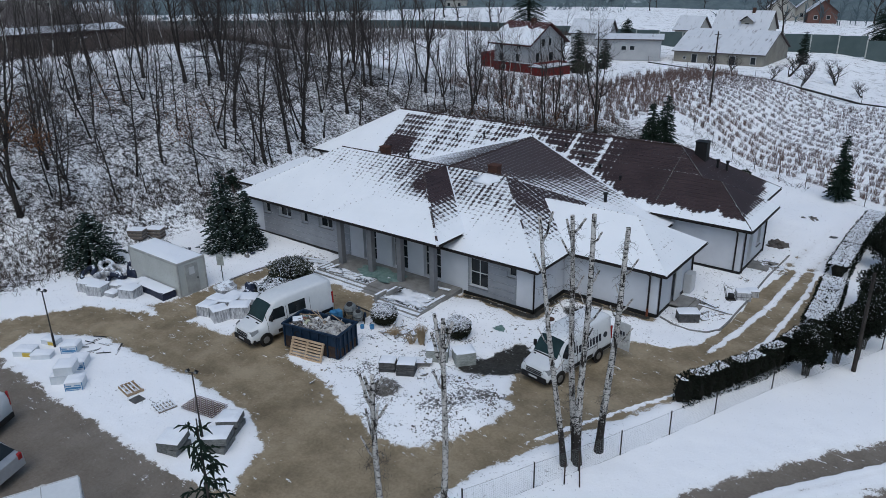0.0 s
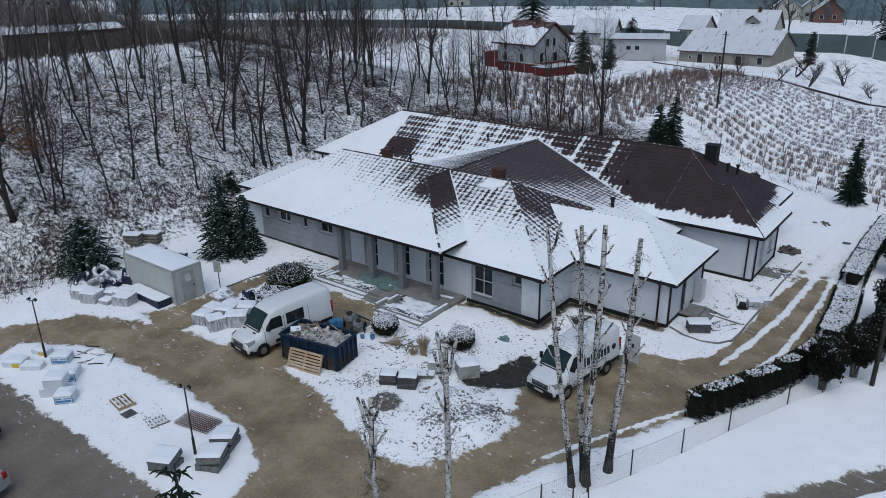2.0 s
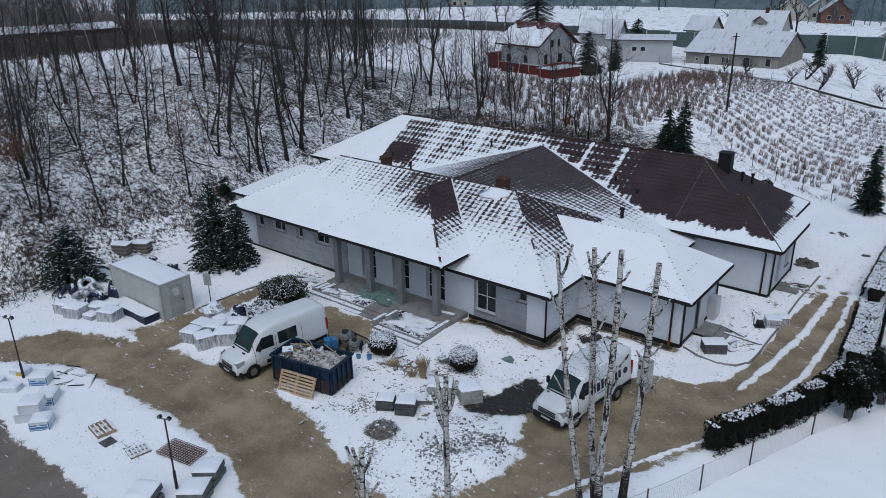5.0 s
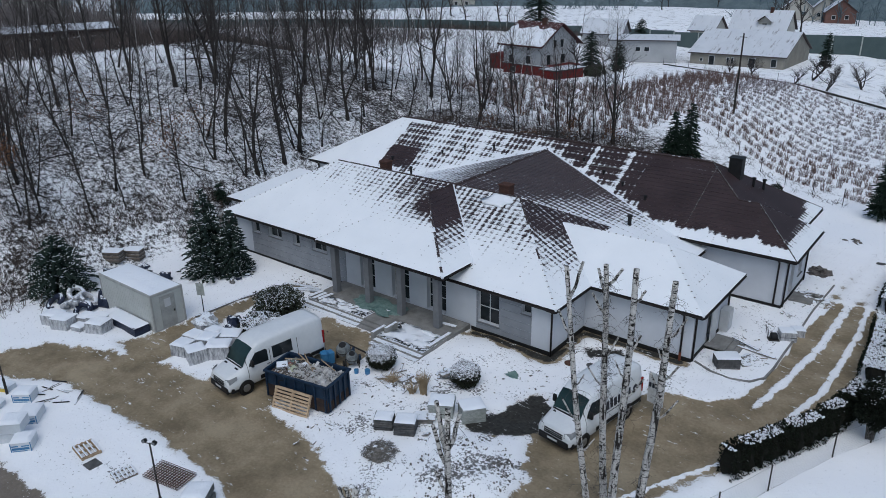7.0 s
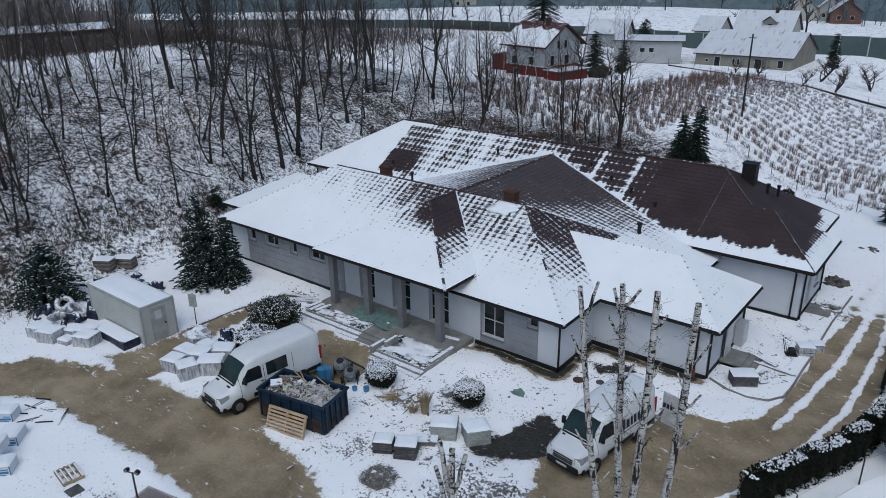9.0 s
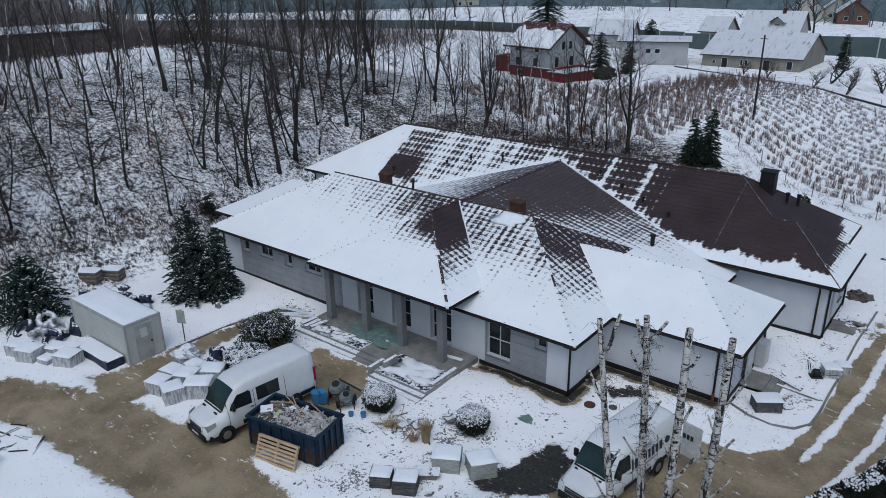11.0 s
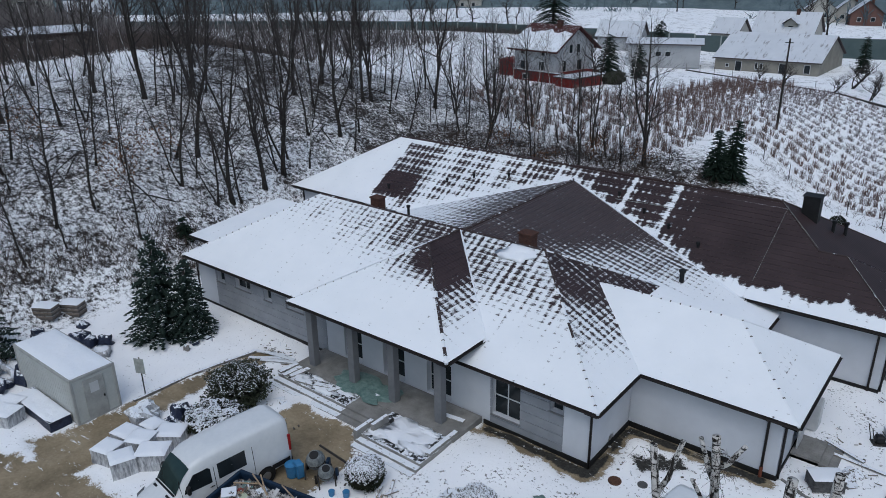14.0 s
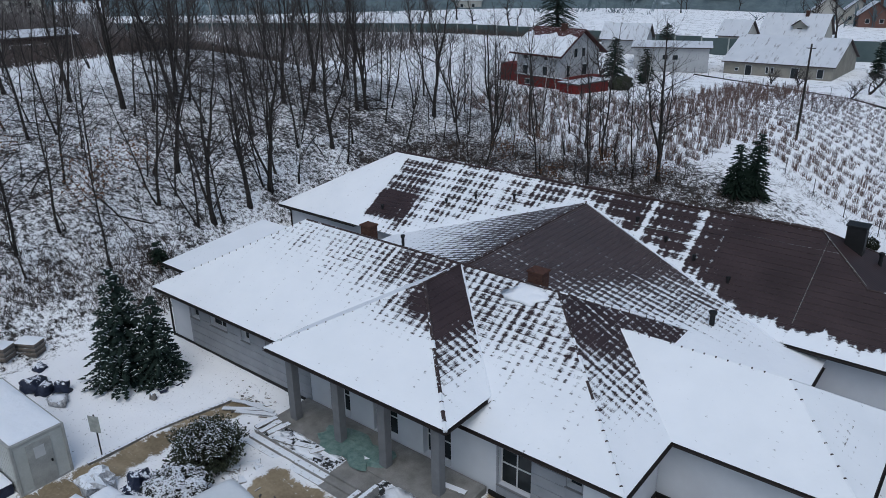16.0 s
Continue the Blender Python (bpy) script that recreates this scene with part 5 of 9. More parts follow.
    q.box((-half + 0.05, length - 0.06, 0.3), (half - 0.05, length + 0.07, 0.58), None, 0.03)
    part("rear_bumper", q, M_black, body)
    q = Geo()
    q.box((-0.26, -0.075, 0.46), (0.26, -0.062, 0.56))
    part("number_plate", q, M_pvc, body)
    for sx in (-0.45, 0.45):
        q = Geo()
        q.box((sx - 0.17, 0.70, 1.285), (sx + 0.17, 0.79, 1.315), Matrix.Translation((0, 0.745, 1.3)) @ Matrix.Rotation(radians(20), 4, "X") @ Matrix.Translation((0, -0.745, -1.3)), 0.006)
        part("bonnet_vent", q, M_black, body)
    for (y0, y1, z0, z1) in marks:
        pane("lettering_bar", M_navy, [(y0, z0), (y0, z1), (y1, z1), (y1, z0)], 1, 0.015)
    return t


M_screen = glass_material("windscreen_glass", (0.010, 0.020, 0.020))

van("van", "white high-roofed panel van with dark rear side window", (-31.6, 22.3, 0.03), -6.5, 5.75, 2.5, 0.97, (0.92, 4.5), True)
ducato_marks = [(2.25, 2.38, 1.2, 1.66), (2.46, 2.72, 1.2, 1.6), (2.8, 3.0, 1.2, 1.68), (3.08, 3.3, 1.2, 1.58), (3.38, 3.54, 1.2, 1.6), (3.62, 3.82, 1.2, 1.6), (3.9, 4.1, 1.2, 1.58), (4.18, 4.38, 1.2, 1.6), (2.5, 4.0, 1.06, 1.1)]
van2 = van("van", "white delivery van with dark sign bars, rear door open", (-16.3, 28.42, 0.03), -9.0, 5.4, 2.4, 0.96, (0.92, 4.2), False, ducato_marks, 0.95)
g = Geo()
g.tube([(0.93, 4.75, 1.42), (0.965, 4.75, 1.42)], 0.16, 20)
part("logo_disc", g, M_navy, van2)
g = Geo()
g.box((0.95, 5.42, 0.55), (1.82, 5.47, 2.15), Matrix.Rotation(radians(-3), 4, "Z"), 0.02)
rd = part("rear_door", g, M_van_dirty, van2, "open rear door")
for i in range(3):
    g = Geo()
    g.box((1.3 + 0.17 * i, 5.325 - 0.0, 1.4), (1.42 + 0.17 * i, 5.34, 1.62))
    part("lettering_bar", g, M_navy, rd)


def car_far():
    """Two parked vehicles at the edge of the asphalt."""
    t = thing("car", "silver estate car parked on the asphalt", "car", (-33.85, 7.1, 0.02), "", -65.0, True)
    g = Geo()
    prof = [(0, 0.35), (0, 0.72), (0.25, 0.86), (1.1, 0.98), (1.75, 1.45), (2.3, 1.52), (3.7, 1.5), (4.25, 1.2), (4.45, 0.95), (4.5, 0.4)]
    for x, inset in ((-0.86, 0), (-0.8, 1), (0.8, 1), (0.86, 0)):
        g.v += [(x * (0.86 if z > 1.05 else 1.0), y, z if inset else min(z, 1.0) - 0.02 if z > 1.0 else z) for y, z in prof]
    m = len(prof)
    for s in range(3):
        for j in range(m):
            j2 = (j + 1) % m
            g.f.append((s * m + j, s * m + j2, (s + 1) * m + j2, (s + 1) * m + j))
    g.f.append(tuple(range(m))[::-1])
    g.f.append(tuple(3 * m + j for j in range(m)))
    body = part("body", g, plain("silver_paint", (0.36, 0.37, 0.39), (0.46, 0.47, 0.49), 0.3, 0.3), t)
    for sgn in (-1, 1):
        q = Geo()
        q.quad((sgn * 0.78, 1.5, 1.02), (sgn * 0.72, 1.9, 1.4), (sgn * 0.72, 3.6, 1.4), (sgn * 0.78, 4.0, 1.02))
        q.v = [(x + sgn * 0.09, y, z) for x, y, z in q.v]
        part("side_window", q, M_glass, body)
        q = Geo()
        q.box((sgn * 0.7 - 0.1, 4.3, 0.75), (sgn * 0.7 + 0.12, 4.5, 1.05), None, 0.03)
        part("tail_light", q, M_red, body)
        for wy in (0.85, 3.6):
            q = Geo()
            q.tube([(sgn * 0.68, wy, 0.31), (sgn * 0.87, wy, 0.31)], 0.31, 18)
            part("wheel", q, M_tyre, t)
    q = Geo()
    q.quad((-0.62, 3.72, 1.48), (0.62, 3.72, 1.48), (0.7, 4.25, 1.16), (-0.7, 4.25, 1.16))
    q.v = [(x, y + 0.03, z + 0.03) for x, y, z in q.v]
    part("rear_window", q, M_glass, body)


car_far()
van("van", "white estate van parked on the asphalt", (-38.8, 7.55, 0.02), -60.0, 5.6, 1.85, 0.95, (0.95, 4.4), False)


def box_van(at, turn):
    """A delivery van with a separate load box behind its cab."""
    t = thing("box_van", "white box van parked on the asphalt, seen from the rear", "van", at, "", turn, True)
    g = Geo()
    g.box((-0.95, 1.75, 0.5), (0.95, 5.4, 2.2), None, 0.045)
    box = part("load_box", g, M_van, t, "white panelled load box")
    for x in (-0.95, 0.915):
        g = Geo()
        g.box((x, 1.8, 2.195), (x + 0.035, 5.38, 2.225), None, 0.008)
        part("roof_rail", g, M_pvc, box)
    for y in (2.9, 4.1):
        g = Geo()
        g.box((-0.9, y, 2.198), (0.9, y + 0.03, 2.208))
        part("roof_seam", g, M_paver, box)
    for x in (-0.93, 0.012):
        g = Geo()
        g.box((x, 5.395, 0.56), (x + 0.918, 5.42, 2.14), None, 0.01)
        part("rear_door", g, M_van_dirty, box)
    for x in (-0.93, 0.81):
        g = Geo()
        g.box((x, 5.38, 0.36), (x + 0.12, 5.43, 0.5), None, 0.01)
        part("tail_light", g, M_red, box)
    g = Geo()
    g.box((-0.45, 0.3, 0.32), (0.45, 5.3, 0.5), None, 0.02)
    part("chassis", g, M_black, t)
    g = Geo()
    ring = [(0.0, 0.4), (0.0, 0.9), (0.7, 1.08), (1.25, 1.85), (1.72, 1.9), (1.72, 0.4)]
    g.add([(-0.88, y, z) for y, z in ring] + [(0.88, y, z) for y, z in ring], [tuple(range(6)), tuple(range(11, 5, -1))] + [(i, 6 + i, 6 + (i + 1) % 6, (i + 1) % 6) for i in range(6)])
    cab = part("cab", g, M_van, t)
    g = Geo()
    g.quad((-0.78, 0.74, 1.15), (0.78, 0.74, 1.15), (0.74, 1.2, 1.79), (-0.74, 1.2, 1.79))
    g.v = [(x, y - 0.012, z + 0.01) for x, y, z in g.v]
    part("windscreen", g, M_screen, cab)
    for sgn in (-1, 1):
        for wy in (0.85, 4.3):
            g = Geo()
            g.tube([(sgn * 0.68, wy, 0.33), (sgn * 0.9, wy, 0.33)], 0.33, 18)
            part("wheel", g, M_tyre, t)


box_van((-26.29, 4.45, 0.02), -23.0)

# ---- skip full of rubble ----
M_rubble_mix = plain("mixed_rubble", (0.07, 0.066, 0.063), (0.40, 0.39, 0.38), 0.9, scale=7, fine=22, bump=0.05)
M_cream_board = plain("pale_green_board", (0.33, 0.36, 0.26), (0.43, 0.46, 0.34), 0.7)
M_red_board = plain("faded_red_plastic", (0.22, 0.05, 0.04), (0.30, 0.08, 0.06), 0.5)
SK = (-27.9, 24.8, 0.05)
skip = thing("skip", "dark blue steel skip heaped with plaster rubble", "skip", SK, "", 10.5, True)
L, D, H = 1.83, 0.94, 1.48
for n_, a, b in (("front_wall", (-L, -D, 0.12), (L, -D + 0.06, H)), ("rear_wall", (-L, D - 0.06, 0.12), (L, D, H)), ("end_wall", (-L, -D + 0.06, 0.12), (-L + 0.06, D - 0.06, H)), ("end_wall", (L - 0.06, -D + 0.06, 0.12), (L, D - 0.06, H)), ("floor_plate", (-L, -D, 0.08), (L, D, 0.16))):
    g = Geo()
    g.box(a, b, None, 0.01)
    part(n_, g, M_skip, skip)
for i in range(7):
    x = -L + 0.1 + i * (2 * L - 0.2) / 6
    for sy in (-1, 1):
        g = Geo()
        g.box((x - 0.04, sy * D - 0.05 + (0.0 if sy > 0 else -0.03), 0.12), (x + 0.04, sy * D + 0.05 + (0.03 if sy > 0 else 0.0), H - 0.06), None, 0.01)
        part("rib", g, M_skip, skip)
for a, b in (((-L + 0.02, -D - 0.012, 0.13), (L - 0.02, -D - 0.004, 0.8)), ((L + 0.004, -D + 0.02, 0.13), (L + 0.012, D - 0.02, 0.62))):
    g = Geo()
    g.box(a, b)
    part("rusty_panel", g, M_skip_rust, skip, "dark rusty lower sheet")
for i in range(5):
    y = -D + 0.15 + i * (2 * D - 0.3) / 4
    g = Geo()
    g.box((L - 0.0, y - 0.04, 0.12), (L + 0.08, y + 0.04, H - 0.06), None, 0.01)
    part("rib", g, M_skip, skip)
for a, b in (((-L - 0.06, -D - 0.08, H - 0.05), (L + 0.08, -D + 0.05, H + 0.05)), ((-L - 0.06, D - 0.05, H - 0.05), (L + 0.08, D + 0.08, H + 0.05)), ((-L - 0.08, -D + 0.05, H - 0.05), (-L + 0.05, D - 0.05, H + 0.05)), ((L - 0.05, -D + 0.05, H - 0.05), (L + 0.09, D - 0.05, H + 0.05))):
    g = Geo()
    g.box(a, b, None, 0.015)
    part("rim_rail", g, M_skip, skip)
for x in (-1.2, 1.2):
    g = Geo()
    g.box((x - 0.08, -D, 0.0), (x + 0.08, D, 0.09))
    part("skid", g, M_skip_rust, skip)
g = Geo()
nx, ny = 26, 16
for j in range(ny):
    for i in range(nx):
        x, y = -L + 0.07 + (2 * L - 0.14) * i / (nx - 1), -D + 0.07 + (2 * D - 0.14) * j / (ny - 1)
        g.v.append((x, y, 1.22 + 0.2 * math.cos(x / L * 1.4) * math.cos(y / D * 1.4) + 0.22 * noise.noise(Vector((x * 2.2, y * 2.2, 4)))))
for j in range(ny - 1):
    for i in range(nx - 1):
        k = j * nx + i
        g.f.append((k, k + 1, k + nx + 1, k + nx))
part("rubble_bed", g, M_rubble_mix, skip)
def heap_z(x, y):
    return 1.24 + 0.2 * math.cos(x / L * 1.4) * math.cos(y / D * 1.4) + 0.22 * noise.noise(Vector((x * 2.2, y * 2.2, 4)))


def shard(g, x, y, big):
    """A flat broken piece of board or plaster lying askew on the heap."""
    a, b, c = big * random.uniform(0.5, 1.2), big * random.uniform(0.15, 0.6), random.uniform(0.008, 0.022)
    m = Matrix.Translation((x, y, heap_z(x, y) + random.uniform(0.0, 0.07))) @ Euler((random.gauss(0, 0.45), random.gauss(0, 0.45), random.uniform(0, 6))).to_matrix().to_4x4()
    g.box((-a, -b, -c), (a, b, c), m)


random.seed(5)
for i in range(230):
    x, y = random.uniform(-L + 0.25, L - 0.22), random.uniform(-D + 0.2, D - 0.2)
    g = Geo()
    shard(g, x, y, random.choice([0.06, 0.08, 0.1, 0.14, 0.2]))
    pale_side = x > -0.35 + 0.5 * random.random()
    part("rubble_piece", g, M_rubble if pale_side or random.random() < 0.3 else random.choice([M_rubble_dark, M_rubble_dark, M_concrete, M_brick, M_wood, M_wrap]), skip)
for name_, mat_, dark in (("small_rubble", M_rubble, False), ("small_rubble", M_rubble_dark, True)):
    g = Geo()
    for i in range(900 if not dark else 500):
        x, y = (random.uniform(-0.6, L - 0.12) if not dark else random.uniform(-L + 0.12, 0.5)), random.uniform(-D + 0.12, D - 0.12)
        shard(g, x, y, random.uniform(0.015, 0.06))
    tagged(part(name_, g, mat_, skip, "fine broken plaster" if not dark else "fine dark rubble"), kind="stuff")
for (x, y, sx, sy, h, a, mat_) in ((-1.1, 0.55, 0.22, 0.16, 0.1, 20, M_green), (-0.75, -0.1, 0.26, 0.2, 0.07, -15, M_cream_board), (-1.35, -0.2, 0.28, 0.22, 0.12, 40, M_wrap), (-0.45, 0.5, 0.2, 0.14, 0.12, 70, M_wrap), (-1.15, 0.2, 0.16, 0.1, 0.06, 5, M_red_board)):
    g = Geo()
    g.box((-sx, -sy, -0.02), (sx, sy, h), Matrix.Translation((x, y, heap_z(x, y))) @ Matrix.Rotation(radians(a), 4, "Z") @ Matrix.Rotation(radians(14), 4, "X"), 0.02)
    part("waste_piece", g, mat_, skip)
for (x0, y0, x1, y1) in ((-1.2, 0.9, 0.3, 0.2), (-0.9, 1.0, 0.6, -0.2), (-1.5, 0.2, -0.7, 0.7), (0.2, 0.9, 1.3, 0.5)):
    g = Geo()
    g.tube([(x0, y0, 1.62), (x1, y1, 1.5)], 0.03, 5)
    part("batten", g, M_wood, skip)
g = Geo()
for i in range(9):
    a = math.pi * (0.1 + 1.2 * i / 8)
    g.v += [(-0.75 + 0.24 * math.cos(a), -D - 0.034, 1.05 + 0.14 * math.sin(a)), (-0.75 + 0.3 * math.cos(a), -D - 0.034, 1.05 + 0.19 * math.sin(a))]
for i in range(8):
    g.f.append((2 * i, 2 * i + 1, 2 * i + 3, 2 * i + 2))
part("painted_mark", g, M_black, skip)


def pallet(at, m, w=1.2, d=0.8, mat=M_wood, slats=7, name="pallet", label="wooden pallet", group="", snow=0.0):
    """A wooden pallet: slats across three bearers and bottom boards."""
    t = new(name)
    t.matrix_basis = Matrix.Translation(at) @ m
    ORIGIN[t.name] = (0, 0, 0)
    tagged(t, label, "pallet", group)
    for i in range(slats):
        y = d * i / (slats - 1) if slats > 1 else 0
        g = Geo()
        g.box((0, y - 0.052 * d, 0.12), (w, y + 0.052 * d, 0.145), None, 0.004)
        part("slat", g, mat, t)
        if snow:
            a = 0.04 + 0.5 * (1 - snow) * (i % 3)
            g = Geo()
            g.box((a, y - 0.045 * d, 0.145), (w - 0.03, y + 0.045 * d, 0.17), None, 0.01)
            part("snow_strip", g, M_snow, t)
    for x in (0.05, w / 2, w - 0.05):
        g = Geo()
        g.box((x - 0.05, -0.05, 0.022), (x + 0.05, d + 0.05, 0.12), None, 0.004)
        part("bearer", g, mat, t)
    for y in (0.0, d / 2, d):
        g = Geo()
        g.box((0, y - 0.05, 0.0), (w, y + 0.05, 0.022))
        part("bottom_board", g, mat, t)
    return t


M_wood_raw = plain("pale_pallet_wood", (0.36, 0.26, 0.17), (0.55, 0.42, 0.29), 0.8, scale=3.0, fine=26, bump=0.004)
lean = Matrix.Rotation(radians(10.5), 4, "Z") @ Matrix.Rotation(radians(66), 4, "X")
pallet((-28.62, 23.15, 0.06), lean, 2.1, 0.98, M_wood_raw, 7, label="long raw wooden pallet leaning on a skip")
pallet((-33.05, 15.62, 0.09), Matrix.Rotation(radians(-8), 4, "Z"), 1.2, 0.74, M_wood, 5, label="wooden pallet lying in the snow, its slats snowed over", group="pallets in the snow", snow=0.85)
pallet((-30.05, 15.72, 0.03), Matrix.Rotation(radians(-11), 4, "Z"), 0.75, 0.8, M_wood_grey, 6, label="weathered pallet half buried in snow", group="pallets in the snow", snow=0.9)


# ---- site cabin ----
cab = thing("site_cabin", "cream steel site cabin with a snow-covered roof", "cabin", (-42.75, 24.95, 0.0))
x0, x1, y0, y1, z1 = -45.6, -39.95, 23.9, 26.0, 2.42
for n_, a, b in (("front_panel", (x0 + 0.1, y0 + 0.03, 0.14), (x1 - 0.1, y0 + 0.07, z1 - 0.12)), ("rear_panel", (x0 + 0.1, y1 - 0.07, 0.14), (x1 - 0.1, y1 - 0.03, z1 - 0.12)), ("end_panel", (x0 + 0.03, y0 + 0.1, 0.14), (x0 + 0.07, y1 - 0.1, z1 - 0.12)), ("end_panel", (x1 - 0.07, y0 + 0.1, 0.14), (x1 - 0.03, y1 - 0.1, z1 - 0.12))):
    g = Geo()
    g.box(a, b)
    part(n_, g, M_cabin, cab)
for x in (x0, x1 - 0.12):
    for y in (y0, y1 - 0.12):
        g = Geo()
        g.box((x, y, 0.0), (x + 0.12, y + 0.12, z1), None, 0.015)
        part("corner_post", g, M_cabin_rail, cab)
for z in (0.02, z1 - 0.16):
    for a, b in (((x0 + 0.12, y0, z), (x1 - 0.12, y0 + 0.1, z + 0.14)), ((x0 + 0.12, y1 - 0.1, z), (x1 - 0.12, y1, z + 0.14)), ((x0, y0 + 0.12, z), (x0 + 0.1, y1 - 0.12, z + 0.14)), ((x1 - 0.1, y0 + 0.12, z), (x1, y1 - 0.12, z + 0.14))):
        g = Geo()
        g.box(a, b, None, 0.01)
        part("rail", g, M_cabin_rail, cab)
for i in range(26):
    x = x0 + 0.25 + i * 0.205
    g = Geo()
    g.box((x - 0.05, y0 + 0.02, 0.18), (x + 0.05, y0 + 0.032, z1 - 0.18), None, 0.005)
    part("panel_rib", g, M_cabin, cab)
g = Geo()
g.box((x1 - 0.03, 24.45, 0.16), (x1 + 0.012, 25.4, 2.15), None, 0.008)
d_ = part("door", g, M_cabin_rail, cab, "grey cabin door")
g = Geo()
g.box((x1 + 0.012, 24.72, 1.42), (x1 + 0.02, 25.12, 1.92))
part("notice", g, M_pvc, d_, "white notice")
g = Geo()
g.box((x1 + 0.012, 25.25, 1.0), (x1 + 0.06, 25.32, 1.12), None, 0.01)
part("handle", g, M_black, d_)


def snow_slab(a, b, thick, seed, over=0.0):
    """Snow lying on a flat top, rounded at its edge."""
    g = Geo()
    (ax, ay, z), (bx, by, _) = a, b
    n_ = 10
    for j in range(n_ + 1):
        for i in range(n_ + 1):
            u, v = i / n_, j / n_
            e = min(u, 1 - u, v, 1 - v)
            x, y = ax - over + (bx - ax + 2 * over) * u, ay - over + (by - ay + 2 * over) * v
            h = thick * min(1.0, (e * 7) ** 0.6) if e > 0 else 0.0
            g.v.append((x, y, z + h + 0.25 * thick * noise.noise(Vector((x * 1.5, y * 1.5, seed))) * (1 if e > 0 else 0)))
    for j in range(n_):
        for i in range(n_):
            k = j * (n_ + 1) + i
            g.f.append((k, k + 1, k + n_ + 2, k + n_ + 1))
    return g


part("snow_cover", snow_slab((x0, y0, z1), (x1, y1, z1), 0.09, 1, -0.07), M_snow, cab, "smooth snow", True)


# ---- stacks, bales and boxes ----
def bale(x, y, s, h, turn, mat, label, category, group, cap=0.07, ribs=0, z=0.0):
    """A wrapped or strapped stack with snow on top."""
    t = thing(category.replace(" ", "_"), label, category, (x, y, z), group, turn, True)
    w, d = s
    g = Geo()
    n_ = 6
    bm = bmesh.new()
    bmesh.ops.create_cube(bm, size=1.0)
    bmesh.ops.subdivide_edges(bm, edges=bm.edges[:], cuts=4, use_grid_fill=True)
    bm.verts.index_update()
    for q in bm.verts:
        p = Vector((q.co.x * w, q.co.y * d, (q.co.z + 0.5) * h))
        j = 0.045 * noise.noise_vector(p * 2.3 + Vector((x, y, 0)))
        g.v.append(tuple(p + (j if p.z > 0.05 else Vector((j.x, j.y, 0)))))
    g.f = [tuple(q.index for q in f.verts) for f in bm.faces]
    bm.free()
    part("wrapped_load", g, mat, t)
    for i in range(ribs):
        k = Geo()
        zz = h * (i + 1) / (ribs + 1)
        k.box((-w / 2 - 0.03, -d / 2 - 0.03, zz - 0.012), (w / 2 + 0.03, d / 2 + 0.03, zz + 0.012))
        part("strap", k, M_paver_dark, t)
    if cap:
        part("snow_cap", snow_slab((-w / 2, -d / 2, h), (w / 2, d / 2, h), cap, x, 0.02), M_snow, t, "", True)
    return t


# wrapped bales by the footpath
for (x, y, w, d, h, a) in ((-36.6, 23.55, 0.95, 0.95, 0.75, 15), (-35.35, 23.5, 0.95, 0.95, 0.85, -20), (-34.75, 24.55, 1.25, 1.0, 0.85, 40), (-36.0, 24.75, 1.0, 1.0, 0.8, 25), (-37.2, 24.7, 1.0, 0.9, 0.6, 10), (-35.6, 25.9, 1.2, 1.0, 0.65, 35), (-36.9, 25.8, 0.9, 0.8, 0.5, 5)):
    bale(x, y, (w, d), h, a, M_wrap, "pallet of goods in crumpled clear wrap under snow", "wrapped bale", "bales by the path", 0.09)
g = Geo()
g.blob((-38.0, 26.0, 0.4), (0.75, 0.65, 0.55), 0.3, 3, 12, 8)
single("plastic_sheet", g, M_wrap, "pale plastic sheet draped over building material under snow", "plastic sheet", (-38.0, 26.0, 0.0))
g = Geo()
g.blob((-36.55, 27.0, 0.35), (0.75, 0.6, 0.5), 0.4, 6, 12, 8)
single("refuse_bag", g, M_tarp, "bulging black plastic bag dusted with snow", "bag", (-36.55, 27.0, 0.0))
# bags left behind the cabin
for i, (x, y, r, m) in enumerate(((-47.6, 27.7, 0.66, M_tarp), (-46.75, 28.0, 0.5, M_tarp), (-46.1, 28.5, 0.52, M_tarp), (-45.35, 27.9, 0.46, M_wrap))):
    g = Geo()
    g.blob((x, y, 0.28), (r * (1.0 if i < 3 else 1.7), r * 0.9, 0.42 if i < 3 else 0.25), 0.32, 20 + i, 12, 8)
    single("refuse_bag", g, m, "black plastic bag with snow in its folds" if i < 3 else "pale plastic bag lying under snow", "bag", (x, y, 0.0), "bags behind the cabin", smooth=True)
# white blocks beside the cabin
for (x, y, w, d, h, a) in ((-46.0, 21.0, 1.15, 0.9, 0.75, 22), (-44.95, 21.1, 1.15, 1.0, 0.8, 22), (-43.6, 22.55, 1.1, 1.0, 0.7, 22), (-42.75, 22.05, 1.15, 1.0, 0.8, 22), (-44.4, 22.2, 0.9, 0.9, 0.6, 22)):
    bale(x, y, (w, d), h, a, M_wrap, "pale wrapped block stack with a snow cap", "block stack", "stacks beside the cabin", 0.09)
bale(-43.85, 21.45, (0.75, 0.65), 0.42, 15, M_wrap, "low wrapped stack under snow", "block stack", "stacks beside the cabin", 0.1)
t = bale(-42.2, 23.35, (3.7, 0.95), 0.62, 0, M_tarp, "long stack under navy tarpaulin with snow on top", "covered stack", "", 0.06)
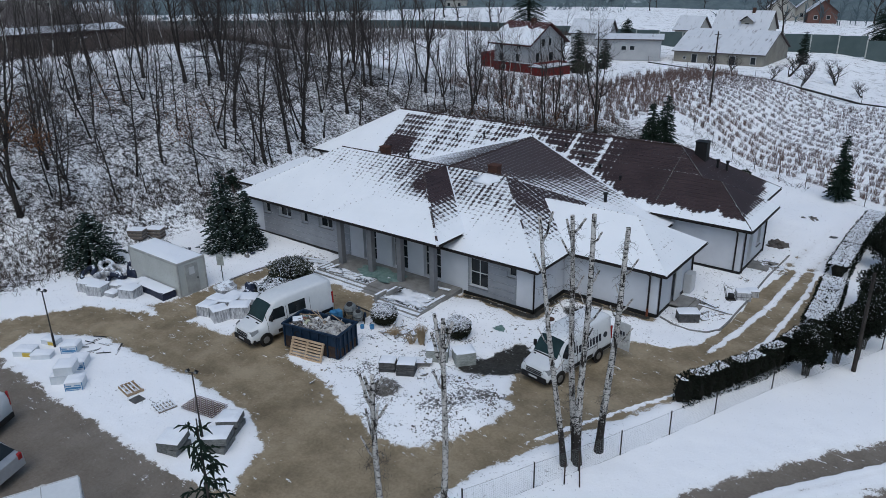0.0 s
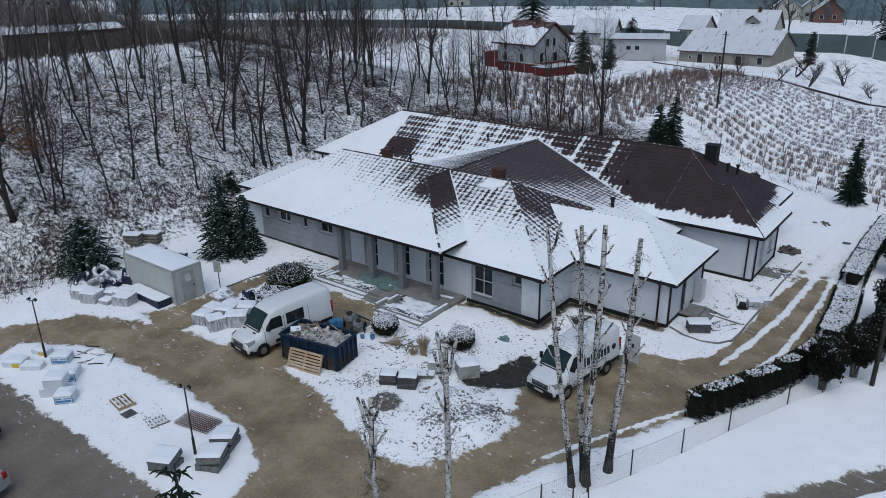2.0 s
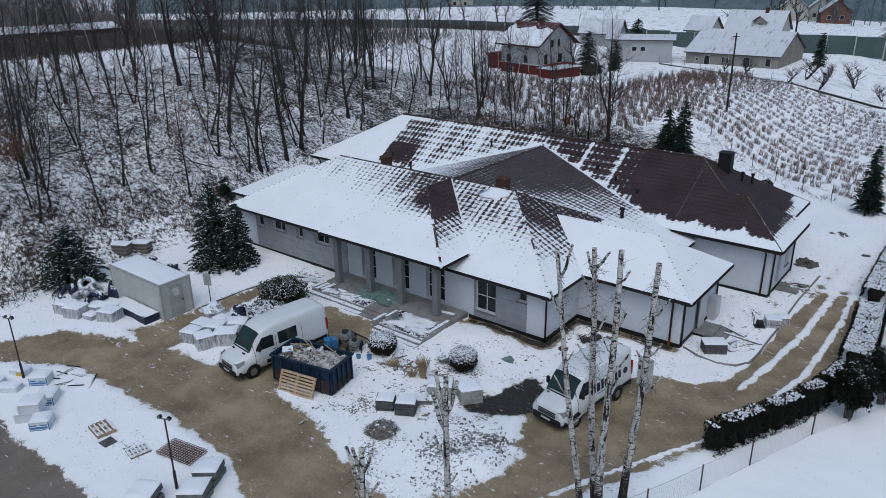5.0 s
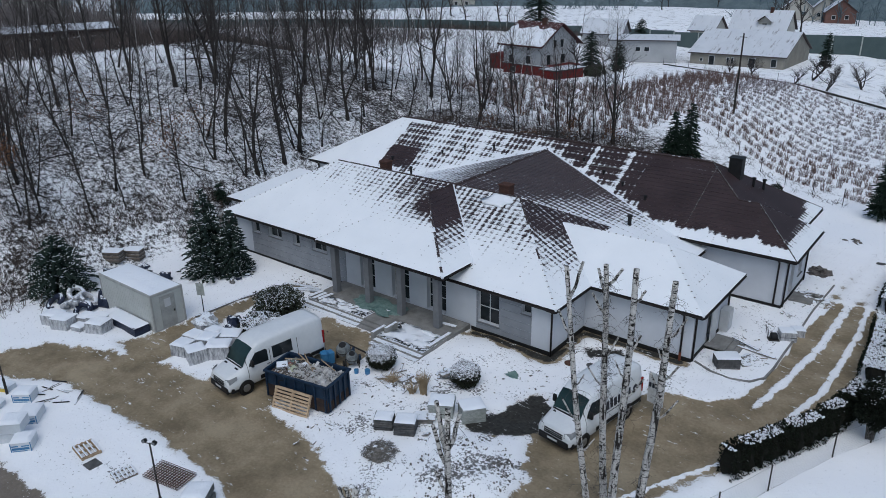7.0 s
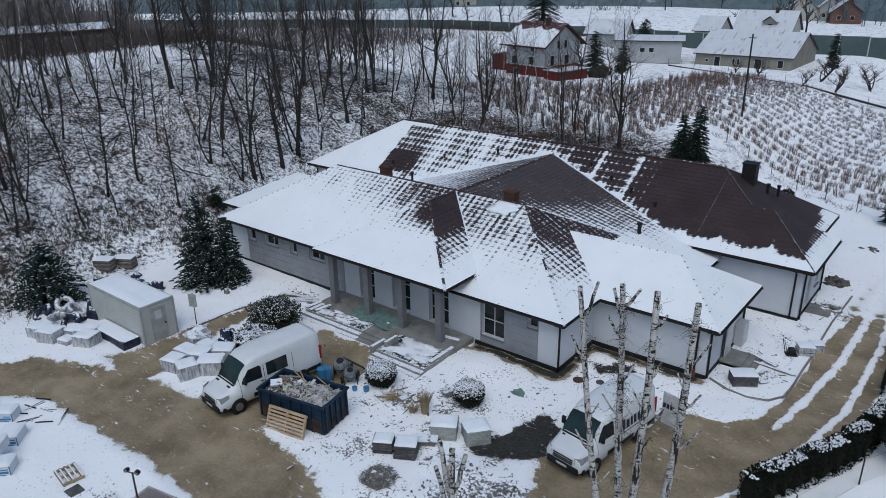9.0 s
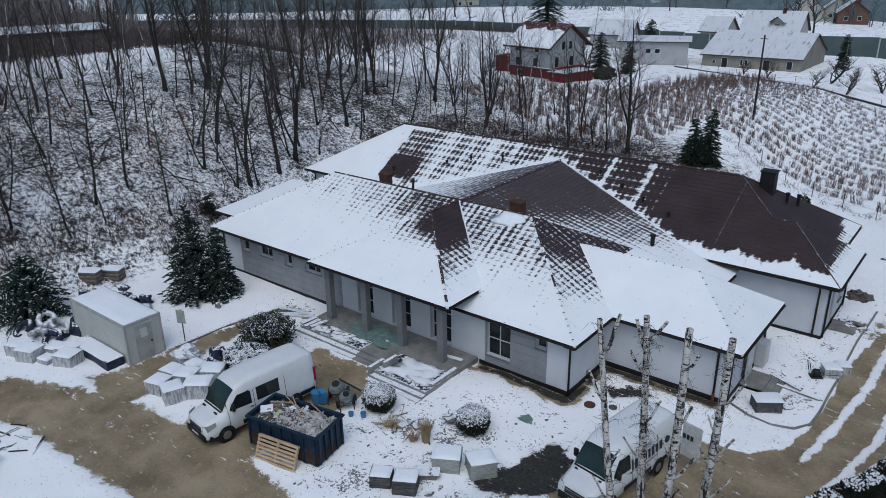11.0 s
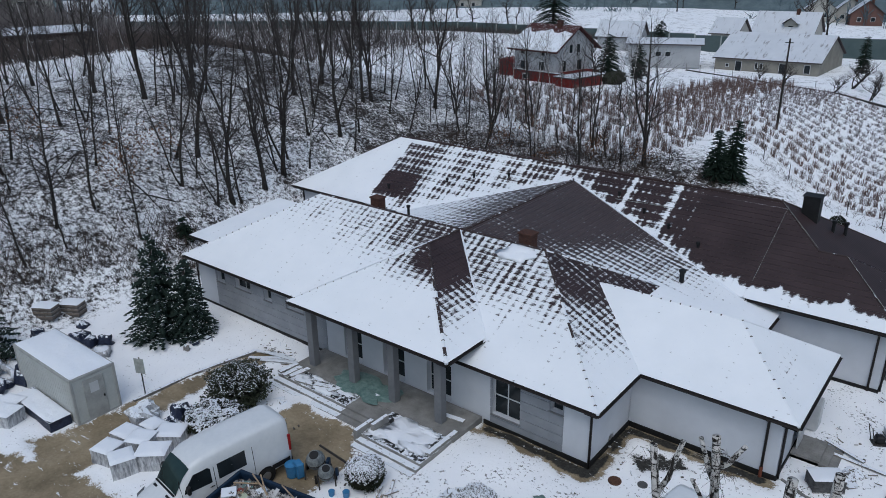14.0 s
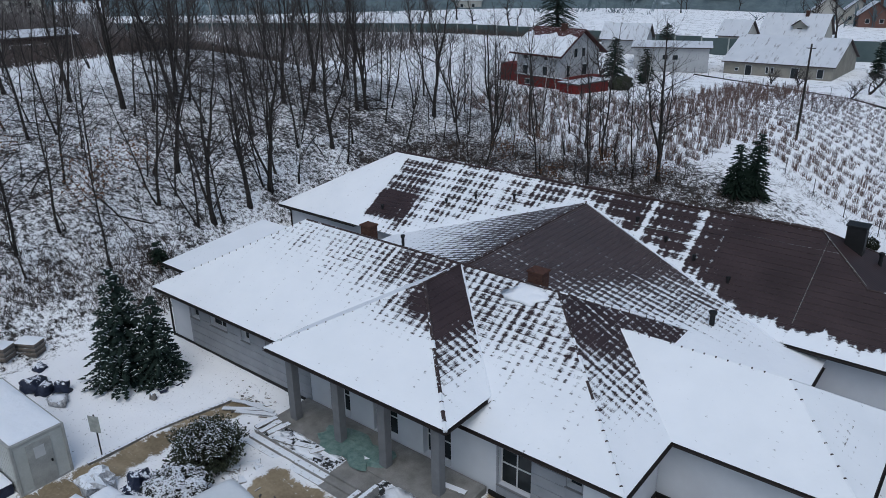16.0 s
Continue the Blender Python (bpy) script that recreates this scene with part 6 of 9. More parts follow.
# rolls of pipe behind the stacks
random.seed(8)
for i, (x, y) in enumerate(((-48.4, 22.2), (-47.5, 22.8), (-46.8, 22.4), (-46.3, 23.2), (-47.0, 23.6), (-48.0, 23.4), (-45.9, 22.7))):
    g = Geo()
    pts = []
    for k in range(19):
        a = 2 * math.pi * k / 18 * (0.85 + 0.1 * (i % 2))
        pts.append((x + 0.5 * math.cos(a), y + 0.42 * math.sin(a), 0.3 + 0.28 * math.sin(a + i) + 0.1 * (i % 3)))
    g.tube(pts, 0.17, 8)
    single("pipe_coil", g, M_wrap if i % 3 else M_tarp, "loose coil of thick wrapped insulation hose with snow", "hose coil", (x, y, 0.0), "hose coils", smooth=True)
g = Geo()
g.blob((-45.7, 24.2, 0.5), (0.6, 0.5, 0.6), 0.35, 2, 10, 8)
single("tarpaulin", g, M_tarp, "crumpled navy tarpaulin with snow", "tarpaulin", (-45.7, 24.2, 0.0))
M_board_dark = plain("dark_grey_blocks", (0.075, 0.066, 0.060), (0.15, 0.135, 0.125), 0.9, scale=4, fine=30)
# brick pallets at the wood's edge
for i, (x, y) in enumerate(((-50.3, 26.7), (-49.2, 28.8), (-42.1, 30.9))):
    g = Geo()
    g.blob((x, y, 0.22), (0.45, 0.38, 0.28) if i < 2 else (0.22, 0.18, 0.2), 0.4, i + 20, 10, 7)
    single("sack" if i < 2 else "stone_block", g, M_tarp if i < 2 else M_stone, "tied black plastic sack in the snow" if i < 2 else "grey stone block dusted with snow", "sack" if i < 2 else "block", (x, y, 0.0))
for (x, y) in ((-51.5, 27.9), (-51.2, 29.25)):
    t = thing("brick_stack", "stack of grey-brown blocks with snow on top", "brick stack", (x, y, rest(x, y) - 0.05), "brick stacks", 30, True)
    for r in range(6):
        for c in range(5):
            g = Geo()
            g.box((-0.6 + 0.242 * c, -0.4, 0.13 * r), (-0.6 + 0.242 * c + 0.235, 0.4, 0.13 * r + 0.124), None, 0.006)
            part("brick", g, M_wood_grey if r % 2 else M_board_dark, t)
    part("snow_cap", snow_slab((-0.62, -0.42, 0.78), (0.62, 0.42, 0.78), 0.09, x, 0.02), M_snow, t, "", True)


def board_box(x, y, s, h, turn, z=0.05, bars=True, yellow=False):
    """A pack of insulation boards in printed white film."""
    t = thing("insulation_pack", "pack of insulation boards in white film with blue print" if not yellow else "pack of insulation boards in white and yellow film", "insulation pack", (x, y, z), "insulation packs", turn, True)
    g = Geo()
    g.box((-s[0] / 2, -s[1] / 2, 0), (s[0] / 2, s[1] / 2, h), None, 0.03)
    p = part("pack", g, M_pack, t)
    if yellow:
        g = Geo()
        g.box((0.0, -s[1] / 2 - 0.006, 0.02), (0.4 * s[0], -s[1] / 2 + 0.004, h * 0.75))
        part("print_bar", g, M_yellow, p)
    if bars:
        for (u0, u1, z0, z1) in ((-0.42, 0.3, 0.12, 0.2), (-0.42, 0.42, 0.28, 0.5), (-0.42, -0.1, 0.6, 0.72), (0.05, 0.42, 0.6, 0.7)):
            g = Geo()
            g.box((u0 * s[0], -s[1] / 2 - 0.006, z0 * h), (u1 * s[0], -s[1] / 2 + 0.004, z1 * h))
            part("print_bar", g, M_blue, p)
        for u in (-0.49, 0.47):
            g = Geo()
            g.box((u * s[0], -s[1] / 2 - 0.008, 0.02), (u * s[0] + 0.04, -s[1] / 2 + 0.004, h - 0.02))
            part("print_bar", g, M_blue, p)
    part("snow_cap", snow_slab((-s[0] / 2, -s[1] / 2, h), (s[0] / 2, s[1] / 2, h), 0.1, x, 0.02), M_snow, t, "", True)


M_pack = plain("white_printed_film", (0.56, 0.6, 0.64), (0.66, 0.69, 0.72), 0.35, scale=4, bump=0.01)
for (x, y, w, d, h, a, z, b, ye) in ((-35.0, 14.42, 0.85, 0.9, 0.5, 48, 0.05, True, False), (-36.15, 14.3, 0.9, 0.9, 0.52, 45, 0.05, False, False), (-35.95, 14.5, 0.95, 0.95, 0.5, 45, 0.57, False, False), (-36.95, 15.6, 0.85, 1.1, 0.5, 46, 0.05, True, False), (-38.92, 16.2, 0.9, 0.8, 0.5, 40, 0.05, True, False), (-40.65, 14.5, 1.1, 0.8, 0.36, 35, 0.05, False, True), (-39.5, 14.85, 1.1, 0.6, 0.3, 38, 0.05, False, False), (-40.75, 15.95, 1.0, 0.6, 0.32, 20, 0.05, False, True)):
    board_box(x, y, (w, d), h, a, z, b, ye)


def slab_stack(x, y, w, d, layers, turn, mat=M_slab, label="leaning stack of grey paving slabs with snow on top", tilt=6.0):
    """Pavers stacked in two bundles, the upper one slipped."""
    t = thing("paving_stack", label, "paving stack", (x, y, 0.05), "paving stacks", turn, True)
    z = 0.0
    for b in range(2):
        m = Matrix.Translation((0.06 * b, -0.04 * b, z)) @ Matrix.Rotation(radians(-9 + 9 * b), 4, "Z") @ Matrix.Rotation(radians(tilt * b), 4, "X") @ Matrix.Rotation(radians(3.0 - 5.0 * b), 4, "Y")
        for l in range(layers):
            for c in range(4):
                g = Geo()
                g.box((-w / 2 + c * w / 4, -d / 2, 0.085 * l), (-w / 2 + (c + 1) * w / 4 - 0.008, d / 2, 0.085 * l + 0.078), m, 0.005)
                part("paver", g, mat, t)
        z += 0.085 * layers + 0.09
    g = snow_slab((-w / 2, -d / 2, 0.085 * layers), (w / 2, d / 2, 0.085 * layers), 0.09, x, 0.02)
    g.v = [tuple(m @ Vector(p)) for p in g.v]
    part("snow_cap", g, M_snow, t, "", True)


slab_stack(-26.35, 14.4, 1.07, 1.0, 4, 25, tilt=8.0)
slab_stack(-24.9, 15.7, 1.05, 1.1, 4, 36, tilt=-3.0)
slab_stack(-25.55, 16.82, 1.0, 1.1, 4, 36, tilt=-4.0)
bale(-21.75, 27.55, (1.15, 0.95), 0.8, 30, M_block_cube, "cube of pale kerb blocks on a pallet, snow on top", "block cube", "block cubes", 0.1, 0)
bale(-20.45, 28.15, (1.1, 0.95), 0.78, 52, M_block_cube, "cube of pale kerb blocks on a pallet, snow on top", "block cube", "block cubes", 0.1, 0)


def stone_pile(x, y, r, n_, h, seed, mat=M_stone, label="pile of broken stone slabs in the snow", flat=0.3, group=""):
    random.seed(seed)
    t = thing("stone_pile", label, "stone pile", (x, y, 0.03), group)
    for i in range(n_):
        a, q = random.uniform(0, 6.28), r * math.sqrt(random.random())
        s = random.uniform(0.1, 0.28)
        z = h * (1 - q / r) * random.random()
        m = Matrix.Translation((x + q * math.cos(a), y + q * math.sin(a), 0.05 + z)) @ Euler((random.uniform(-0.4, 0.4), random.uniform(-0.4, 0.4), random.uniform(0, 6))).to_matrix().to_4x4()
        g = Geo()
        g.box((-s, -s * random.uniform(0.5, 0.9), -s * flat), (s, s * random.uniform(0.5, 0.9), s * flat), m, 0.01)
        part("stone", g, mat, t)
    return t


for (x, y, w, d, h, a) in ((-23.2, 25.15, 0.85, 0.75, 0.62, 30), (-22.15, 25.45, 0.95, 0.85, 0.75, 30)):
    t = thing("stone_stack", "stack of rough grey stone slabs with snow", "stone stack", (x, y, 0.03), "stone stacks", a, True)
    for l in range(7):
        g = Geo()
        o = random.uniform(-0.05, 0.05)
        g.box((-w / 2 + o, -d / 2 - o, l * h / 7), (w / 2 + o, d / 2 - o, (l + 0.9) * h / 7), Matrix.Rotation(radians(random.uniform(-4, 4)), 4, "Z"), 0.012)
        part("stone", g, M_paver_dark, t)
    part("snow_cap", snow_slab((-w / 2, -d / 2, h), (w / 2, d / 2, h), 0.07, x, 0.0), M_snow, t, "", True)
g = Geo()
g.box((-0.5, -0.35, 0.3), (0.5, 0.35, 0.36), Matrix.Translation((-22.0, 26.6, 0)) @ Matrix.Rotation(radians(35), 4, "Z"), 0.01)
g.box((-0.4, -0.3, 0.0), (0.4, 0.3, 0.3), Matrix.Translation((-22.0, 26.6, 0)) @ Matrix.Rotation(radians(30), 4, "Z"), 0.02)
single("snowy_slab", g, M_stone, "flat slab on a block, covered with snow", "slab", (-22.0, 26.6, 0.0))
M_heap = plain("grey_dry_stalks", (0.09, 0.083, 0.077), (0.26, 0.245, 0.225), 0.9, scale=9, fine=40, snow=0.12)
stone_pile(-23.3, 30.3, 0.8, 26, 0.5, 3, label="heap of flat garden stones beside a round bush")
stone_pile(-21.0, 25.6, 0.6, 14, 0.2, 4)
random.seed(6)
g = Geo()
g.blob((-22.0, 23.5, 0.05), (0.7, 0.65, 0.42), 0.15, 6, 14, 8)
for i in range(420):
    a, q = random.uniform(0, 6.28), 0.75 * math.sqrt(random.random())
    x, y, z = -22.0 + q * math.cos(a), 23.5 + q * math.sin(a), 0.06 + 0.44 * math.sqrt(max(0.0, 1 - (q / 0.78) ** 2))
    b, LL = random.uniform(0, 6.28), random.uniform(0.08, 0.22)
    g.tube([(x, y, z), (x + LL * math.cos(b), y + LL * math.sin(b), z + random.uniform(-0.08, 0.06))], [0.018, 0.010], 3, cap=False)
single("dry_stalks", g, M_heap, "small rounded heap of grey dry stalks in the snow", "stalks", (-22.0, 23.5, 0.03), kind="stuff")
stone_pile(-33.9, 30.3, 0.9, 40, 0.3, 7, M_stone, "low heap of rubble dusted with snow")
stone_pile(-25.0, 28.6, 0.9, 22, 0.25, 9, M_stone, "scattered garden stones and wood beside dry grass")
stone_pile(-10.9, 51.2, 0.8, 44, 0.35, 11, M_stone, "debris and broken slabs by the rear door")
stone_pile(-11.6, 55.6, 0.7, 44, 0.45, 12, M_rubble_dark, "dark heap of site debris at the wall")
stone_pile(-12.0, 41.0, 0.6, 18, 0.15, 13, M_stone, "broken slabs under snow near the side steps")
stone_pile(-10.8, 62.6, 1.3, 30, 0.4, 15, M_rubble_dark, "ring of stones round a garden mound")
stone_pile(-42.6, 32.0, 0.7, 18, 0.5, 17, M_tarp, "dark plastic sacks beside the fir trees")

# ---- concrete mixers and buckets behind the skip ----
M_mixer = plain("cement_crusted_steel", (0.11, 0.125, 0.13), (0.30, 0.32, 0.32), 0.75, scale=6.0, fine=26, bump=0.006)
for (x, y, s, a) in ((-28.95, 28.25, 0.95, 212), (-28.15, 28.05, 0.8, 235)):
    t = thing("concrete_mixer", "grey concrete mixer drum on a frame", "concrete mixer", (x, y, 0.03), "mixers", a, True)
    g = Geo()
    g.tube([(0, -0.1 * s, 0.4 * s), (0, -0.08 * s, 0.5 * s), (0, -0.02 * s, 0.66 * s), (0, 0.06 * s, 0.88 * s), (0, 0.14 * s, 1.06 * s), (0, 0.18 * s, 1.14 * s)], [0.16 * s, 0.33 * s, 0.4 * s, 0.4 * s, 0.27 * s, 0.24 * s], 14)
    dr = part("drum", g, M_mixer, t, "cement-crusted grey drum", True)
    # the drum is closed; a black disc imitates the shade in its mouth
    g = Geo()
    g.tube([(0, 0.175 * s, 1.125 * s), (0, 0.187 * s, 1.15 * s)], 0.2 * s, 14)
    part("mouth", g, M_black, dr, "black disc standing for the shaded mouth opening")
    g = Geo()
    g.tube([(0, 0.01 * s, 0.74 * s), (0, 0.025 * s, 0.79 * s)], 0.415 * s, 18)
    part("gear_ring", g, M_post, dr)
    g = Geo()
    g.box((-0.62 * s, -0.15 * s, 0.5 * s), (-0.46 * s, 0.15 * s, 0.85 * s), None, 0.03)
    part("motor_box", g, M_skip, t)
    for sx in (-1, 1):
        g = Geo()
        g.tube([(sx * 0.4 * s, -0.35 * s, 0.0), (sx * 0.42 * s, 0, 0.72 * s), (sx * 0.4 * s, 0.4 * s, 0.0)], 0.03, 6)
        part("frame_leg", g, M_post, t)
        g = Geo()
        g.tube([(sx * 0.5 * s - 0.04, -0.3 * s, 0.16), (sx * 0.5 * s + 0.04, -0.3 * s, 0.16)], 0.16, 12)
        part("wheel", g, M_tyre, t)
for (x, y, s, m) in ((-29.7, 27.6, 0.55, M_blue), (-27.0, 28.0, 0.28, M_blue), (-27.5, 27.7, 0.25, M_blue)):
    g = Geo()
    g.tube([(x, y, 0.03), (x, y, 0.03 + s), (x, y, 0.05 + s)], [s * 0.42, s * 0.5, s * 0.52], 12)
    single("bucket", g, m, "blue plastic bucket on the snow", "bucket", (x, y, 0.03), "buckets")
g = Geo()
g.box((-0.22, -0.16, 0.0), (0.22, 0.16, 0.68), Matrix.Translation((-29.45, 27.75, 0.03)) @ Matrix.Rotation(radians(-15), 4, "Z"), 0.04)
single("plastic_tub", g, M_blue, "bright blue plastic tub standing on end", "tub", (-29.55, 27.75, 0.03))
g = Geo()
g.tube([(-30.0, 29.4, 0.3), (-27.6, 29.2, 0.32)], 0.05, 6)
single("long_pipe", g, M_post, "dark pipe lying across the mud", "pipe", (-28.8, 29.3, 0.2))

# ---- lamp posts ----
for (x, y, h, a) in ((-40.1, 15.8, 3.5, 20), (-26.1, 15.66, 3.4, 20)):
    t = thing("lamp_post", "black garden lamp post with two floodlights", "lamp post", (x, y, 0.05), "lamp posts", a, True)
    g = Geo()
    g.tube([(0, 0, 0), (0, 0, 0.9), (0, 0, 0.95), (0, 0, h)], [0.065, 0.06, 0.036, 0.032], 10)
    part("pole", g, M_post, t, "", True)
    g = Geo()
    g.tube([(-0.24, 0, h - 0.02), (0.24, 0, h - 0.02)], 0.02, 6)
    part("cross_arm", g, M_post, t)
    for sx in (-1, 1):
        g = Geo()
        g.box((-0.085, -0.07, -0.06), (0.085, 0.08, 0.07), Matrix.Translation((sx * 0.22, 0, h + 0.05)) @ Matrix.Rotation(radians(25 * sx), 4, "Y"), 0.02)
        f = part("floodlight", g, M_black, t)
        g = Geo()
        g.box((-0.07, -0.08, -0.05), (0.07, -0.073, 0.06), Matrix.Translation((sx * 0.22, 0, h + 0.06)) @ Matrix.Rotation(radians(25 * sx), 4, "Y"))
        part("lens", g, M_lamp, f)

# ---- in the flower bed: manhole, rusty mesh ----
g = Geo()
g.box((-31.6, 15.28, 0.08), (-31.0, 15.86, 0.13), Matrix.Identity(4), 0.01)
single("manhole", g, M_paver_dark, "square dark manhole lid cleared of snow", "manhole", (-31.4, 15.6, 0.08))
t = thing("reinforcing_mesh", "stack of rusty reinforcing mesh on the snow", "steel mesh", (-27.95, 17.12, 0.08), "", 11, True)
for i in range(15):
    for l in range(2):
        g = Geo()
        g.tube([(-0.95 + i * 0.135, -0.55, 0.05 + 0.1 * l), (-0.95 + i * 0.135, 0.55, 0.05 + 0.1 * l)], 0.014, 4)
        part("bar", g, M_rust, t)
for i in range(9):
    for l in range(2):
        g = Geo()
        g.tube([(-1.0, -0.52 + i * 0.13, 0.07 + 0.1 * l), (1.0, -0.52 + i * 0.13, 0.07 + 0.1 * l)], 0.014, 4)
        part("bar", g, M_rust, t)
for (x, y) in ((-19.17, 35.15), (-18.2, 35.6), (-8.6, 59.8)):
    g = Geo()
    g.tube([(x, y, 0.06), (x, y, 0.13)], 0.27 if x < -18.5 else (0.38 if x > -10 else 0.2), 18)
    single("manhole_cover", g, M_rust if x < -18.5 else M_paver_dark, "round rusty manhole cover in the snow", "manhole", (x, y, 0.05), "round manholes")

# ---- path edging, sign, green rag ----
edge = thing("kerb", "row of small dark kerb blocks along the footpath", "kerb", (-39.5, 29, 0))
for i in range(34):
    u = i / 33
    x, y = -39.85 + 0.75 * u * u + 0.04 * math.sin(u * 9), 26.6 + 6.4 * u
    g = Geo()
    g.box((-0.08, -0.1, 0.0), (0.08, 0.1, 0.17), Matrix.Translation((x, y, 0)) @ Matrix.Rotation(radians(-7), 4, "Z"), 0.01)
    part("kerb_block", g, M_stone, edge)
t = thing("sign_post", "small grey sign on a thin post, seen from behind", "sign", (-40.0, 27.2, 0.0))
g = Geo()
g.tube([(-40.0, 27.2, 0), (-40.0, 27.2, 2.1)], 0.03, 8)
part("post", g, M_post, t)
g = Geo()
g.box((-0.26, -0.012, 1.25), (0.26, 0.012, 2.05), Matrix.Translation((-40.0, 27.16, 0)) @ Matrix.Rotation(radians(24), 4, "Z"), 0.006)
part("plate", g, M_paver, t)
g = Geo()
g.blob((-20.9, 32.3, 0.15), (0.35, 0.22, 0.14), 0.5, 12, 12, 6)
single("rag", g, M_green, "crumpled green netting lying in the snow", "netting", (-20.9, 32.3, 0.08))
for i, (x, y, a) in enumerate(((-38.4, 33.4, 20), (-38.0, 33.0, 35), (-37.6, 33.5, 10), (-37.2, 33.1, 28))):
    g = Geo()
    g.box((-1.0, -0.12, 0), (1.0, 0.12, 0.05), Matrix.Translation((x, y, 0.08 + 0.02 * i)) @ Matrix.Rotation(radians(a), 4, "Z"), 0.006)
    single("plank", g, M_wrap, "pale plank wrapped in film by the wall", "plank", (x, y, 0.08), "planks by the wall")

# ---- east side: steps, kerbs, meter box, brick pallet, plate compactor ----
t = thing("side_steps", "grey concrete steps to the side door", "steps", (-13.2, 41.8, 0))
for i in range(3):
    g = Geo()
    g.box((-14.15, 41.0, 0.0), (-12.4 + 0.0 - 0.32 * i, 42.6, 0.12 + 0.1 * i), None, 0.015)
    part("step", g, M_concrete, t)
t = thing("meter_box", "white electrical cabinet beside the side door", "cabinet", (-13.75, 43.7, 0.0))
g = Geo()
g.box((-14.18, 43.35, 0.15), (-13.7, 44.15, 1.45), None, 0.02)
part("body", g, M_pvc, t)
g = Geo()
g.box((-13.7, 43.42, 0.22), (-13.67, 44.08, 1.38), None, 0.006)
part("door", g, M_pvc, t)
t = thing("brick_stack", "pallet of grey bricks under snow near the side steps", "brick stack", (-12.55, 39.8, 0.03), "", 35, True)
for r in range(4):
    for c in range(5):
        g = Geo()
        g.box((-0.6 + 0.24 * c, -0.4, 0.14 * r + 0.1), (-0.6 + 0.24 * c + 0.232, 0.4, 0.14 * r + 0.234), None, 0.006)
        part("brick", g, M_paver_dark, t)
for y in (-0.35, 0.0, 0.35):
    g = Geo()
    g.box((-0.6, y - 0.05, 0.0), (0.6, y + 0.05, 0.1))
    part("pallet_board", g, M_wood_grey, t)
part("snow_cap", snow_slab((-0.62, -0.42, 0.66), (0.62, 0.42, 0.66), 0.08, 3, 0.02), M_snow, t, "", True)
t = thing("plate_compactor", "small dark plate compactor standing in the snow", "compactor", (-11.4, 44.2, 0.05), "", 30, True)
g = Geo()
g.box((-0.3, -0.25, 0.0), (0.3, 0.25, 0.08), None, 0.02)
part("base_plate", g, M_post, t)
g = Geo()
g.box((-0.18, -0.16, 0.1), (0.18, 0.16, 0.42), None, 0.05)
part("engine", g, M_black, t)
g = Geo()
g.tube([(-0.25, -0.2, 0.08), (-0.45, -0.2, 0.85), (-0.45, 0.2, 0.85), (-0.25, 0.2, 0.08)], 0.02, 6)
part("handlebar", g, M_post, t)
bale(-10.85, 44.75, (0.8, 0.7), 0.6, 30, M_wrap, "white wrapped stack with snow beside the compactor", "wrapped stack", "", 0.08, 1)
bale(-10.5, 45.6, (0.7, 0.6), 0.45, 30, M_wrap, "low white wrapped stack under snow", "wrapped stack", "", 0.08)
for (x0_, y0_, x1_, y1_, z_) in ((-12.9, 42.2, -10.7, 42.0, 0.12), (-13.2, 42.9, -11.6, 42.2, 0.2)):
    g = Geo()
    a = math.atan2(y1_ - y0_, x1_ - x0_)
    LL = math.hypot(x1_ - x0_, y1_ - y0_)
    g.box((0, -0.09, 0), (LL, 0.09, 0.05), Matrix.Translation((x0_, y0_, z_)) @ Matrix.Rotation(a, 4, "Z"), 0.006)
    single("plank", g, M_wood_grey, "weathered plank lying beside the steps", "plank", (x0_, y0_, z_), "loose planks")
kerb2 = thing("kerb", "dark kerb edging curving round the side path", "kerb", (-12, 39, 0))
pts = [(-14.0, 39.25), (-13.0, 38.75), (-12.0, 38.6), (-11.1, 38.9), (-10.6, 39.7), (-10.5, 41.0), (-10.5, 43.0), (-10.45, 45.0), (-10.5, 47.0), (-10.5, 49.5), (-10.4, 51.5), (-10.3, 54.0)]
for a, b in zip(pts, pts[1:]):
    LL = math.hypot(b[0] - a[0], b[1] - a[1])
    n_ = max(1, round(LL / 0.5))
    for i in range(n_):
        x, y = a[0] + (b[0] - a[0]) * i / n_, a[1] + (b[1] - a[1]) * i / n_
        g = Geo()
        g.box((0, -0.05, 0.0), (LL / n_ - 0.015, 0.05, 0.15), Matrix.Translation((x, y, 0)) @ Matrix.Rotation(math.atan2(b[1] - a[1], b[0] - a[0]), 4, "Z"), 0.01)
        part("kerb_block", g, M_concrete, kerb2)
g = Geo()
g.box((-12.1, 50.0, 0.0), (-10.8, 51.3, 0.22), None, 0.02)
single("door_step", g, M_concrete, "concrete landing at the rear glazed door", "step", (-11.4, 50.6, 0.0))

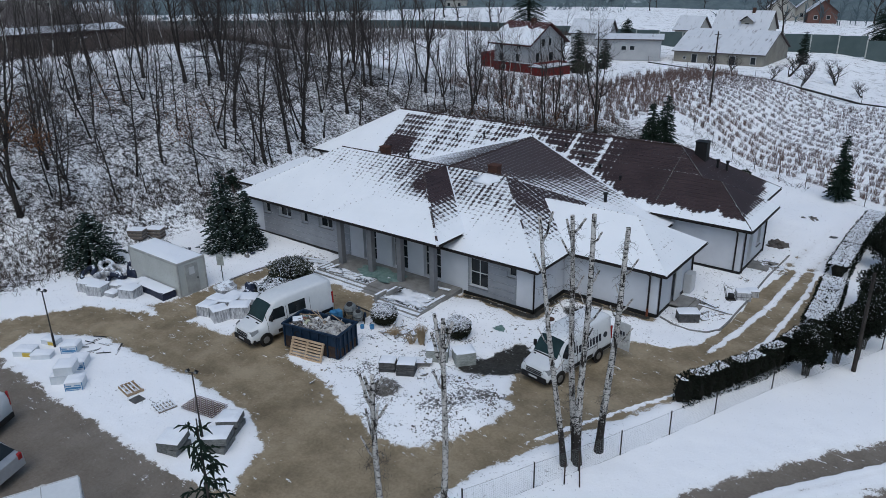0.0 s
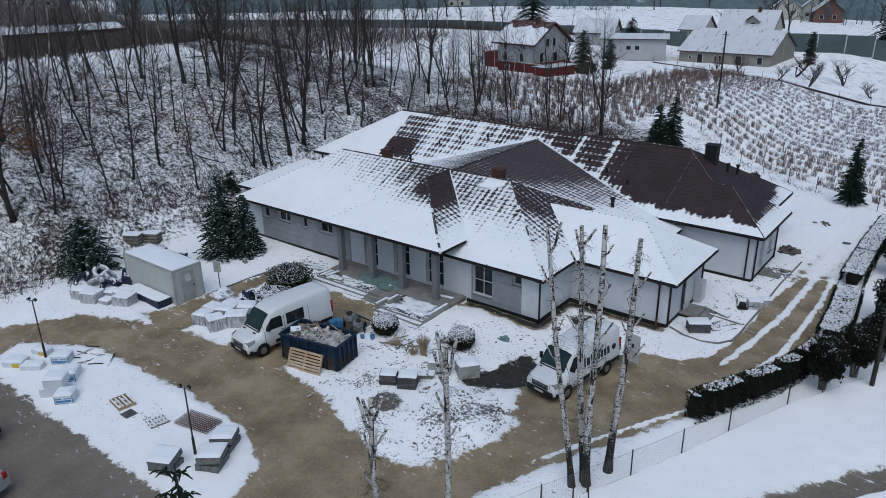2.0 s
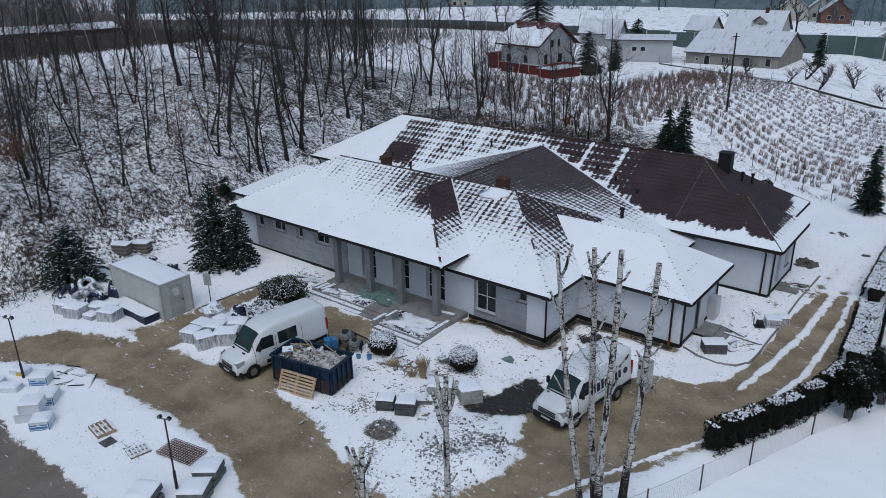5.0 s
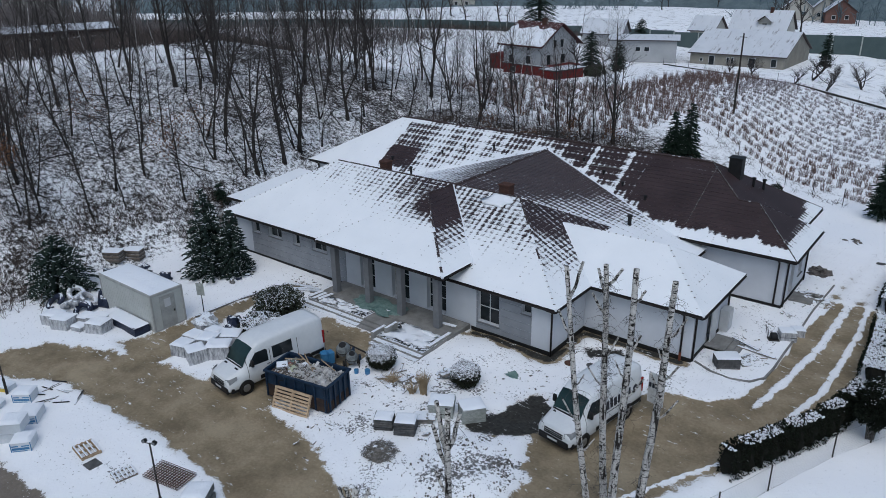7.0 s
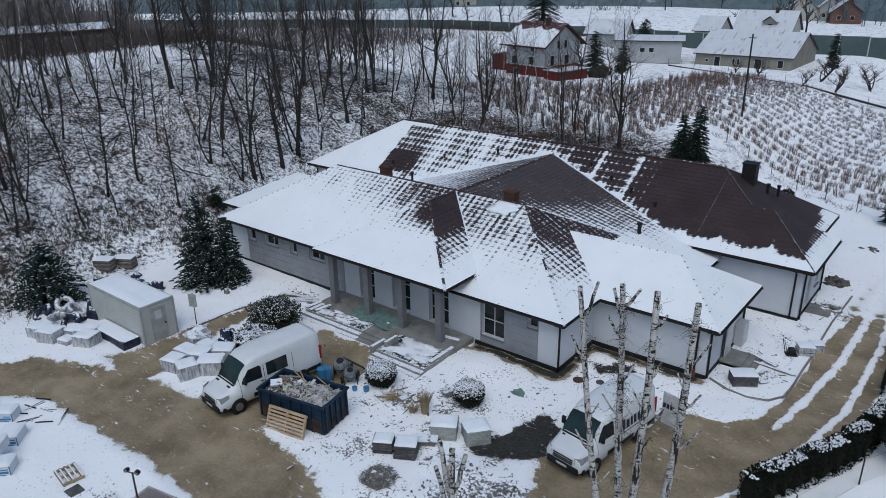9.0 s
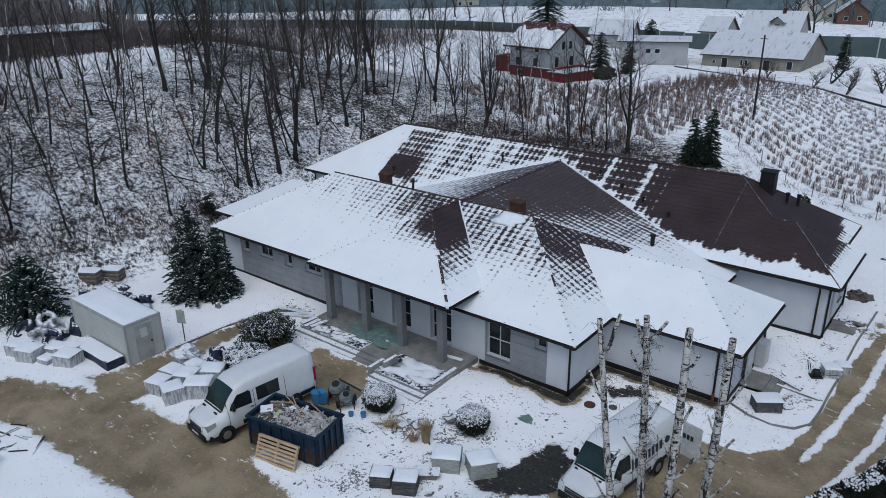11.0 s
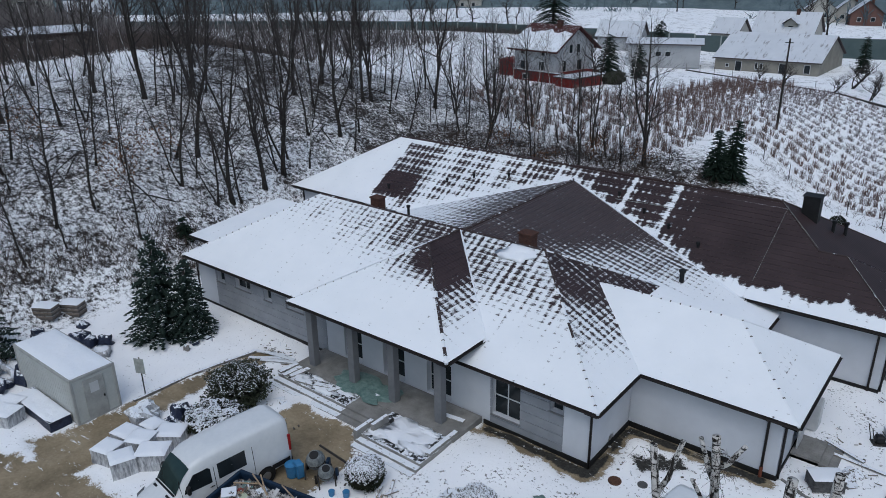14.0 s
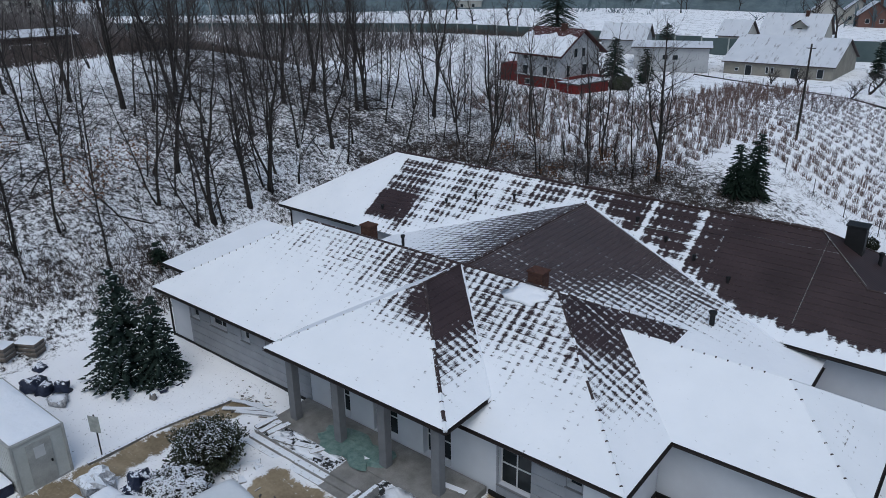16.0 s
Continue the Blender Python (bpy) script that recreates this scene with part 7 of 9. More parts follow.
random.seed(78)
for name_, mat_, n_, lab in (("wood_debris", M_wood_grey, 90, "splinters of weathered wood trodden into the snow"), ("stone_debris", M_rubble_dark, 120, "small dark stones and clods scattered over the snow"), ("plaster_debris", M_rubble, 60, "pale crumbs of plaster scattered round the skip")):
    g = Geo()
    k = 0
    while k < n_:
        cx, cy, rx, ry = random.choice(((-25.5, 23.8, 2.2, 2.0), (-24.0, 28.0, 2.6, 1.6), (-21.0, 32.0, 3.0, 1.6), (-12.0, 43.0, 1.4, 3.2), (-11.2, 50.5, 1.0, 2.6), (-36.6, 31.8, 1.2, 1.4), (-33.0, 30.2, 1.3, 0.9), (-17.5, 36.6, 2.2, 1.0), (-38.6, 34.0, 2.0, 0.5)))
        x, y = random.gauss(cx, rx * 0.6), random.gauss(cy, ry * 0.6)
        if (abs(x + 27.9) < 2.1 and abs(y - 24.8) < 1.3) or (y > 30 and -36 < x < -25.6):
            continue
        k += 1
        sz = random.uniform(0.015, 0.055)
        long_ = random.uniform(2.0, 5.0) if mat_ is M_wood_grey else random.uniform(0.8, 1.6)
        m = Matrix.Translation((x, y, 0.1 + 0.3 * sz)) @ Euler((random.gauss(0, 0.2), random.gauss(0, 0.2), random.uniform(0, 6))).to_matrix().to_4x4()
        g.box((-sz * long_, -sz * 0.6, -sz * 0.6), (sz * long_, sz * 0.6, sz * 0.45), m, 0.0)
    single(name_, g, mat_, lab, "debris", kind="stuff")
g = Geo()
for k in range(520):
    a, q = random.uniform(0, 6.28), math.sqrt(random.random())
    x, y = -18.35 + 2.1 * q * math.cos(a), 24.2 + 2.9 * q * math.sin(a)
    if noise.noise(Vector((x * 0.9, y * 0.9, 2))) < -0.1:
        continue
    z = 0.12 + 0.4 * math.exp(-((x + 18.2) ** 2 + (y - 24.0) ** 2) / 4.0) + 0.25 * math.exp(-((x + 18.9) ** 2 + (y - 25.8) ** 2) / 1.7)
    sz = random.uniform(0.012, 0.034)
    g.box((-sz * 1.3, -sz * 0.8, -sz), (sz * 1.3, sz * 0.8, sz * 0.6), Matrix.Translation((x, y, z)) @ Euler((random.gauss(0, 0.4), random.gauss(0, 0.4), random.uniform(0, 6))).to_matrix().to_4x4())
single("soil_clods", g, M_rubble_dark, "dark clods of soil showing through the snow heap", "clods", kind="stuff")
for (x0_, y0_, z0_, x1_, y1_) in ((-11.3, 23.7, 1.2, -10.7, 22.7), (-11.5, 22.9, 0.9, -11.3, 22.5)):
    g = Geo()
    g.tube([(x1_, y1_, 0.0), (x0_, y0_, z0_)], 0.03, 6)
    single("stake", g, M_skip_rust, "rusty stake leaning at the foot of the birches", "stake", (x1_, y1_, 0.0), "stakes")

random.seed(77)
for i in range(16):
    x, y = random.uniform(-39.2, -36.6), random.uniform(16.6, 18.0)
    a, LL = random.uniform(0, 3.14), random.uniform(0.25, 0.9)
    g = Geo()
    g.box((-LL / 2, -0.03, 0), (LL / 2, 0.03, 0.03), Matrix.Translation((x, y, 0.11)) @ Matrix.Rotation(a, 4, "Z"))
    single("lath", g, M_wood_grey if i % 3 else M_black, "short wooden lath lying in the snow", "lath", (x, y, 0.1), "laths in the snow")
for i in range(14):
    x, y = random.uniform(-26.2, -23.6), random.uniform(28.0, 29.4)
    a, LL = random.uniform(0.6, 2.2), random.uniform(0.5, 1.1)
    g = Geo()
    g.box((-LL / 2, -0.06, 0), (LL / 2, 0.06, 0.05), Matrix.Translation((x, y, 0.12 + 0.02 * (i % 4))) @ Matrix.Rotation(a, 4, "Z") @ Matrix.Rotation(random.uniform(-0.2, 0.2), 4, "Y"), 0.006)
    single("plank", g, M_wood_grey, "weathered plank in a loose heap by the dry grass", "plank", (x, y, 0.1), "loose planks by the grass")


# ---- plants ----
def grow(seed, height, r0, forks, lean=0.25, twigs=True, first=0.3, spread_=0.7, kinks=0.12, stems=1, flare=0.45, rise=0.22, reach=1.0, bulk=1.0):
    """A bare tree: one or more crooked stems, then rising limbs and twigs. Returns stems and crown."""
    random.seed(seed)
    trunk, crown = Geo(), Geo()
    n_ = 11

    def stem(base, r, tall, way):
        p, pts, rad = base.copy(), [base.copy()], [r * (1.4 if base.z < 0.01 else 1.0)]
        d = Vector((way[0], way[1], 1.0)).normalized()
        for i in range(n_):
            d = (d + Vector((random.gauss(0, kinks), random.gauss(0, kinks), rise))).normalized()
            p = p + d * tall / n_
            pts.append(p.copy())
            rad.append(r * (0.06 + 0.94 * (1 - (i + 1) / n_) ** 0.85))
        trunk.tube(pts, rad, 6)
        return pts, r, tall

    def limb(p, d, length, r, depth):
        q, path = p.copy(), [p.copy()]
        segs = 4 if depth == 0 else (3 if depth == 1 else 2)
        for k in range(segs):
            d = (d + Vector((random.uniform(-1, 1), random.uniform(-1, 1), random.uniform(-0.35, 0.8))) * 0.3).normalized()
            q = q + d * length / segs
            path.append(q.copy())
        crown.tube(path, [r * (1 - 0.8 * i / segs) for i in range(segs + 1)], 4 if depth == 0 else 3, cap=False)
        if depth < (2 if twigs else 1):
            for k in range(3):
                i = random.randint(1, segs)
                side = Vector((random.uniform(-1, 1), random.uniform(-1, 1), random.uniform(-0.2, 1.0))).normalized()
                limb(path[i], (d + side * 0.9).normalized(), length * random.uniform(0.35, 0.65), r * 0.45, depth + 1)

    made = [stem(Vector((0, 0, 0)), r0, height, (random.uniform(-lean, lean), random.uniform(-lean, lean)))]
    for k in range(stems - 1):
        i = random.randint(1, 4) if k else random.randint(0, 3)
        a = random.uniform(0, 6.28)
        made.append(stem(made[0][0][i], r0 * random.uniform(0.55, 0.8) * (1 - 0.5 * i / n_), height * (1 - i / n_) * random.uniform(0.75, 0.98), (flare * math.cos(a), flare * math.sin(a))))
    for k in range(forks):
        pts, r, tall = made[k % len(made)]
        u = first + (1 - first) * ((k + random.random()) / forks) ** 0.85
        i = min(int(u * n_), n_ - 1)
        p = pts[i].lerp(pts[i + 1], u * n_ - i)
        a = random.uniform(0, 6.28)
        d = Vector((math.cos(a) * spread_, math.sin(a) * spread_, random.uniform(0.3, 1.2))).normalized()
        limb(p, d, tall * reach * random.uniform(0.1, 0.26) * (1.2 - 0.55 * u), max(0.010, r * (1 - u) * 0.5 + 0.008) * bulk, 0)
    return trunk, crown


def tree_kind(seed, height, r0, forks, name="bare_tree", label="tall bare deciduous tree with dark trunk", bark=M_bark, **kw):
    trunk, crown = grow(seed, height, r0, forks, **kw)
    t = thing(name, label, "tree", (0, 0, -60), "", 0, True)
    part("trunk", trunk, bark, t, "", True)
    part("crown", crown, M_twig, t)
    return t


slim = [tree_kind(20 + i, 8.6 + 0.9 * i, 0.066 + 0.008 * i, 28 + i, label="slim bare woodland tree with a dark trunk", lean=0.2, first=0.2, spread_=1.0, kinks=0.075, stems=1 + (i % 3 == 2), reach=1.1) for i in range(6)]
thick = [tree_kind(40 + i, 12.5 + 1.0 * i, 0.17 + 0.02 * i, 56, label="thick forked bare woodland tree with heavy limbs", lean=0.12, first=0.26, spread_=1.1, kinks=0.095, stems=(1, 3, 2, 4)[i], flare=0.5, reach=1.1) for i in range(4)]
pale = [tree_kind(50 + i, 10.0 + i, 0.075, 30, "birch_tree", "slender pale birch in the wood", M_birch, lean=0.25, first=0.25, spread_=0.8, kinks=0.06, stems=1 + i % 2) for i in range(3)]
sapling = [tree_kind(60 + i, 3.2 + 0.7 * i, 0.026, 16, "sapling", "thin bare sapling in the wood", lean=0.35, first=0.12, spread_=0.9, kinks=0.11, stems=1 + i % 2, reach=1.25) for i in range(4)]


def plant(kind, x, y, s=1.0, a=0.0, sink=0.12, group="trees of the wood"):
    m = Matrix.Translation((x, y, float(land(x, y)) - sink)) @ Matrix.Rotation(a, 4, "Z")
    c = copy_thing(kind, m)
    c.scale = (s, s, s)
    tagged(c, "", "", group)
    return c


SEEN_SLIM = [(-56.8, 24.5), (-56.5, 25.7), (-58.2, 26.4), (-54.6, 28.5), (-56.8, 31.6), (-57.6, 34.6), (-54.9, 31.2), (-53.9, 35.6), (-56.4, 43.4), (-56.3, 45.5), (-62.6, 44.1), (-58.7, 42.0), (-62.1, 43.3), (-57.5, 50.9), (-58.4, 50.9), (-59.3, 52.9), (-63.4, 31.6), (-62.1, 26.6), (-62.2, 39.4), (-62.1, 69.2), (-58.8, 68.5), (-58.3, 60.0), (-67.9, 52.7), (-65.7, 62.0), (-43.3, 75.9), (-44.0, 81.0), (-60.1, 78.0), (-69.6, 38.7), (-58.5, 23), (-60, 26), (-57, 19.2), (-63, 22.5), (-59.5, 21.0), (-55.2, 24.2)]
SEEN_THICK = [(-62.2, 45.9), (-56.5, 44.8), (-56.9, 48.3), (-57.9, 51.1), (-71.9, 35.4), (-77.9, 46.0), (-74.2, 48.8), (-75.1, 54.5), (-64.9, 55.2), (-69.3, 62.6), (-60.4, 60.3), (-64.9, 69.5), (-65.0, 68.3), (-51.1, 72.0), (-34.2, 70.9), (-62.2, 77.0), (-83.0, 42.8), (-56.0, 21.7), (-61.5, 19.5), (-66, 26)]
random.seed(11)
for i, (x, y) in enumerate(SEEN_SLIM):
    plant(slim[i % 6], x, y, random.uniform(0.85, 1.15), random.uniform(0, 6.28))
for i, (x, y) in enumerate(SEEN_THICK):
    plant(thick[i % 4], x, y, random.uniform(0.85, 1.1), random.uniform(0, 6.28))
taken = SEEN_SLIM + SEEN_THICK
count = 0
while count < 175:
    x, y = random.uniform(-98, -53.5), random.uniform(17, 84)
    if x > -56 and y < 36 or min((x - a) ** 2 + (y - b) ** 2 for a, b in taken) < 3.2:
        continue
    if float(land(x, y)) < 1.2 or (x < -78 and random.random() < 0.6) or (y < 32 and random.random() < 0.45):
        continue
    taken.append((x, y))
    k = random.random()
    plant(slim[count % 6] if k < 0.38 else (thick[count % 4] if k < 0.41 else (pale[count % 3] if k < 0.54 else sapling[count % 4])), x, y, random.uniform(0.75, 1.2), random.uniform(0, 6.28))
    count += 1
count = 0
for i, (x, y, k) in enumerate(((-34.6, 71.4, 3), (-44.8, 77.4, 0), (-52.6, 74.2, 1), (-48.6, 67.1, 4), (-60.2, 78.2, 2), (-38.8, 67.7, 5), (-56.5, 71.5, 0))):
    plant(slim[k], x, y, 0.95, 2.1 * i, group="trees behind the house")
    taken.append((x, y))
while count < 84:
    x, y = random.uniform(-57, -32.5), random.uniform(62.5, 80)
    if min((x - a) ** 2 + (y - b) ** 2 for a, b in taken) < 2.0 or (x > -35 and y < 66):
        continue
    taken.append((x, y))
    k = random.random()
    plant(slim[count % 6] if k < 0.12 else (pale[count % 3] if k < 0.2 else sapling[count % 4]), x, y, random.uniform(0.6, 1.1), random.uniform(0, 6.28), group="trees behind the house")
    count += 1
for kind in slim + thick + pale + sapling:
    for o in [*kind.children, kind]:
        bpy.data.objects.remove(o)

# brush, brambles and fallen branches on the bank
random.seed(21)
g = Geo()
for i in range(14000):
    if i % 5 == 4:
        x, y = random.uniform(-76, -52.5), random.uniform(12, 32)
    elif i >= 10400:
        x, y = random.uniform(-58, -26.5), random.uniform(61.8, 73 - 2.0 * (i % 2))
    elif i < 3300:
        x, y = random.uniform(-92, -51.5), random.uniform(17, 82)
    elif i < 5300:
        x, y = random.uniform(-58, -32), random.uniform(61.5, 75)
    else:
        x, y = random.gauss(-52.2, 1.5) - (2.5 if i % 3 == 0 else 0), random.uniform(16, 40)
    if (x > -52.7 and 24.5 < y < 33) or (x > -62 and y < 42 and random.random() < 0.42):
        continue
    z = float(land(x, y))
    if z < 0.25 and i < 5300:
        continue
    n_ = random.randint(2, 4)
    for k in range(n_):
        a, h = random.uniform(0, 6.28), random.uniform(0.25, 1.1)
        lie = random.random() < 0.3
        d = Vector((math.cos(a) * (1.6 if lie else 0.45), math.sin(a) * (1.6 if lie else 0.45), 0.15 if lie else 1.0)).normalized()
        p = Vector((x, y, z + 0.02))
        w = 0.008 + 0.010 * random.random()
        g.tube([p, p + d * h * 0.6, p + d * h + Vector((random.uniform(-0.2, 0.2), random.uniform(-0.2, 0.2), -0.05))], [w, w * 0.8, w * 0.3], 3, cap=False)
single("undergrowth", g, M_bramble, "tangled dark brush, brambles and fallen twigs on the snowy bank", "undergrowth", kind="stuff")
g = Geo()
for i in range(120):
    x, y = random.uniform(-84, -54), random.uniform(20, 74)
    z = float(land(x, y)) + 0.15
    a, LL = random.uniform(0, 6.28), random.uniform(0.8, 4.5)
    x2, y2 = x + LL * math.cos(a), y + LL * math.sin(a)
    g.tube([(x, y, z), ((x + x2) / 2, (y + y2) / 2, (z + float(land(x2, y2))) / 2 + 0.06 * LL), (x2, y2, float(land(x2, y2)) + 0.2)], [0.012 * LL + 0.01, 0.009 * LL + 0.01, 0.012], 5)
single("fallen_branches", g, M_bark, "dark fallen trunks and branches lying on the bank", "fallen branches", kind="stuff")
# withered oak leaves still on some low trees
g = Geo()
for (cx, cy, cz, r) in ((-66, 28.0, 6.5, 2.2), (-63, 25.5, 5.5, 1.7), (-60, 38.5, 6.5, 1.6), (-57.5, 36.5, 6, 1.2), (-61, 42, 6.2, 1.4), (-47, 68, 5.5, 1.3), (-41, 66, 4.6, 1.2), (-64, 34, 8, 1.6), (-38, 69, 5.0, 1.2), (-55.3, 22.6, 16.5, 1.0), (-54.6, 23.4, 15.0, 0.8), (-46.5, 72, 5.0, 1.1), (-34.4, 71.0, 3.0, 1.0)):
    for i in range(260):
        d = Vector((random.gauss(0, 1), random.gauss(0, 1), random.gauss(0, 0.9))) * r * 0.6
        p = Vector((cx, cy, float(land(cx, cy)) + cz * 0.4)) + d
        a = Vector((random.uniform(-1, 1), random.uniform(-1, 1), random.uniform(-1, 1))).normalized() * 0.07
        b = a.cross(Vector((0.3, 0.5, 0.8))).normalized() * 0.05
        g.add([p - a - b, p + a - b, p + a + b, p - a + b], [(0, 1, 2, 3)])
single("dry_leaves", g, M_leaf_brown, "withered brown oak leaves hanging in the wood", "leaves", kind="stuff")


def fir(name, label, x, y, height, radius, seed, mat=M_fir, z=None, dense=1.0, low=0.04, trunk_free=0.0, droop=0.28, group="", full=0.85, snow=0.0):
    """A conifer: whorls of drooping branches set with needle sprays."""
    random.seed(seed)
    z = rest(x, y) - 0.1 if z is None else z
    t = thing(name, label, "conifer", (x, y, z), group, 0, True)
    g = Geo()
    g.tube([(0, 0, 0), (0, 0, height * 0.6), (0, 0, height)], [0.035 * height * 0.6, 0.015 * height, 0.01], 7)
    part("trunk", g, M_bark, t)
    g, flakes = Geo(), Geo()
    whorls = int(height * 7.5 * dense)
    for w in range(whorls):
        u = (w + random.random() * 0.6) / whorls
        zz = height * (max(low, trunk_free) + (1 - max(low, trunk_free)) * u)
        reach = radius * (1 - u) ** full * random.uniform(0.85, 1.12) + 0.08
        for k in range(int(5 + 8 * (1 - u))):
            a = random.uniform(0, 6.28)
            r = reach * random.uniform(0.72, 1.1)
            n_ = max(2, int(r / 0.14))
            side = Vector((-math.sin(a), math.cos(a), 0))
            for s in range(n_):
                f = (s + 0.6) / n_
                p = Vector((math.cos(a) * r * f, math.sin(a) * r * f, zz - droop * r * f * f + 0.06 * f + random.uniform(-0.05, 0.05)))
                out = Vector((math.cos(a), math.sin(a), -0.25)).normalized()
                wid = (0.07 + 0.11 * (1 - abs(f - 0.45))) * random.uniform(0.7, 1.2) * min(1.0, 0.45 + radius / 3)
                tip = p + out * (0.24 * random.uniform(0.8, 1.3))
                dip = Vector((0, 0, -0.07 - 0.06 * random.random()))
                g.add([p, p + side * wid + dip, tip + dip * 0.3, p - side * wid + dip], [(0, 1, 2), (0, 2, 3)])
                if snow and f > 0.35 and random.random() < snow * (0.4 + 0.6 * (noise.noise(Vector((a * 2, zz * 2.0, seed))) > -0.1)):
                    w2 = wid * random.uniform(0.2, 0.5)
                    up = Vector((0, 0, 0.045))
                    q0 = p + out * 0.06 + up
                    flakes.add([q0 - side * w2 * 2.4 + dip * 0.8, q0 + out * w2 * 0.7, q0 + side * w2 * 2.4 + dip * 0.8, q0 - out * w2 * 0.5], [(0, 1, 2, 3)])
    part("crown", g, mat, t)
    if flakes.f:
        tagged(part("branch_snow", flakes, M_snow, t, "snow lying on the branches"), kind="stuff")
    return t


fir("fir_tree", "dense dark spruce with snow on its branches", -44.8, 31.2, 6.2, 2.05, 1, snow=0.5, full=0.8, dense=1.15)
fir("fir_tree", "smaller dark spruce with snow on its branches", -43.5, 32.2, 4.7, 1.45, 2, snow=0.4, full=0.75, dense=1.15)
fir("fir_tree", "broad dark spruce at the edge of the wood", -50.2, 23.6, 4.1, 2.4, 3, low=0.02, full=0.55, snow=0.45, dense=1.3)
fir("fir_tree", "spruce standing alone on the snowy lawn", -10.3, 70.2, 5.9, 1.15, 4, M_fir_dark, trunk_free=0.1)
fir("fir_tree", "young dark spruce beside the field fence", -28.3, 71.6, 4.3, 1.15, 5, M_fir_dark, full=0.6)
fir("fir_tree", "young dark spruce beside the field fence", -27.3, 72.8, 5.2, 1.15, 6, M_fir_dark, full=0.55)
fir("sapling_fir", "small fir at the foot of the bank", -53.5, 38.5, 1.6, 0.7, 7, M_fir_dark)


def leafy(name, label, category, at, size, seed, mat, n_, leaf=0.09, group="", trunk=None, shell=0.55, snow=None, flake=0.055, bulge=0.16):
    """A clipped bush: leaf clumps through the outer part of its form, over stems and a solid core as dark as inner
    shade.
    """
    random.seed(seed)
    t = thing(name, label, category, at, group, 0, True)
    g = Geo()
    rx, ry, rz = size
    for i in range(7):
        a = random.uniform(0, 6.28)
        g.tube([(0, 0, -0.05), (0.3 * rx * math.cos(a), 0.3 * ry * math.sin(a), rz * 0.9), (0.7 * rx * math.cos(a), 0.7 * ry * math.sin(a), rz * 1.4)], [0.03, 0.025, 0.01], 4)
    part("stems", g, M_bark, t)
    g = Geo()
    g.blob((0, 0, rz), (rx * 0.78, ry * 0.78, rz * 0.8), 0.12, seed, 12, 8)
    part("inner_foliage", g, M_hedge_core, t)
    g = Geo()
    for i in range(n_):
        d = Vector((random.gauss(0, 1), random.gauss(0, 1), random.gauss(0, 1))).normalized()
        q = random.uniform(shell, 1.0) ** 0.5
        q *= 1 + bulge * noise.noise(d * 2.2 + Vector((seed, 0, 0))) + 0.5 * bulge * noise.noise(d * 6.0 + Vector((0, seed, 0)))
        p = Vector((d.x * rx * q, d.y * ry * q, rz + d.z * rz * q))
        if p.z < 0.03:
            continue
        a = (d + 0.9 * Vector((random.uniform(-1, 1), random.uniform(-1, 1), random.uniform(-1, 1)))).normalized() * leaf * random.uniform(0.7, 1.4)
        b = a.cross(Vector((random.uniform(-1, 1), random.uniform(-1, 1), random.uniform(-1, 1)))).normalized() * leaf * 0.6
        g.add([p - b, p + a * 0.6 - b * 0.2, p + a, p + b], [(0, 1, 2, 3)])
    part("foliage", g, mat, t)
    if snow:
        g = Geo()
        for i in range(int(n_ * snow)):
            d = Vector((random.gauss(0, 1), random.gauss(0, 1), abs(random.gauss(0, 1)))).normalized()
            if d.z < 0.12 + 0.8 * random.random() ** 0.8 + 0.35 * noise.noise(d * 6 + Vector((seed, 2, 0))):
                continue
            q = 1.02 * (1 + bulge * noise.noise(d * 2.2 + Vector((seed, 0, 0))) + 0.5 * bulge * noise.noise(d * 6.0 + Vector((0, seed, 0))))
            p = Vector((d.x * rx * q, d.y * ry * q, rz + d.z * rz * q))
            r = min(leaf, flake) * random.uniform(0.2, 0.8)
            k = random.uniform(0, 6.28)
            tilt = (d + Vector((0, 0, 1.2)) + 0.7 * Vector((random.uniform(-1, 1), random.uniform(-1, 1), 0))).normalized()
            e1 = tilt.cross(Vector((math.cos(k), math.sin(k), 0.1))).normalized() * r
            e2 = tilt.cross(e1).normalized() * r * random.uniform(0.25, 0.6)
            g.add([p - e1, p + e2 - 0.3 * e1, p + e1 * random.uniform(0.5, 1.0), p - e2], [(0, 1, 2, 3)])
        tagged(part("snow_dusting", g, M_snow, t, "clinging snow"), kind="stuff")
    return t


# near-black colour that imitates the shade between the inner leaves
M_hedge_core = plain("inner_shade_fill", (0.006, 0.007, 0.005), (0.014, 0.014, 0.011), 0.95)
leafy("round_bush", "clipped round evergreen bush capped with snow", "bush", (-26.85, 28.95, 0.03), (0.78, 0.78, 0.66), 1, M_bush, 5200, 0.06, "round bushes", snow=1.9)
leafy("round_bush", "clipped round evergreen bush capped with snow", "bush", (-22.35, 30.2, 0.03), (0.78, 0.75, 0.64), 2, M_bush, 5200, 0.06, "round bushes", snow=1.9)
leafy("shrub", "low spreading evergreen shrub under snow", "shrub", (-35.0, 27.6, 0.03), (1.35, 1.1, 0.55), 3, M_bush, 5200, 0.1, snow=2.0, flake=0.12, bulge=0.5)
leafy("shrub", "small dark evergreen shrub by the field fence", "shrub", (-18.93, 72.5, 0.05), (0.6, 0.55, 0.45), 50, M_bush, 1400, 0.1, snow=0.3, bulge=0.3)
leafy("shrub", "dense rounded evergreen shrub dusted with snow", "shrub", (-35.95, 29.75, 0.03), (1.4, 1.35, 0.86), 4, M_shrub, 8000, 0.1, snow=0.75, bulge=0.5)
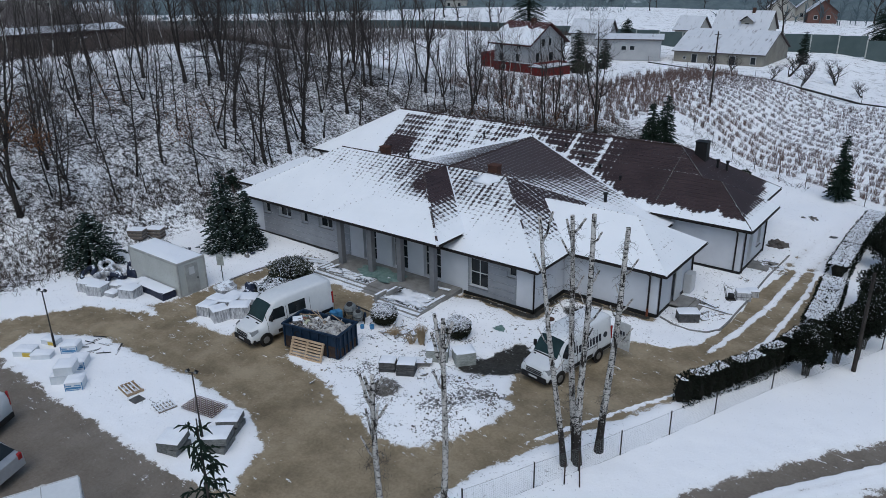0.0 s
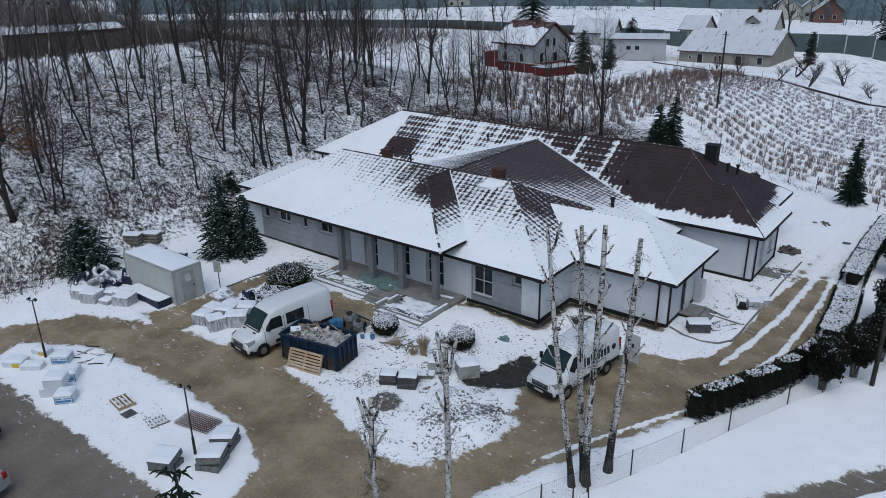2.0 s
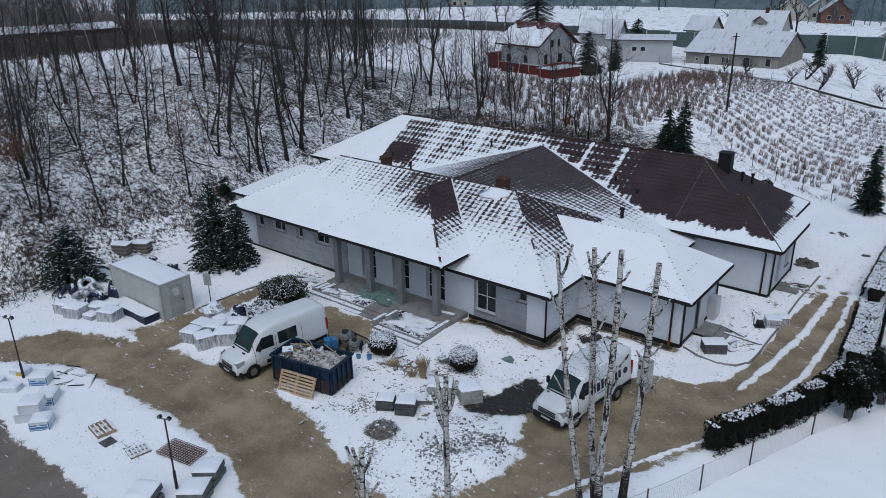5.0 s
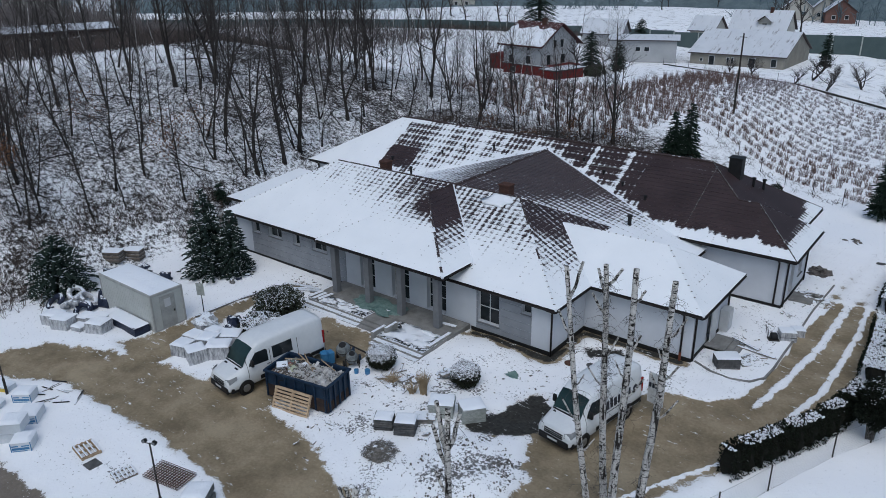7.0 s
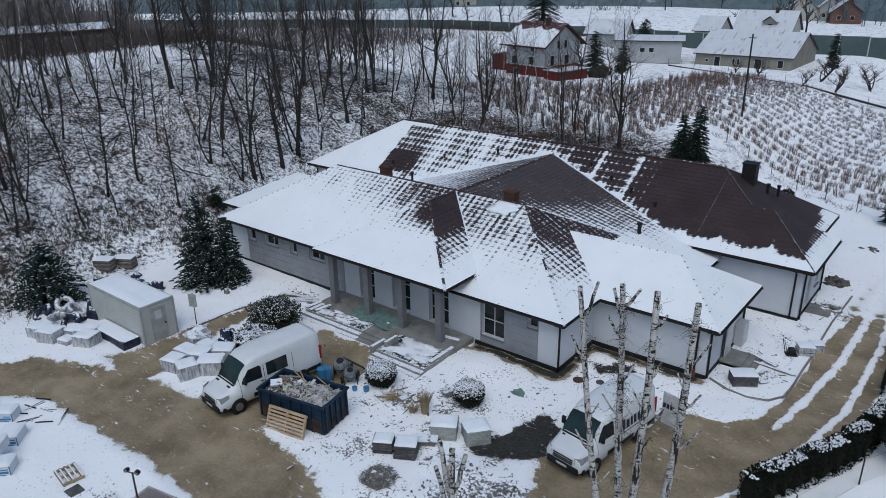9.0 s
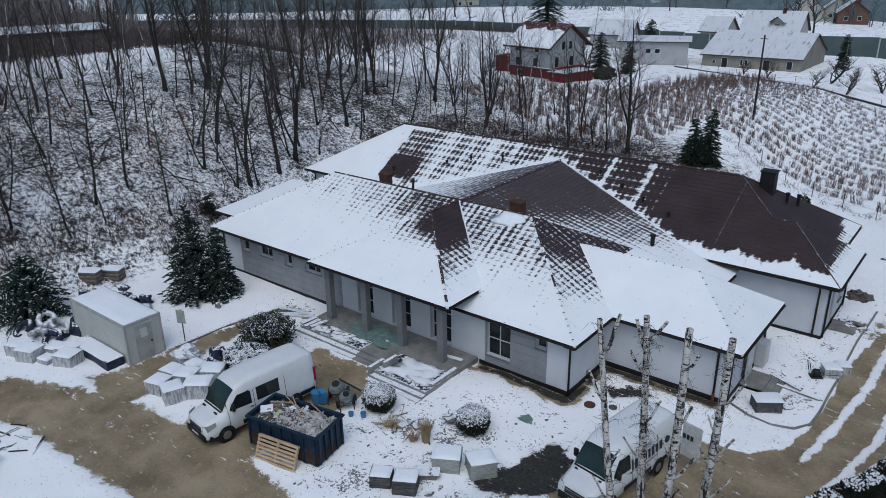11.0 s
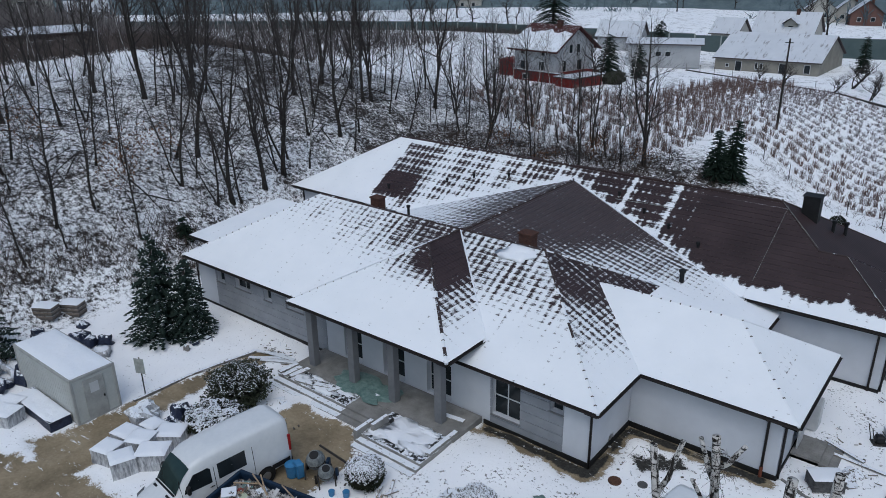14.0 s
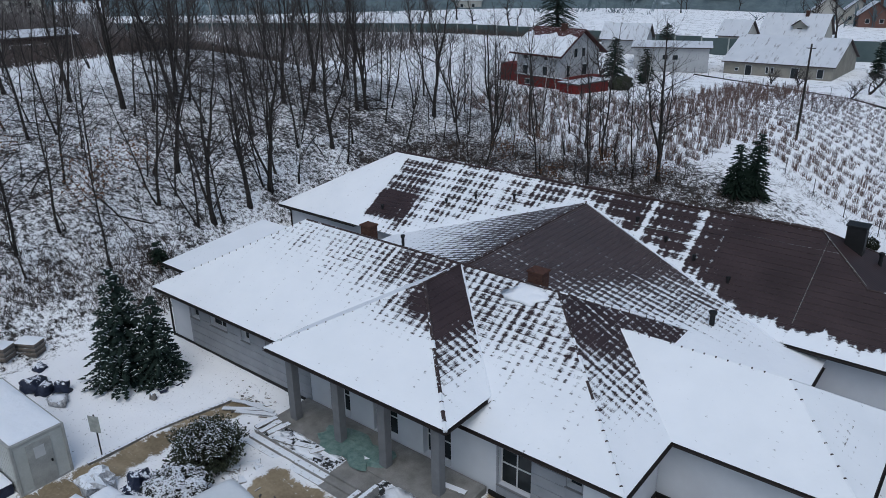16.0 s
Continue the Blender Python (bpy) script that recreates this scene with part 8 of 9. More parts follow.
# wire cage round the first round bush
t = thing("wire_cage", "leaning roll of rusty wire mesh beside a round bush", "wire mesh", (-27.55, 28.6, 0.03), "", 0, True)
for i in range(9):
    g = Geo()
    a = 0.35 * i - 0.3
    g.tube([(0.45 * math.cos(a) + 0.3, 0.45 * math.sin(a) + 0.2, 0.0), (0.45 * math.cos(a) + 0.15, 0.45 * math.sin(a) + 0.2, 1.2)], 0.008, 3)
    part("upright_wire", g, M_rust, t)
for i in range(9):
    g = Geo()
    g.tube([(0.45 * math.cos(0.35 * k - 0.3) + 0.3 - 0.0187 * i, 0.45 * math.sin(0.35 * k - 0.3) + 0.2, 0.05 + 0.14 * i) for k in range(9)], 0.008, 3)
    part("ring_wire", g, M_rust, t)

# dry ornamental grass
for (x, y, h, n_) in ((-23.5, 28.3, 1.25, 140), (-25.4, 28.1, 0.5, 110), (-24.0, 28.0, 0.7, 60)):
    random.seed(int(h * 100))
    g = Geo()
    for i in range(n_):
        a, q = random.uniform(0, 6.28), random.uniform(0, 0.16)
        b = random.uniform(0.05, 0.4) * (1 if h > 1 else 1.6)
        g.tube([(x + q * math.cos(a), y + q * math.sin(a), 0.03), (x + (q + b * 0.3) * math.cos(a), y + (q + b * 0.3) * math.sin(a), h * 0.6), (x + (q + b) * math.cos(a), y + (q + b) * math.sin(a), h * random.uniform(0.7, 1.05))], [0.012, 0.01, 0.004], 3, cap=False)
    single("dry_grass", g, M_grass, "tuft of dry straw-coloured ornamental grass", "grass tuft", (x, y, 0.03), "grass tufts")

# clipped hedge along the drive
def hedge(name, label, pts, half, height, seed, per, leaf=0.085, cover=1.0, cover_cut=-0.15):
    random.seed(seed)
    t = thing(name, label, "hedge", (*pts[0], 0.0))
    core, leaves, stems = Geo(), Geo(), Geo()
    for (ax, ay), (bx, by) in zip(pts, pts[1:]):
        LL = math.hypot(bx - ax, by - ay)
        d = Vector(((bx - ax) / LL, (by - ay) / LL, 0))
        nrm = Vector((-d.y, d.x, 0))
        n_ = max(2, int(LL / 0.6))
        for i in range(n_):
            c = Vector((ax, ay, 0)) + d * LL * (i + 0.5) / n_
            core.blob((c.x, c.y, height * 0.52), (0.48, half * 0.9, height * 0.46), 0.2, i + seed, 8, 5)
            stems.tube([c, c + Vector((0, 0, 0.5))], 0.03, 4)
        for i in range(int(LL * per)):
            u = random.random() * LL
            c = Vector((ax, ay, 0)) + d * u
            k = random.random()
            bulge = 1 + 0.22 * noise.noise(Vector((u * 1.1 + seed, 0, 0)))
            hh = height * (1 + 0.1 * noise.noise(Vector((u * 1.7, seed, 2))))
            if k < 0.4:
                p = c + nrm * half * random.uniform(-1, 1) * bulge + Vector((0, 0, hh * random.uniform(0.93, 1.04)))
                out = Vector((0, 0, 1))
            else:
                s = 1 if k < 0.7 else -1
                p = c + nrm * s * half * bulge * random.uniform(0.86, 1.06) + Vector((0, 0, hh * random.uniform(0.04, 1.0)))
                out = nrm * s
            a = (out + 0.9 * Vector((random.uniform(-1, 1), random.uniform(-1, 1), random.uniform(-1, 1)))).normalized() * leaf * random.uniform(0.8, 1.5)
            b = a.cross(Vector((random.uniform(-1, 1), random.uniform(-1, 1), random.uniform(-1, 1)))).normalized() * leaf * 0.55
            leaves.add([p - b, p + a * 0.6 - b * 0.2, p + a, p + b], [(0, 1, 2, 3)])
    part("stems", stems, M_bark, t)
    # solid filling whose dark colour stands for shade inside the hedge
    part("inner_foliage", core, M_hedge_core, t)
    part("foliage", leaves, M_hedge, t)
    # snow lies in broken pads along the top
    cap = Geo()
    for (ax, ay), (bx, by) in zip(pts, pts[1:]):
        LL = math.hypot(bx - ax, by - ay)
        nrm = Vector((-(by - ay) / LL, (bx - ax) / LL, 0))
        for i in range(int(LL * 85 * cover)):
            u = random.random()
            if noise.noise(Vector((u * LL * 0.9, seed, 7))) < cover_cut:
                continue
            c = Vector((ax + (bx - ax) * u, ay + (by - ay) * u, 0)) + nrm * half * random.uniform(-0.85, 0.85)
            r = random.uniform(0.015, 0.06)
            hh = height * (1.03 + 0.1 * noise.noise(Vector((u * LL * 1.7, seed, 2))))
            cap.blob((c.x, c.y, hh), (r, r, 0.035), 0.5, i, 6, 4)
    tagged(part("snow_cover", cap, M_snow, t, "snow lying on top"), kind="stuff")


hedge("hedge", "dark clipped evergreen hedge with snow along its top", [(-9.75, 30.85), (-8.55, 33.3), (-7.5, 35.4), (-6.9, 37.2), (-6.4, 39.6)], 0.36, 1.5, 5, 760, cover=1.0, cover_cut=-0.2)
hedge("hedge", "low clipped hedge buried under snow beside the drive", [(-6.2, 42.4), (-6.3, 46.0), (-6.6, 49.5)], 0.75, 0.95, 6, 420, cover=3.0, cover_cut=-0.45)
hedge("hedge", "low clipped hedge buried under snow beside the lawn", [(-6.8, 51.5), (-6.85, 58.0), (-6.6, 65.5)], 0.7, 1.0, 7, 420, cover=3.0, cover_cut=-0.45)
for i, (x, y, h, r) in enumerate(((-5.5, 37.2, 2.9, 0.85), (-4.5, 39.4, 3.0, 0.88), (-3.7, 41.9, 3.2, 0.98), (-3.5, 44.4, 3.5, 1.05), (-3.9, 47.2, 3.2, 1.0), (-4.5, 55.0, 3.6, 1.3), (-4.3, 58.3, 3.4, 1.2))):
    leafy("thuja", "dark rounded evergreen tree on a bare stem dusted with snow", "evergreen tree", (x, y, 0.85), (r, r, h * 0.36), 30 + i, M_hedge, 4200, 0.11, "evergreens behind the hedge", snow=0.16, bulge=0.4)
    g = Geo()
    for s in range(3):
        g.tube([(x + 0.1 * s - 0.1, y + 0.05 * s, 0.0), (x + 0.2 * s - 0.2, y, 1.6)], 0.07, 6)
    single("tree_stem", g, M_bark, "bare dark stems of an evergreen tree", "tree stem", (x, y, 0.0), "evergreen stems")

# birches cut back to bare stems, in front of the drive
def birch(x, y, top, r0, seed, stubs, twig_n=14, fork=None, foot_z=0.0):
    random.seed(seed)
    t = thing("birch_tree", "topped birch with white bark, black scars and cut stubs", "tree", (x, y, foot_z), "topped birches", 0, True)
    tx, ty, tz = top[0] - x, top[1] - y, top[2] - foot_z
    g = Geo()
    pts, rad = [], []
    for i in range(13):
        u = i / 12
        pts.append(Vector((tx * u + 0.10 * math.sin(u * 5 + seed) * (1 - u), ty * u + 0.08 * math.cos(u * 4 + seed) * u * (1 - u) * 3, tz * u)))
        rad.append(0.88 * r0 * (1 - 0.45 * u) * (1.35 if i == 0 else 1.0))
    g.tube(pts, rad, 10)
    part("trunk", g, M_birch, t, "", True)
    for (u, a, LL, rr) in stubs:
        i = min(int(u * 12), 11)
        p = pts[i].lerp(pts[i + 1], u * 12 - i)
        d = Vector((math.cos(a), math.sin(a), 1.3 if LL < 1.2 else 3.2)).normalized()
        g = Geo()
        g.tube([p, p + d * LL * 0.35 + Vector((0.06 * math.cos(a), 0.06 * math.sin(a), 0)), p + d * LL * 0.7, p + d * LL + Vector((0, 0, 0.06))], [rr, rr * 0.9, rr * 0.85, rr * 0.8], 7)
        part("stub", g, M_birch, t, "", True)
    tw = Geo()
    for k in range(twig_n * 3):
        u = random.uniform(0.55, 0.98) if k % 3 else random.uniform(0.2, 0.6)
        i = min(int(u * 12), 11)
        p = pts[i].lerp(pts[i + 1], u * 12 - i)
        a = random.uniform(0, 6.28)
        d = Vector((math.cos(a), math.sin(a), random.uniform(-0.2, 0.9))).normalized()
        LL = random.uniform(0.15, 0.55)
        mid_ = p + d * LL * 0.5
        end = p + d * LL + Vector((0, 0, -0.15))
        tw.tube([p, mid_, end], [0.010, 0.006, 0.003], 3, cap=False)
        for q in range(5):
            e = mid_.lerp(end, q / 3)
            tw.tube([e, e + Vector((random.uniform(-0.22, 0.22), random.uniform(-0.22, 0.22), random.uniform(-0.3, 0.12)))], [0.005, 0.002], 3, cap=False)
    part("crown", tw, M_twig, t)
    return t


birch(-12.0, 23.6, (-13.8, 24.1, 10.75), 0.15, 1, ((0.9, 0.5, 1.3, 0.06), (0.78, 3.0, 0.9, 0.05), (0.5, 3.4, 0.9, 0.035), (0.62, 5.8, 0.8, 0.03), (0.4, 0.3, 0.7, 0.03)), 12)
birch(-11.75, 24.15, (-13.0, 25.3, 10.6), 0.17, 2, ((0.93, 0.3, 0.8, 0.06), (0.9, 2.6, 0.9, 0.06), (0.86, 5.0, 0.9, 0.05), (0.84, 3.4, 0.8, 0.05), (0.7, 1.0, 0.8, 0.04), (0.6, 3.9, 1.0, 0.035)), 44)
birch(-11.5, 24.0, (-11.3, 23.7, 11.4), 0.18, 3, ((0.9, 0.4, 0.5, 0.045), (0.75, 1.0, 0.6, 0.045), (0.6, 0.5, 0.9, 0.045), (0.55, 5.9, 0.6, 0.035), (0.66, 3.2, 0.7, 0.03)), 10)
birch(-11.1, 25.35, (-10.85, 25.85, 10.35), 0.19, 4, ((0.8, 0.6, 0.9, 0.045), (0.65, 0.2, 0.8, 0.045), (0.62, 3.3, 0.6, 0.04), (0.5, 0.4, 1.1, 0.04), (0.72, 3.0, 0.5, 0.03)), 18)
birch(-13.5, 17.3, (-13.45, 17.4, 9.1), 0.16, 5, ((0.84, 2.9, 1.5, 0.075), (0.80, 3.6, 1.3, 0.065), (0.78, 2.4, 1.25, 0.06), (0.86, 0.2, 1.25, 0.07), (0.7, 3.2, 0.7, 0.05), (0.6, 0.3, 0.5, 0.04)), 12)
birch(-13.9, 14.35, (-14.0, 14.5, 8.2), 0.15, 6, ((0.9, 2.9, 0.7, 0.06), (0.85, 3.6, 1.25, 0.06), (0.8, 0.4, 0.8, 0.05), (0.9, 1.4, 0.7, 0.055), (0.7, 2.7, 1.1, 0.045), (0.75, 6.0, 1.25, 0.05), (0.62, 3.3, 0.9, 0.04)), 34)
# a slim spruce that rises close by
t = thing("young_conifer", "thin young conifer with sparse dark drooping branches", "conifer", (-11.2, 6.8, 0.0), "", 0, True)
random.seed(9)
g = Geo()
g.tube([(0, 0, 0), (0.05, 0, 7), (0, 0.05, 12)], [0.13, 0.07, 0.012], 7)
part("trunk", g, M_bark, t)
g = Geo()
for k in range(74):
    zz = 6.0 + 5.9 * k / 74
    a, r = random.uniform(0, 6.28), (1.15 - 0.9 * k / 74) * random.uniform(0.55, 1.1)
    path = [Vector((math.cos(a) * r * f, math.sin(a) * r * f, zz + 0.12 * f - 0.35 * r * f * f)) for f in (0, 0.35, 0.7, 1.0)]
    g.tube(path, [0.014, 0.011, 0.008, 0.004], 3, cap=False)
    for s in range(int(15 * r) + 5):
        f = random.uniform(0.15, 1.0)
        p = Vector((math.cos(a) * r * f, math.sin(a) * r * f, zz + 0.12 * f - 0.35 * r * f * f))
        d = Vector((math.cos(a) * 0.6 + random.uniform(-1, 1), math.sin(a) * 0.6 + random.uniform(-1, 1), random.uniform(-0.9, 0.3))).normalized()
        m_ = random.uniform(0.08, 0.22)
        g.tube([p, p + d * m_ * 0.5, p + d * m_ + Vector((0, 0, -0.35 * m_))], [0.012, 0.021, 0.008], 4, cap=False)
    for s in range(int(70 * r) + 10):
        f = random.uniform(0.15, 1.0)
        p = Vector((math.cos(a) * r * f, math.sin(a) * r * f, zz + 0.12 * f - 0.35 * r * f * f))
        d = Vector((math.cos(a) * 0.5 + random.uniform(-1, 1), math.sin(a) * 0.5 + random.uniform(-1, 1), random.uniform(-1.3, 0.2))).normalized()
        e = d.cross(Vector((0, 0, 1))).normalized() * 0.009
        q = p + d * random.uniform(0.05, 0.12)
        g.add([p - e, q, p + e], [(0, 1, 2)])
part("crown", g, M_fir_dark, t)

# ---- field of currant bushes behind the fence ----
random.seed(31)
g, g2 = Geo(), Geo()
FD = Vector((0.862, -0.506, 0))
FN = Vector((0.506, 0.862, 0))
F0 = Vector((-18.9, 75.6, 0))
for r in range(-9, 27):
    for c in range(-72, 64):
        u, v = c * 0.68 + random.uniform(-0.2, 0.2) + 0.3 * (r % 2), 4.0 + r * 2.0 + random.uniform(-0.15, 0.15)
        p = F0 + FD * u + FN * v
        z = float(land(p.x, p.y))
        if (r < -1 and p.x > -33) or (r < -2 and (p.y < 71.0 + 0.5 * (p.x + 41) or random.random() < 0.3)) or p.y > 125 - 0.42 * (p.x + 33) or p.x > 25 or (p.x < -46 and p.y > 97) or p.x < -72 or random.random() < 0.06:
            continue
        near = r < 5
        brown = r < 4 or (p.x < -36 and random.random() < 0.8)
        h = (random.uniform(0.6, 1.05) if p.x > -33 else random.uniform(0.9, 1.5)) if brown else random.uniform(0.45, 0.8)
        for k in range(25 if brown else 19):
            a = random.uniform(0, 6.28)
            b = random.uniform(0.05, 0.3 if brown else 0.42)
            c, s = random.uniform(-0.2, 0.2), random.uniform(-0.2, 0.2)
            (g2 if brown else g).tube([(p.x + c, p.y + s, z), (p.x + c + b * 0.5 * math.cos(a), p.y + s + b * 0.5 * math.sin(a), z + h * 0.5), (p.x + c + b * math.cos(a), p.y + s + b * math.sin(a), z + h * random.uniform(0.6, 1.0))], [0.0125, 0.011, 0.006], 3, cap=False)
single("currant_bushes", g, M_twig_field, "rows of leafless currant bushes in the snowy field", "bushes", kind="stuff")
single("raspberry_canes", g2, M_twig_brown, "rows of brown canes along the near edge of the field", "canes", kind="stuff")

# ---- fences ----
def wire_fence(label, pts, height, gap, group, wires=4, net=True):
    t = thing("fence", label, "fence", (*pts[0], float(land(*pts[0]))))
    for (ax, ay), (bx, by) in zip(pts, pts[1:]):
        LL = math.hypot(bx - ax, by - ay)
        n_ = max(1, round(LL / gap))
        for i in range(n_):
            x, y = ax + (bx - ax) * i / n_, ay + (by - ay) * i / n_
            z = float(land(x, y))
            g = Geo()
            g.tube([(x, y, z - 0.1), (x, y, z + height)], 0.032, 6)
            part("post", g, M_post, t)
            x2, y2 = ax + (bx - ax) * (i + 1) / n_, ay + (by - ay) * (i + 1) / n_
            z2 = float(land(x2, y2))
            for w in range(wires):
                hh = height * (0.08 + 0.88 * w / (wires - 1))
                g = Geo()
                g.tube([(x, y, z + hh), ((x + x2) / 2, (y + y2) / 2, (z + z2) / 2 + hh - 0.04), (x2, y2, z2 + hh)], 0.005, 3, cap=False)
                part("wire", g, M_post, t)
            if net:
                g = Geo()
                g.quad((x, y, z + 0.05), (x2, y2, z2 + 0.05), (x2, y2, z2 + height * 0.96), (x, y, z + height * 0.96))
                d = LL / n_
                g.uv = [(0, 0), (d, 0), (d, height), (0, height)]
                part("netting", g, M_wire, t)
    return t


wire_fence("thin wire-mesh fence on dark posts along the slope", [(-13.6, 18.6), (-12.2, 21.6), (-10.3, 25.65), (-9.15, 28.3), (-8.05, 31.1), (-6.5, 34.9), (-5.4, 37.0), (-3.6, 40.5), (-2.0, 44.5)], 1.35, 2.8, "", 2, True)
wire_fence("wire-mesh fence on dark posts at the field edge", [(-33, 83.9), (-27, 80.4), (-18.9, 75.6), (-13.4, 72.4), (-8, 69.2), (-1, 65.1)], 1.5, 3.1, "", 3, False)
FAR_FENCE = [(-56, 137), (-50.4, 134.5), (-39.8, 128.8), (-29.7, 123.4), (-16.9, 121.5), (-5, 118), (20, 108)]
wire_fence("old wire-mesh fence along the orchard", FAR_FENCE, 1.3, 4.0, "", 2, False)
# dry weeds along the foot of the field fence
random.seed(35)
g = Geo()
line = [(-33, 83.9), (-27, 80.4), (-18.9, 75.6), (-13.4, 72.4)]
for (ax, ay), (bx, by) in zip(line, line[1:]):
    for i in range(int(26 * math.hypot(bx - ax, by - ay))):
        u = random.random()
        x, y = ax + (bx - ax) * u + random.gauss(0, 0.35), ay + (by - ay) * u - 0.3 + random.gauss(0, 0.5)
        if noise.noise(Vector((x * 0.7, y * 0.7, 6))) < -0.05:
            continue
        z, a, h = float(land(x, y)), random.uniform(0, 6.28), random.uniform(0.12, 0.5)
        g.tube([(x, y, z), (x + 0.1 * math.cos(a), y + 0.1 * math.sin(a), z + h * 0.6), (x + 0.3 * math.cos(a), y + 0.3 * math.sin(a), z + h)], [0.014, 0.012, 0.006], 3, cap=False)
single("dry_weeds", g, M_bramble, "dry weeds in the snow along the field fence", "weeds", kind="stuff")
# utility poles
for (x, y, h) in ((-28.9, 91.0, 9.0), (-3.6, 39.1, 5.6)):
    z = float(land(x, y))
    t = thing("utility_pole", "tall dark wooden utility pole", "pole", (x, y, z), "", 0, True)
    g = Geo()
    g.tube([(0, 0, -0.2), (0, 0, h * 0.5), (0, 0, h)], [0.125, 0.105, 0.08], 8)
    part("pole", g, M_bark, t)
    g = Geo()
    g.tube([(-0.4, 0, h - 0.4), (0.4, 0, h - 0.4)], 0.04, 6)
    part("cross_arm", g, M_post, t)
g = Geo()
g.tube([(x, y, float(land(x, y)) + 0.12) for x, y in FAR_FENCE], 0.16, 6)
single("low_wall", g, M_post, "low dark boundary wall under the orchard fence", "wall", (*FAR_FENCE[0], 0.0))


# ---- neighbours and distance ----
M_plaster = plain("white_plaster", (0.35, 0.36, 0.375), (0.42, 0.43, 0.445), 0.85, scale=0.6)
M_cream = plain("cream_plaster", (0.36, 0.35, 0.32), (0.43, 0.42, 0.385), 0.85, scale=0.6)
M_farm = plain("grey_beige_plaster", (0.20, 0.19, 0.165), (0.29, 0.275, 0.24), 0.9, scale=0.7)
M_red_wall = plain("dark_red_boards", (0.115, 0.017, 0.016), (0.175, 0.030, 0.028), 0.8, scale=1.5)
M_red_roof = plain("red_brown_roof", (0.055, 0.022, 0.021), (0.085, 0.034, 0.032), 0.75, scale=1.5, snow=0.10)
def thin_snow_roof():
    """Thin snow over dark sheets; their ribs show through down the slope."""
    n = Nodes("snowy_roof", 0.8)
    c, w = n.co("Object"), n.world()
    g = n.node("SeparateXYZ", {0: c})
    rib = n.math("SINE", n.math("MULTIPLY", g.outputs[0], 2 * math.pi / 0.7))
    f = n.math("ADD", n.noise(n.scaled(c, (1.6, 0.35, 0.35)), 1.0, 5.0, 0.65), n.math("MULTIPLY", rib, 0.04))
    s = n.math("MULTIPLY", n.ramp(n.up(), 0.25, 0.4), n.ramp(n.math("SUBTRACT", f, n.math("MULTIPLY", n.noise(w, 0.3, 3.0), 0.25)), 0.10, 0.30))
    n.colour(n.mix(s, n.mix(n.noise(w, 3.0), (0.05, 0.042, 0.042), (0.10, 0.085, 0.085)), n.mix(n.noise(w, 0.5), (0.52, 0.545, 0.59), (0.66, 0.68, 0.72))))
    return n.m


M_snow_roof = thin_snow_roof()
M_brown_boards = plain("dark_brown_boards", (0.022, 0.016, 0.013), (0.05, 0.037, 0.03), 0.9, scale=0.7)
M_barrier = plain("green_noise_barrier", (0.060, 0.086, 0.088), (0.090, 0.118, 0.120), 0.7, scale=0.3)
# orange brick with its colour greyed to stand in for distance haze
M_far_brick = plain("hazed_orange_brick", (0.125, 0.072, 0.062), (0.165, 0.095, 0.08), 0.85, scale=0.8)


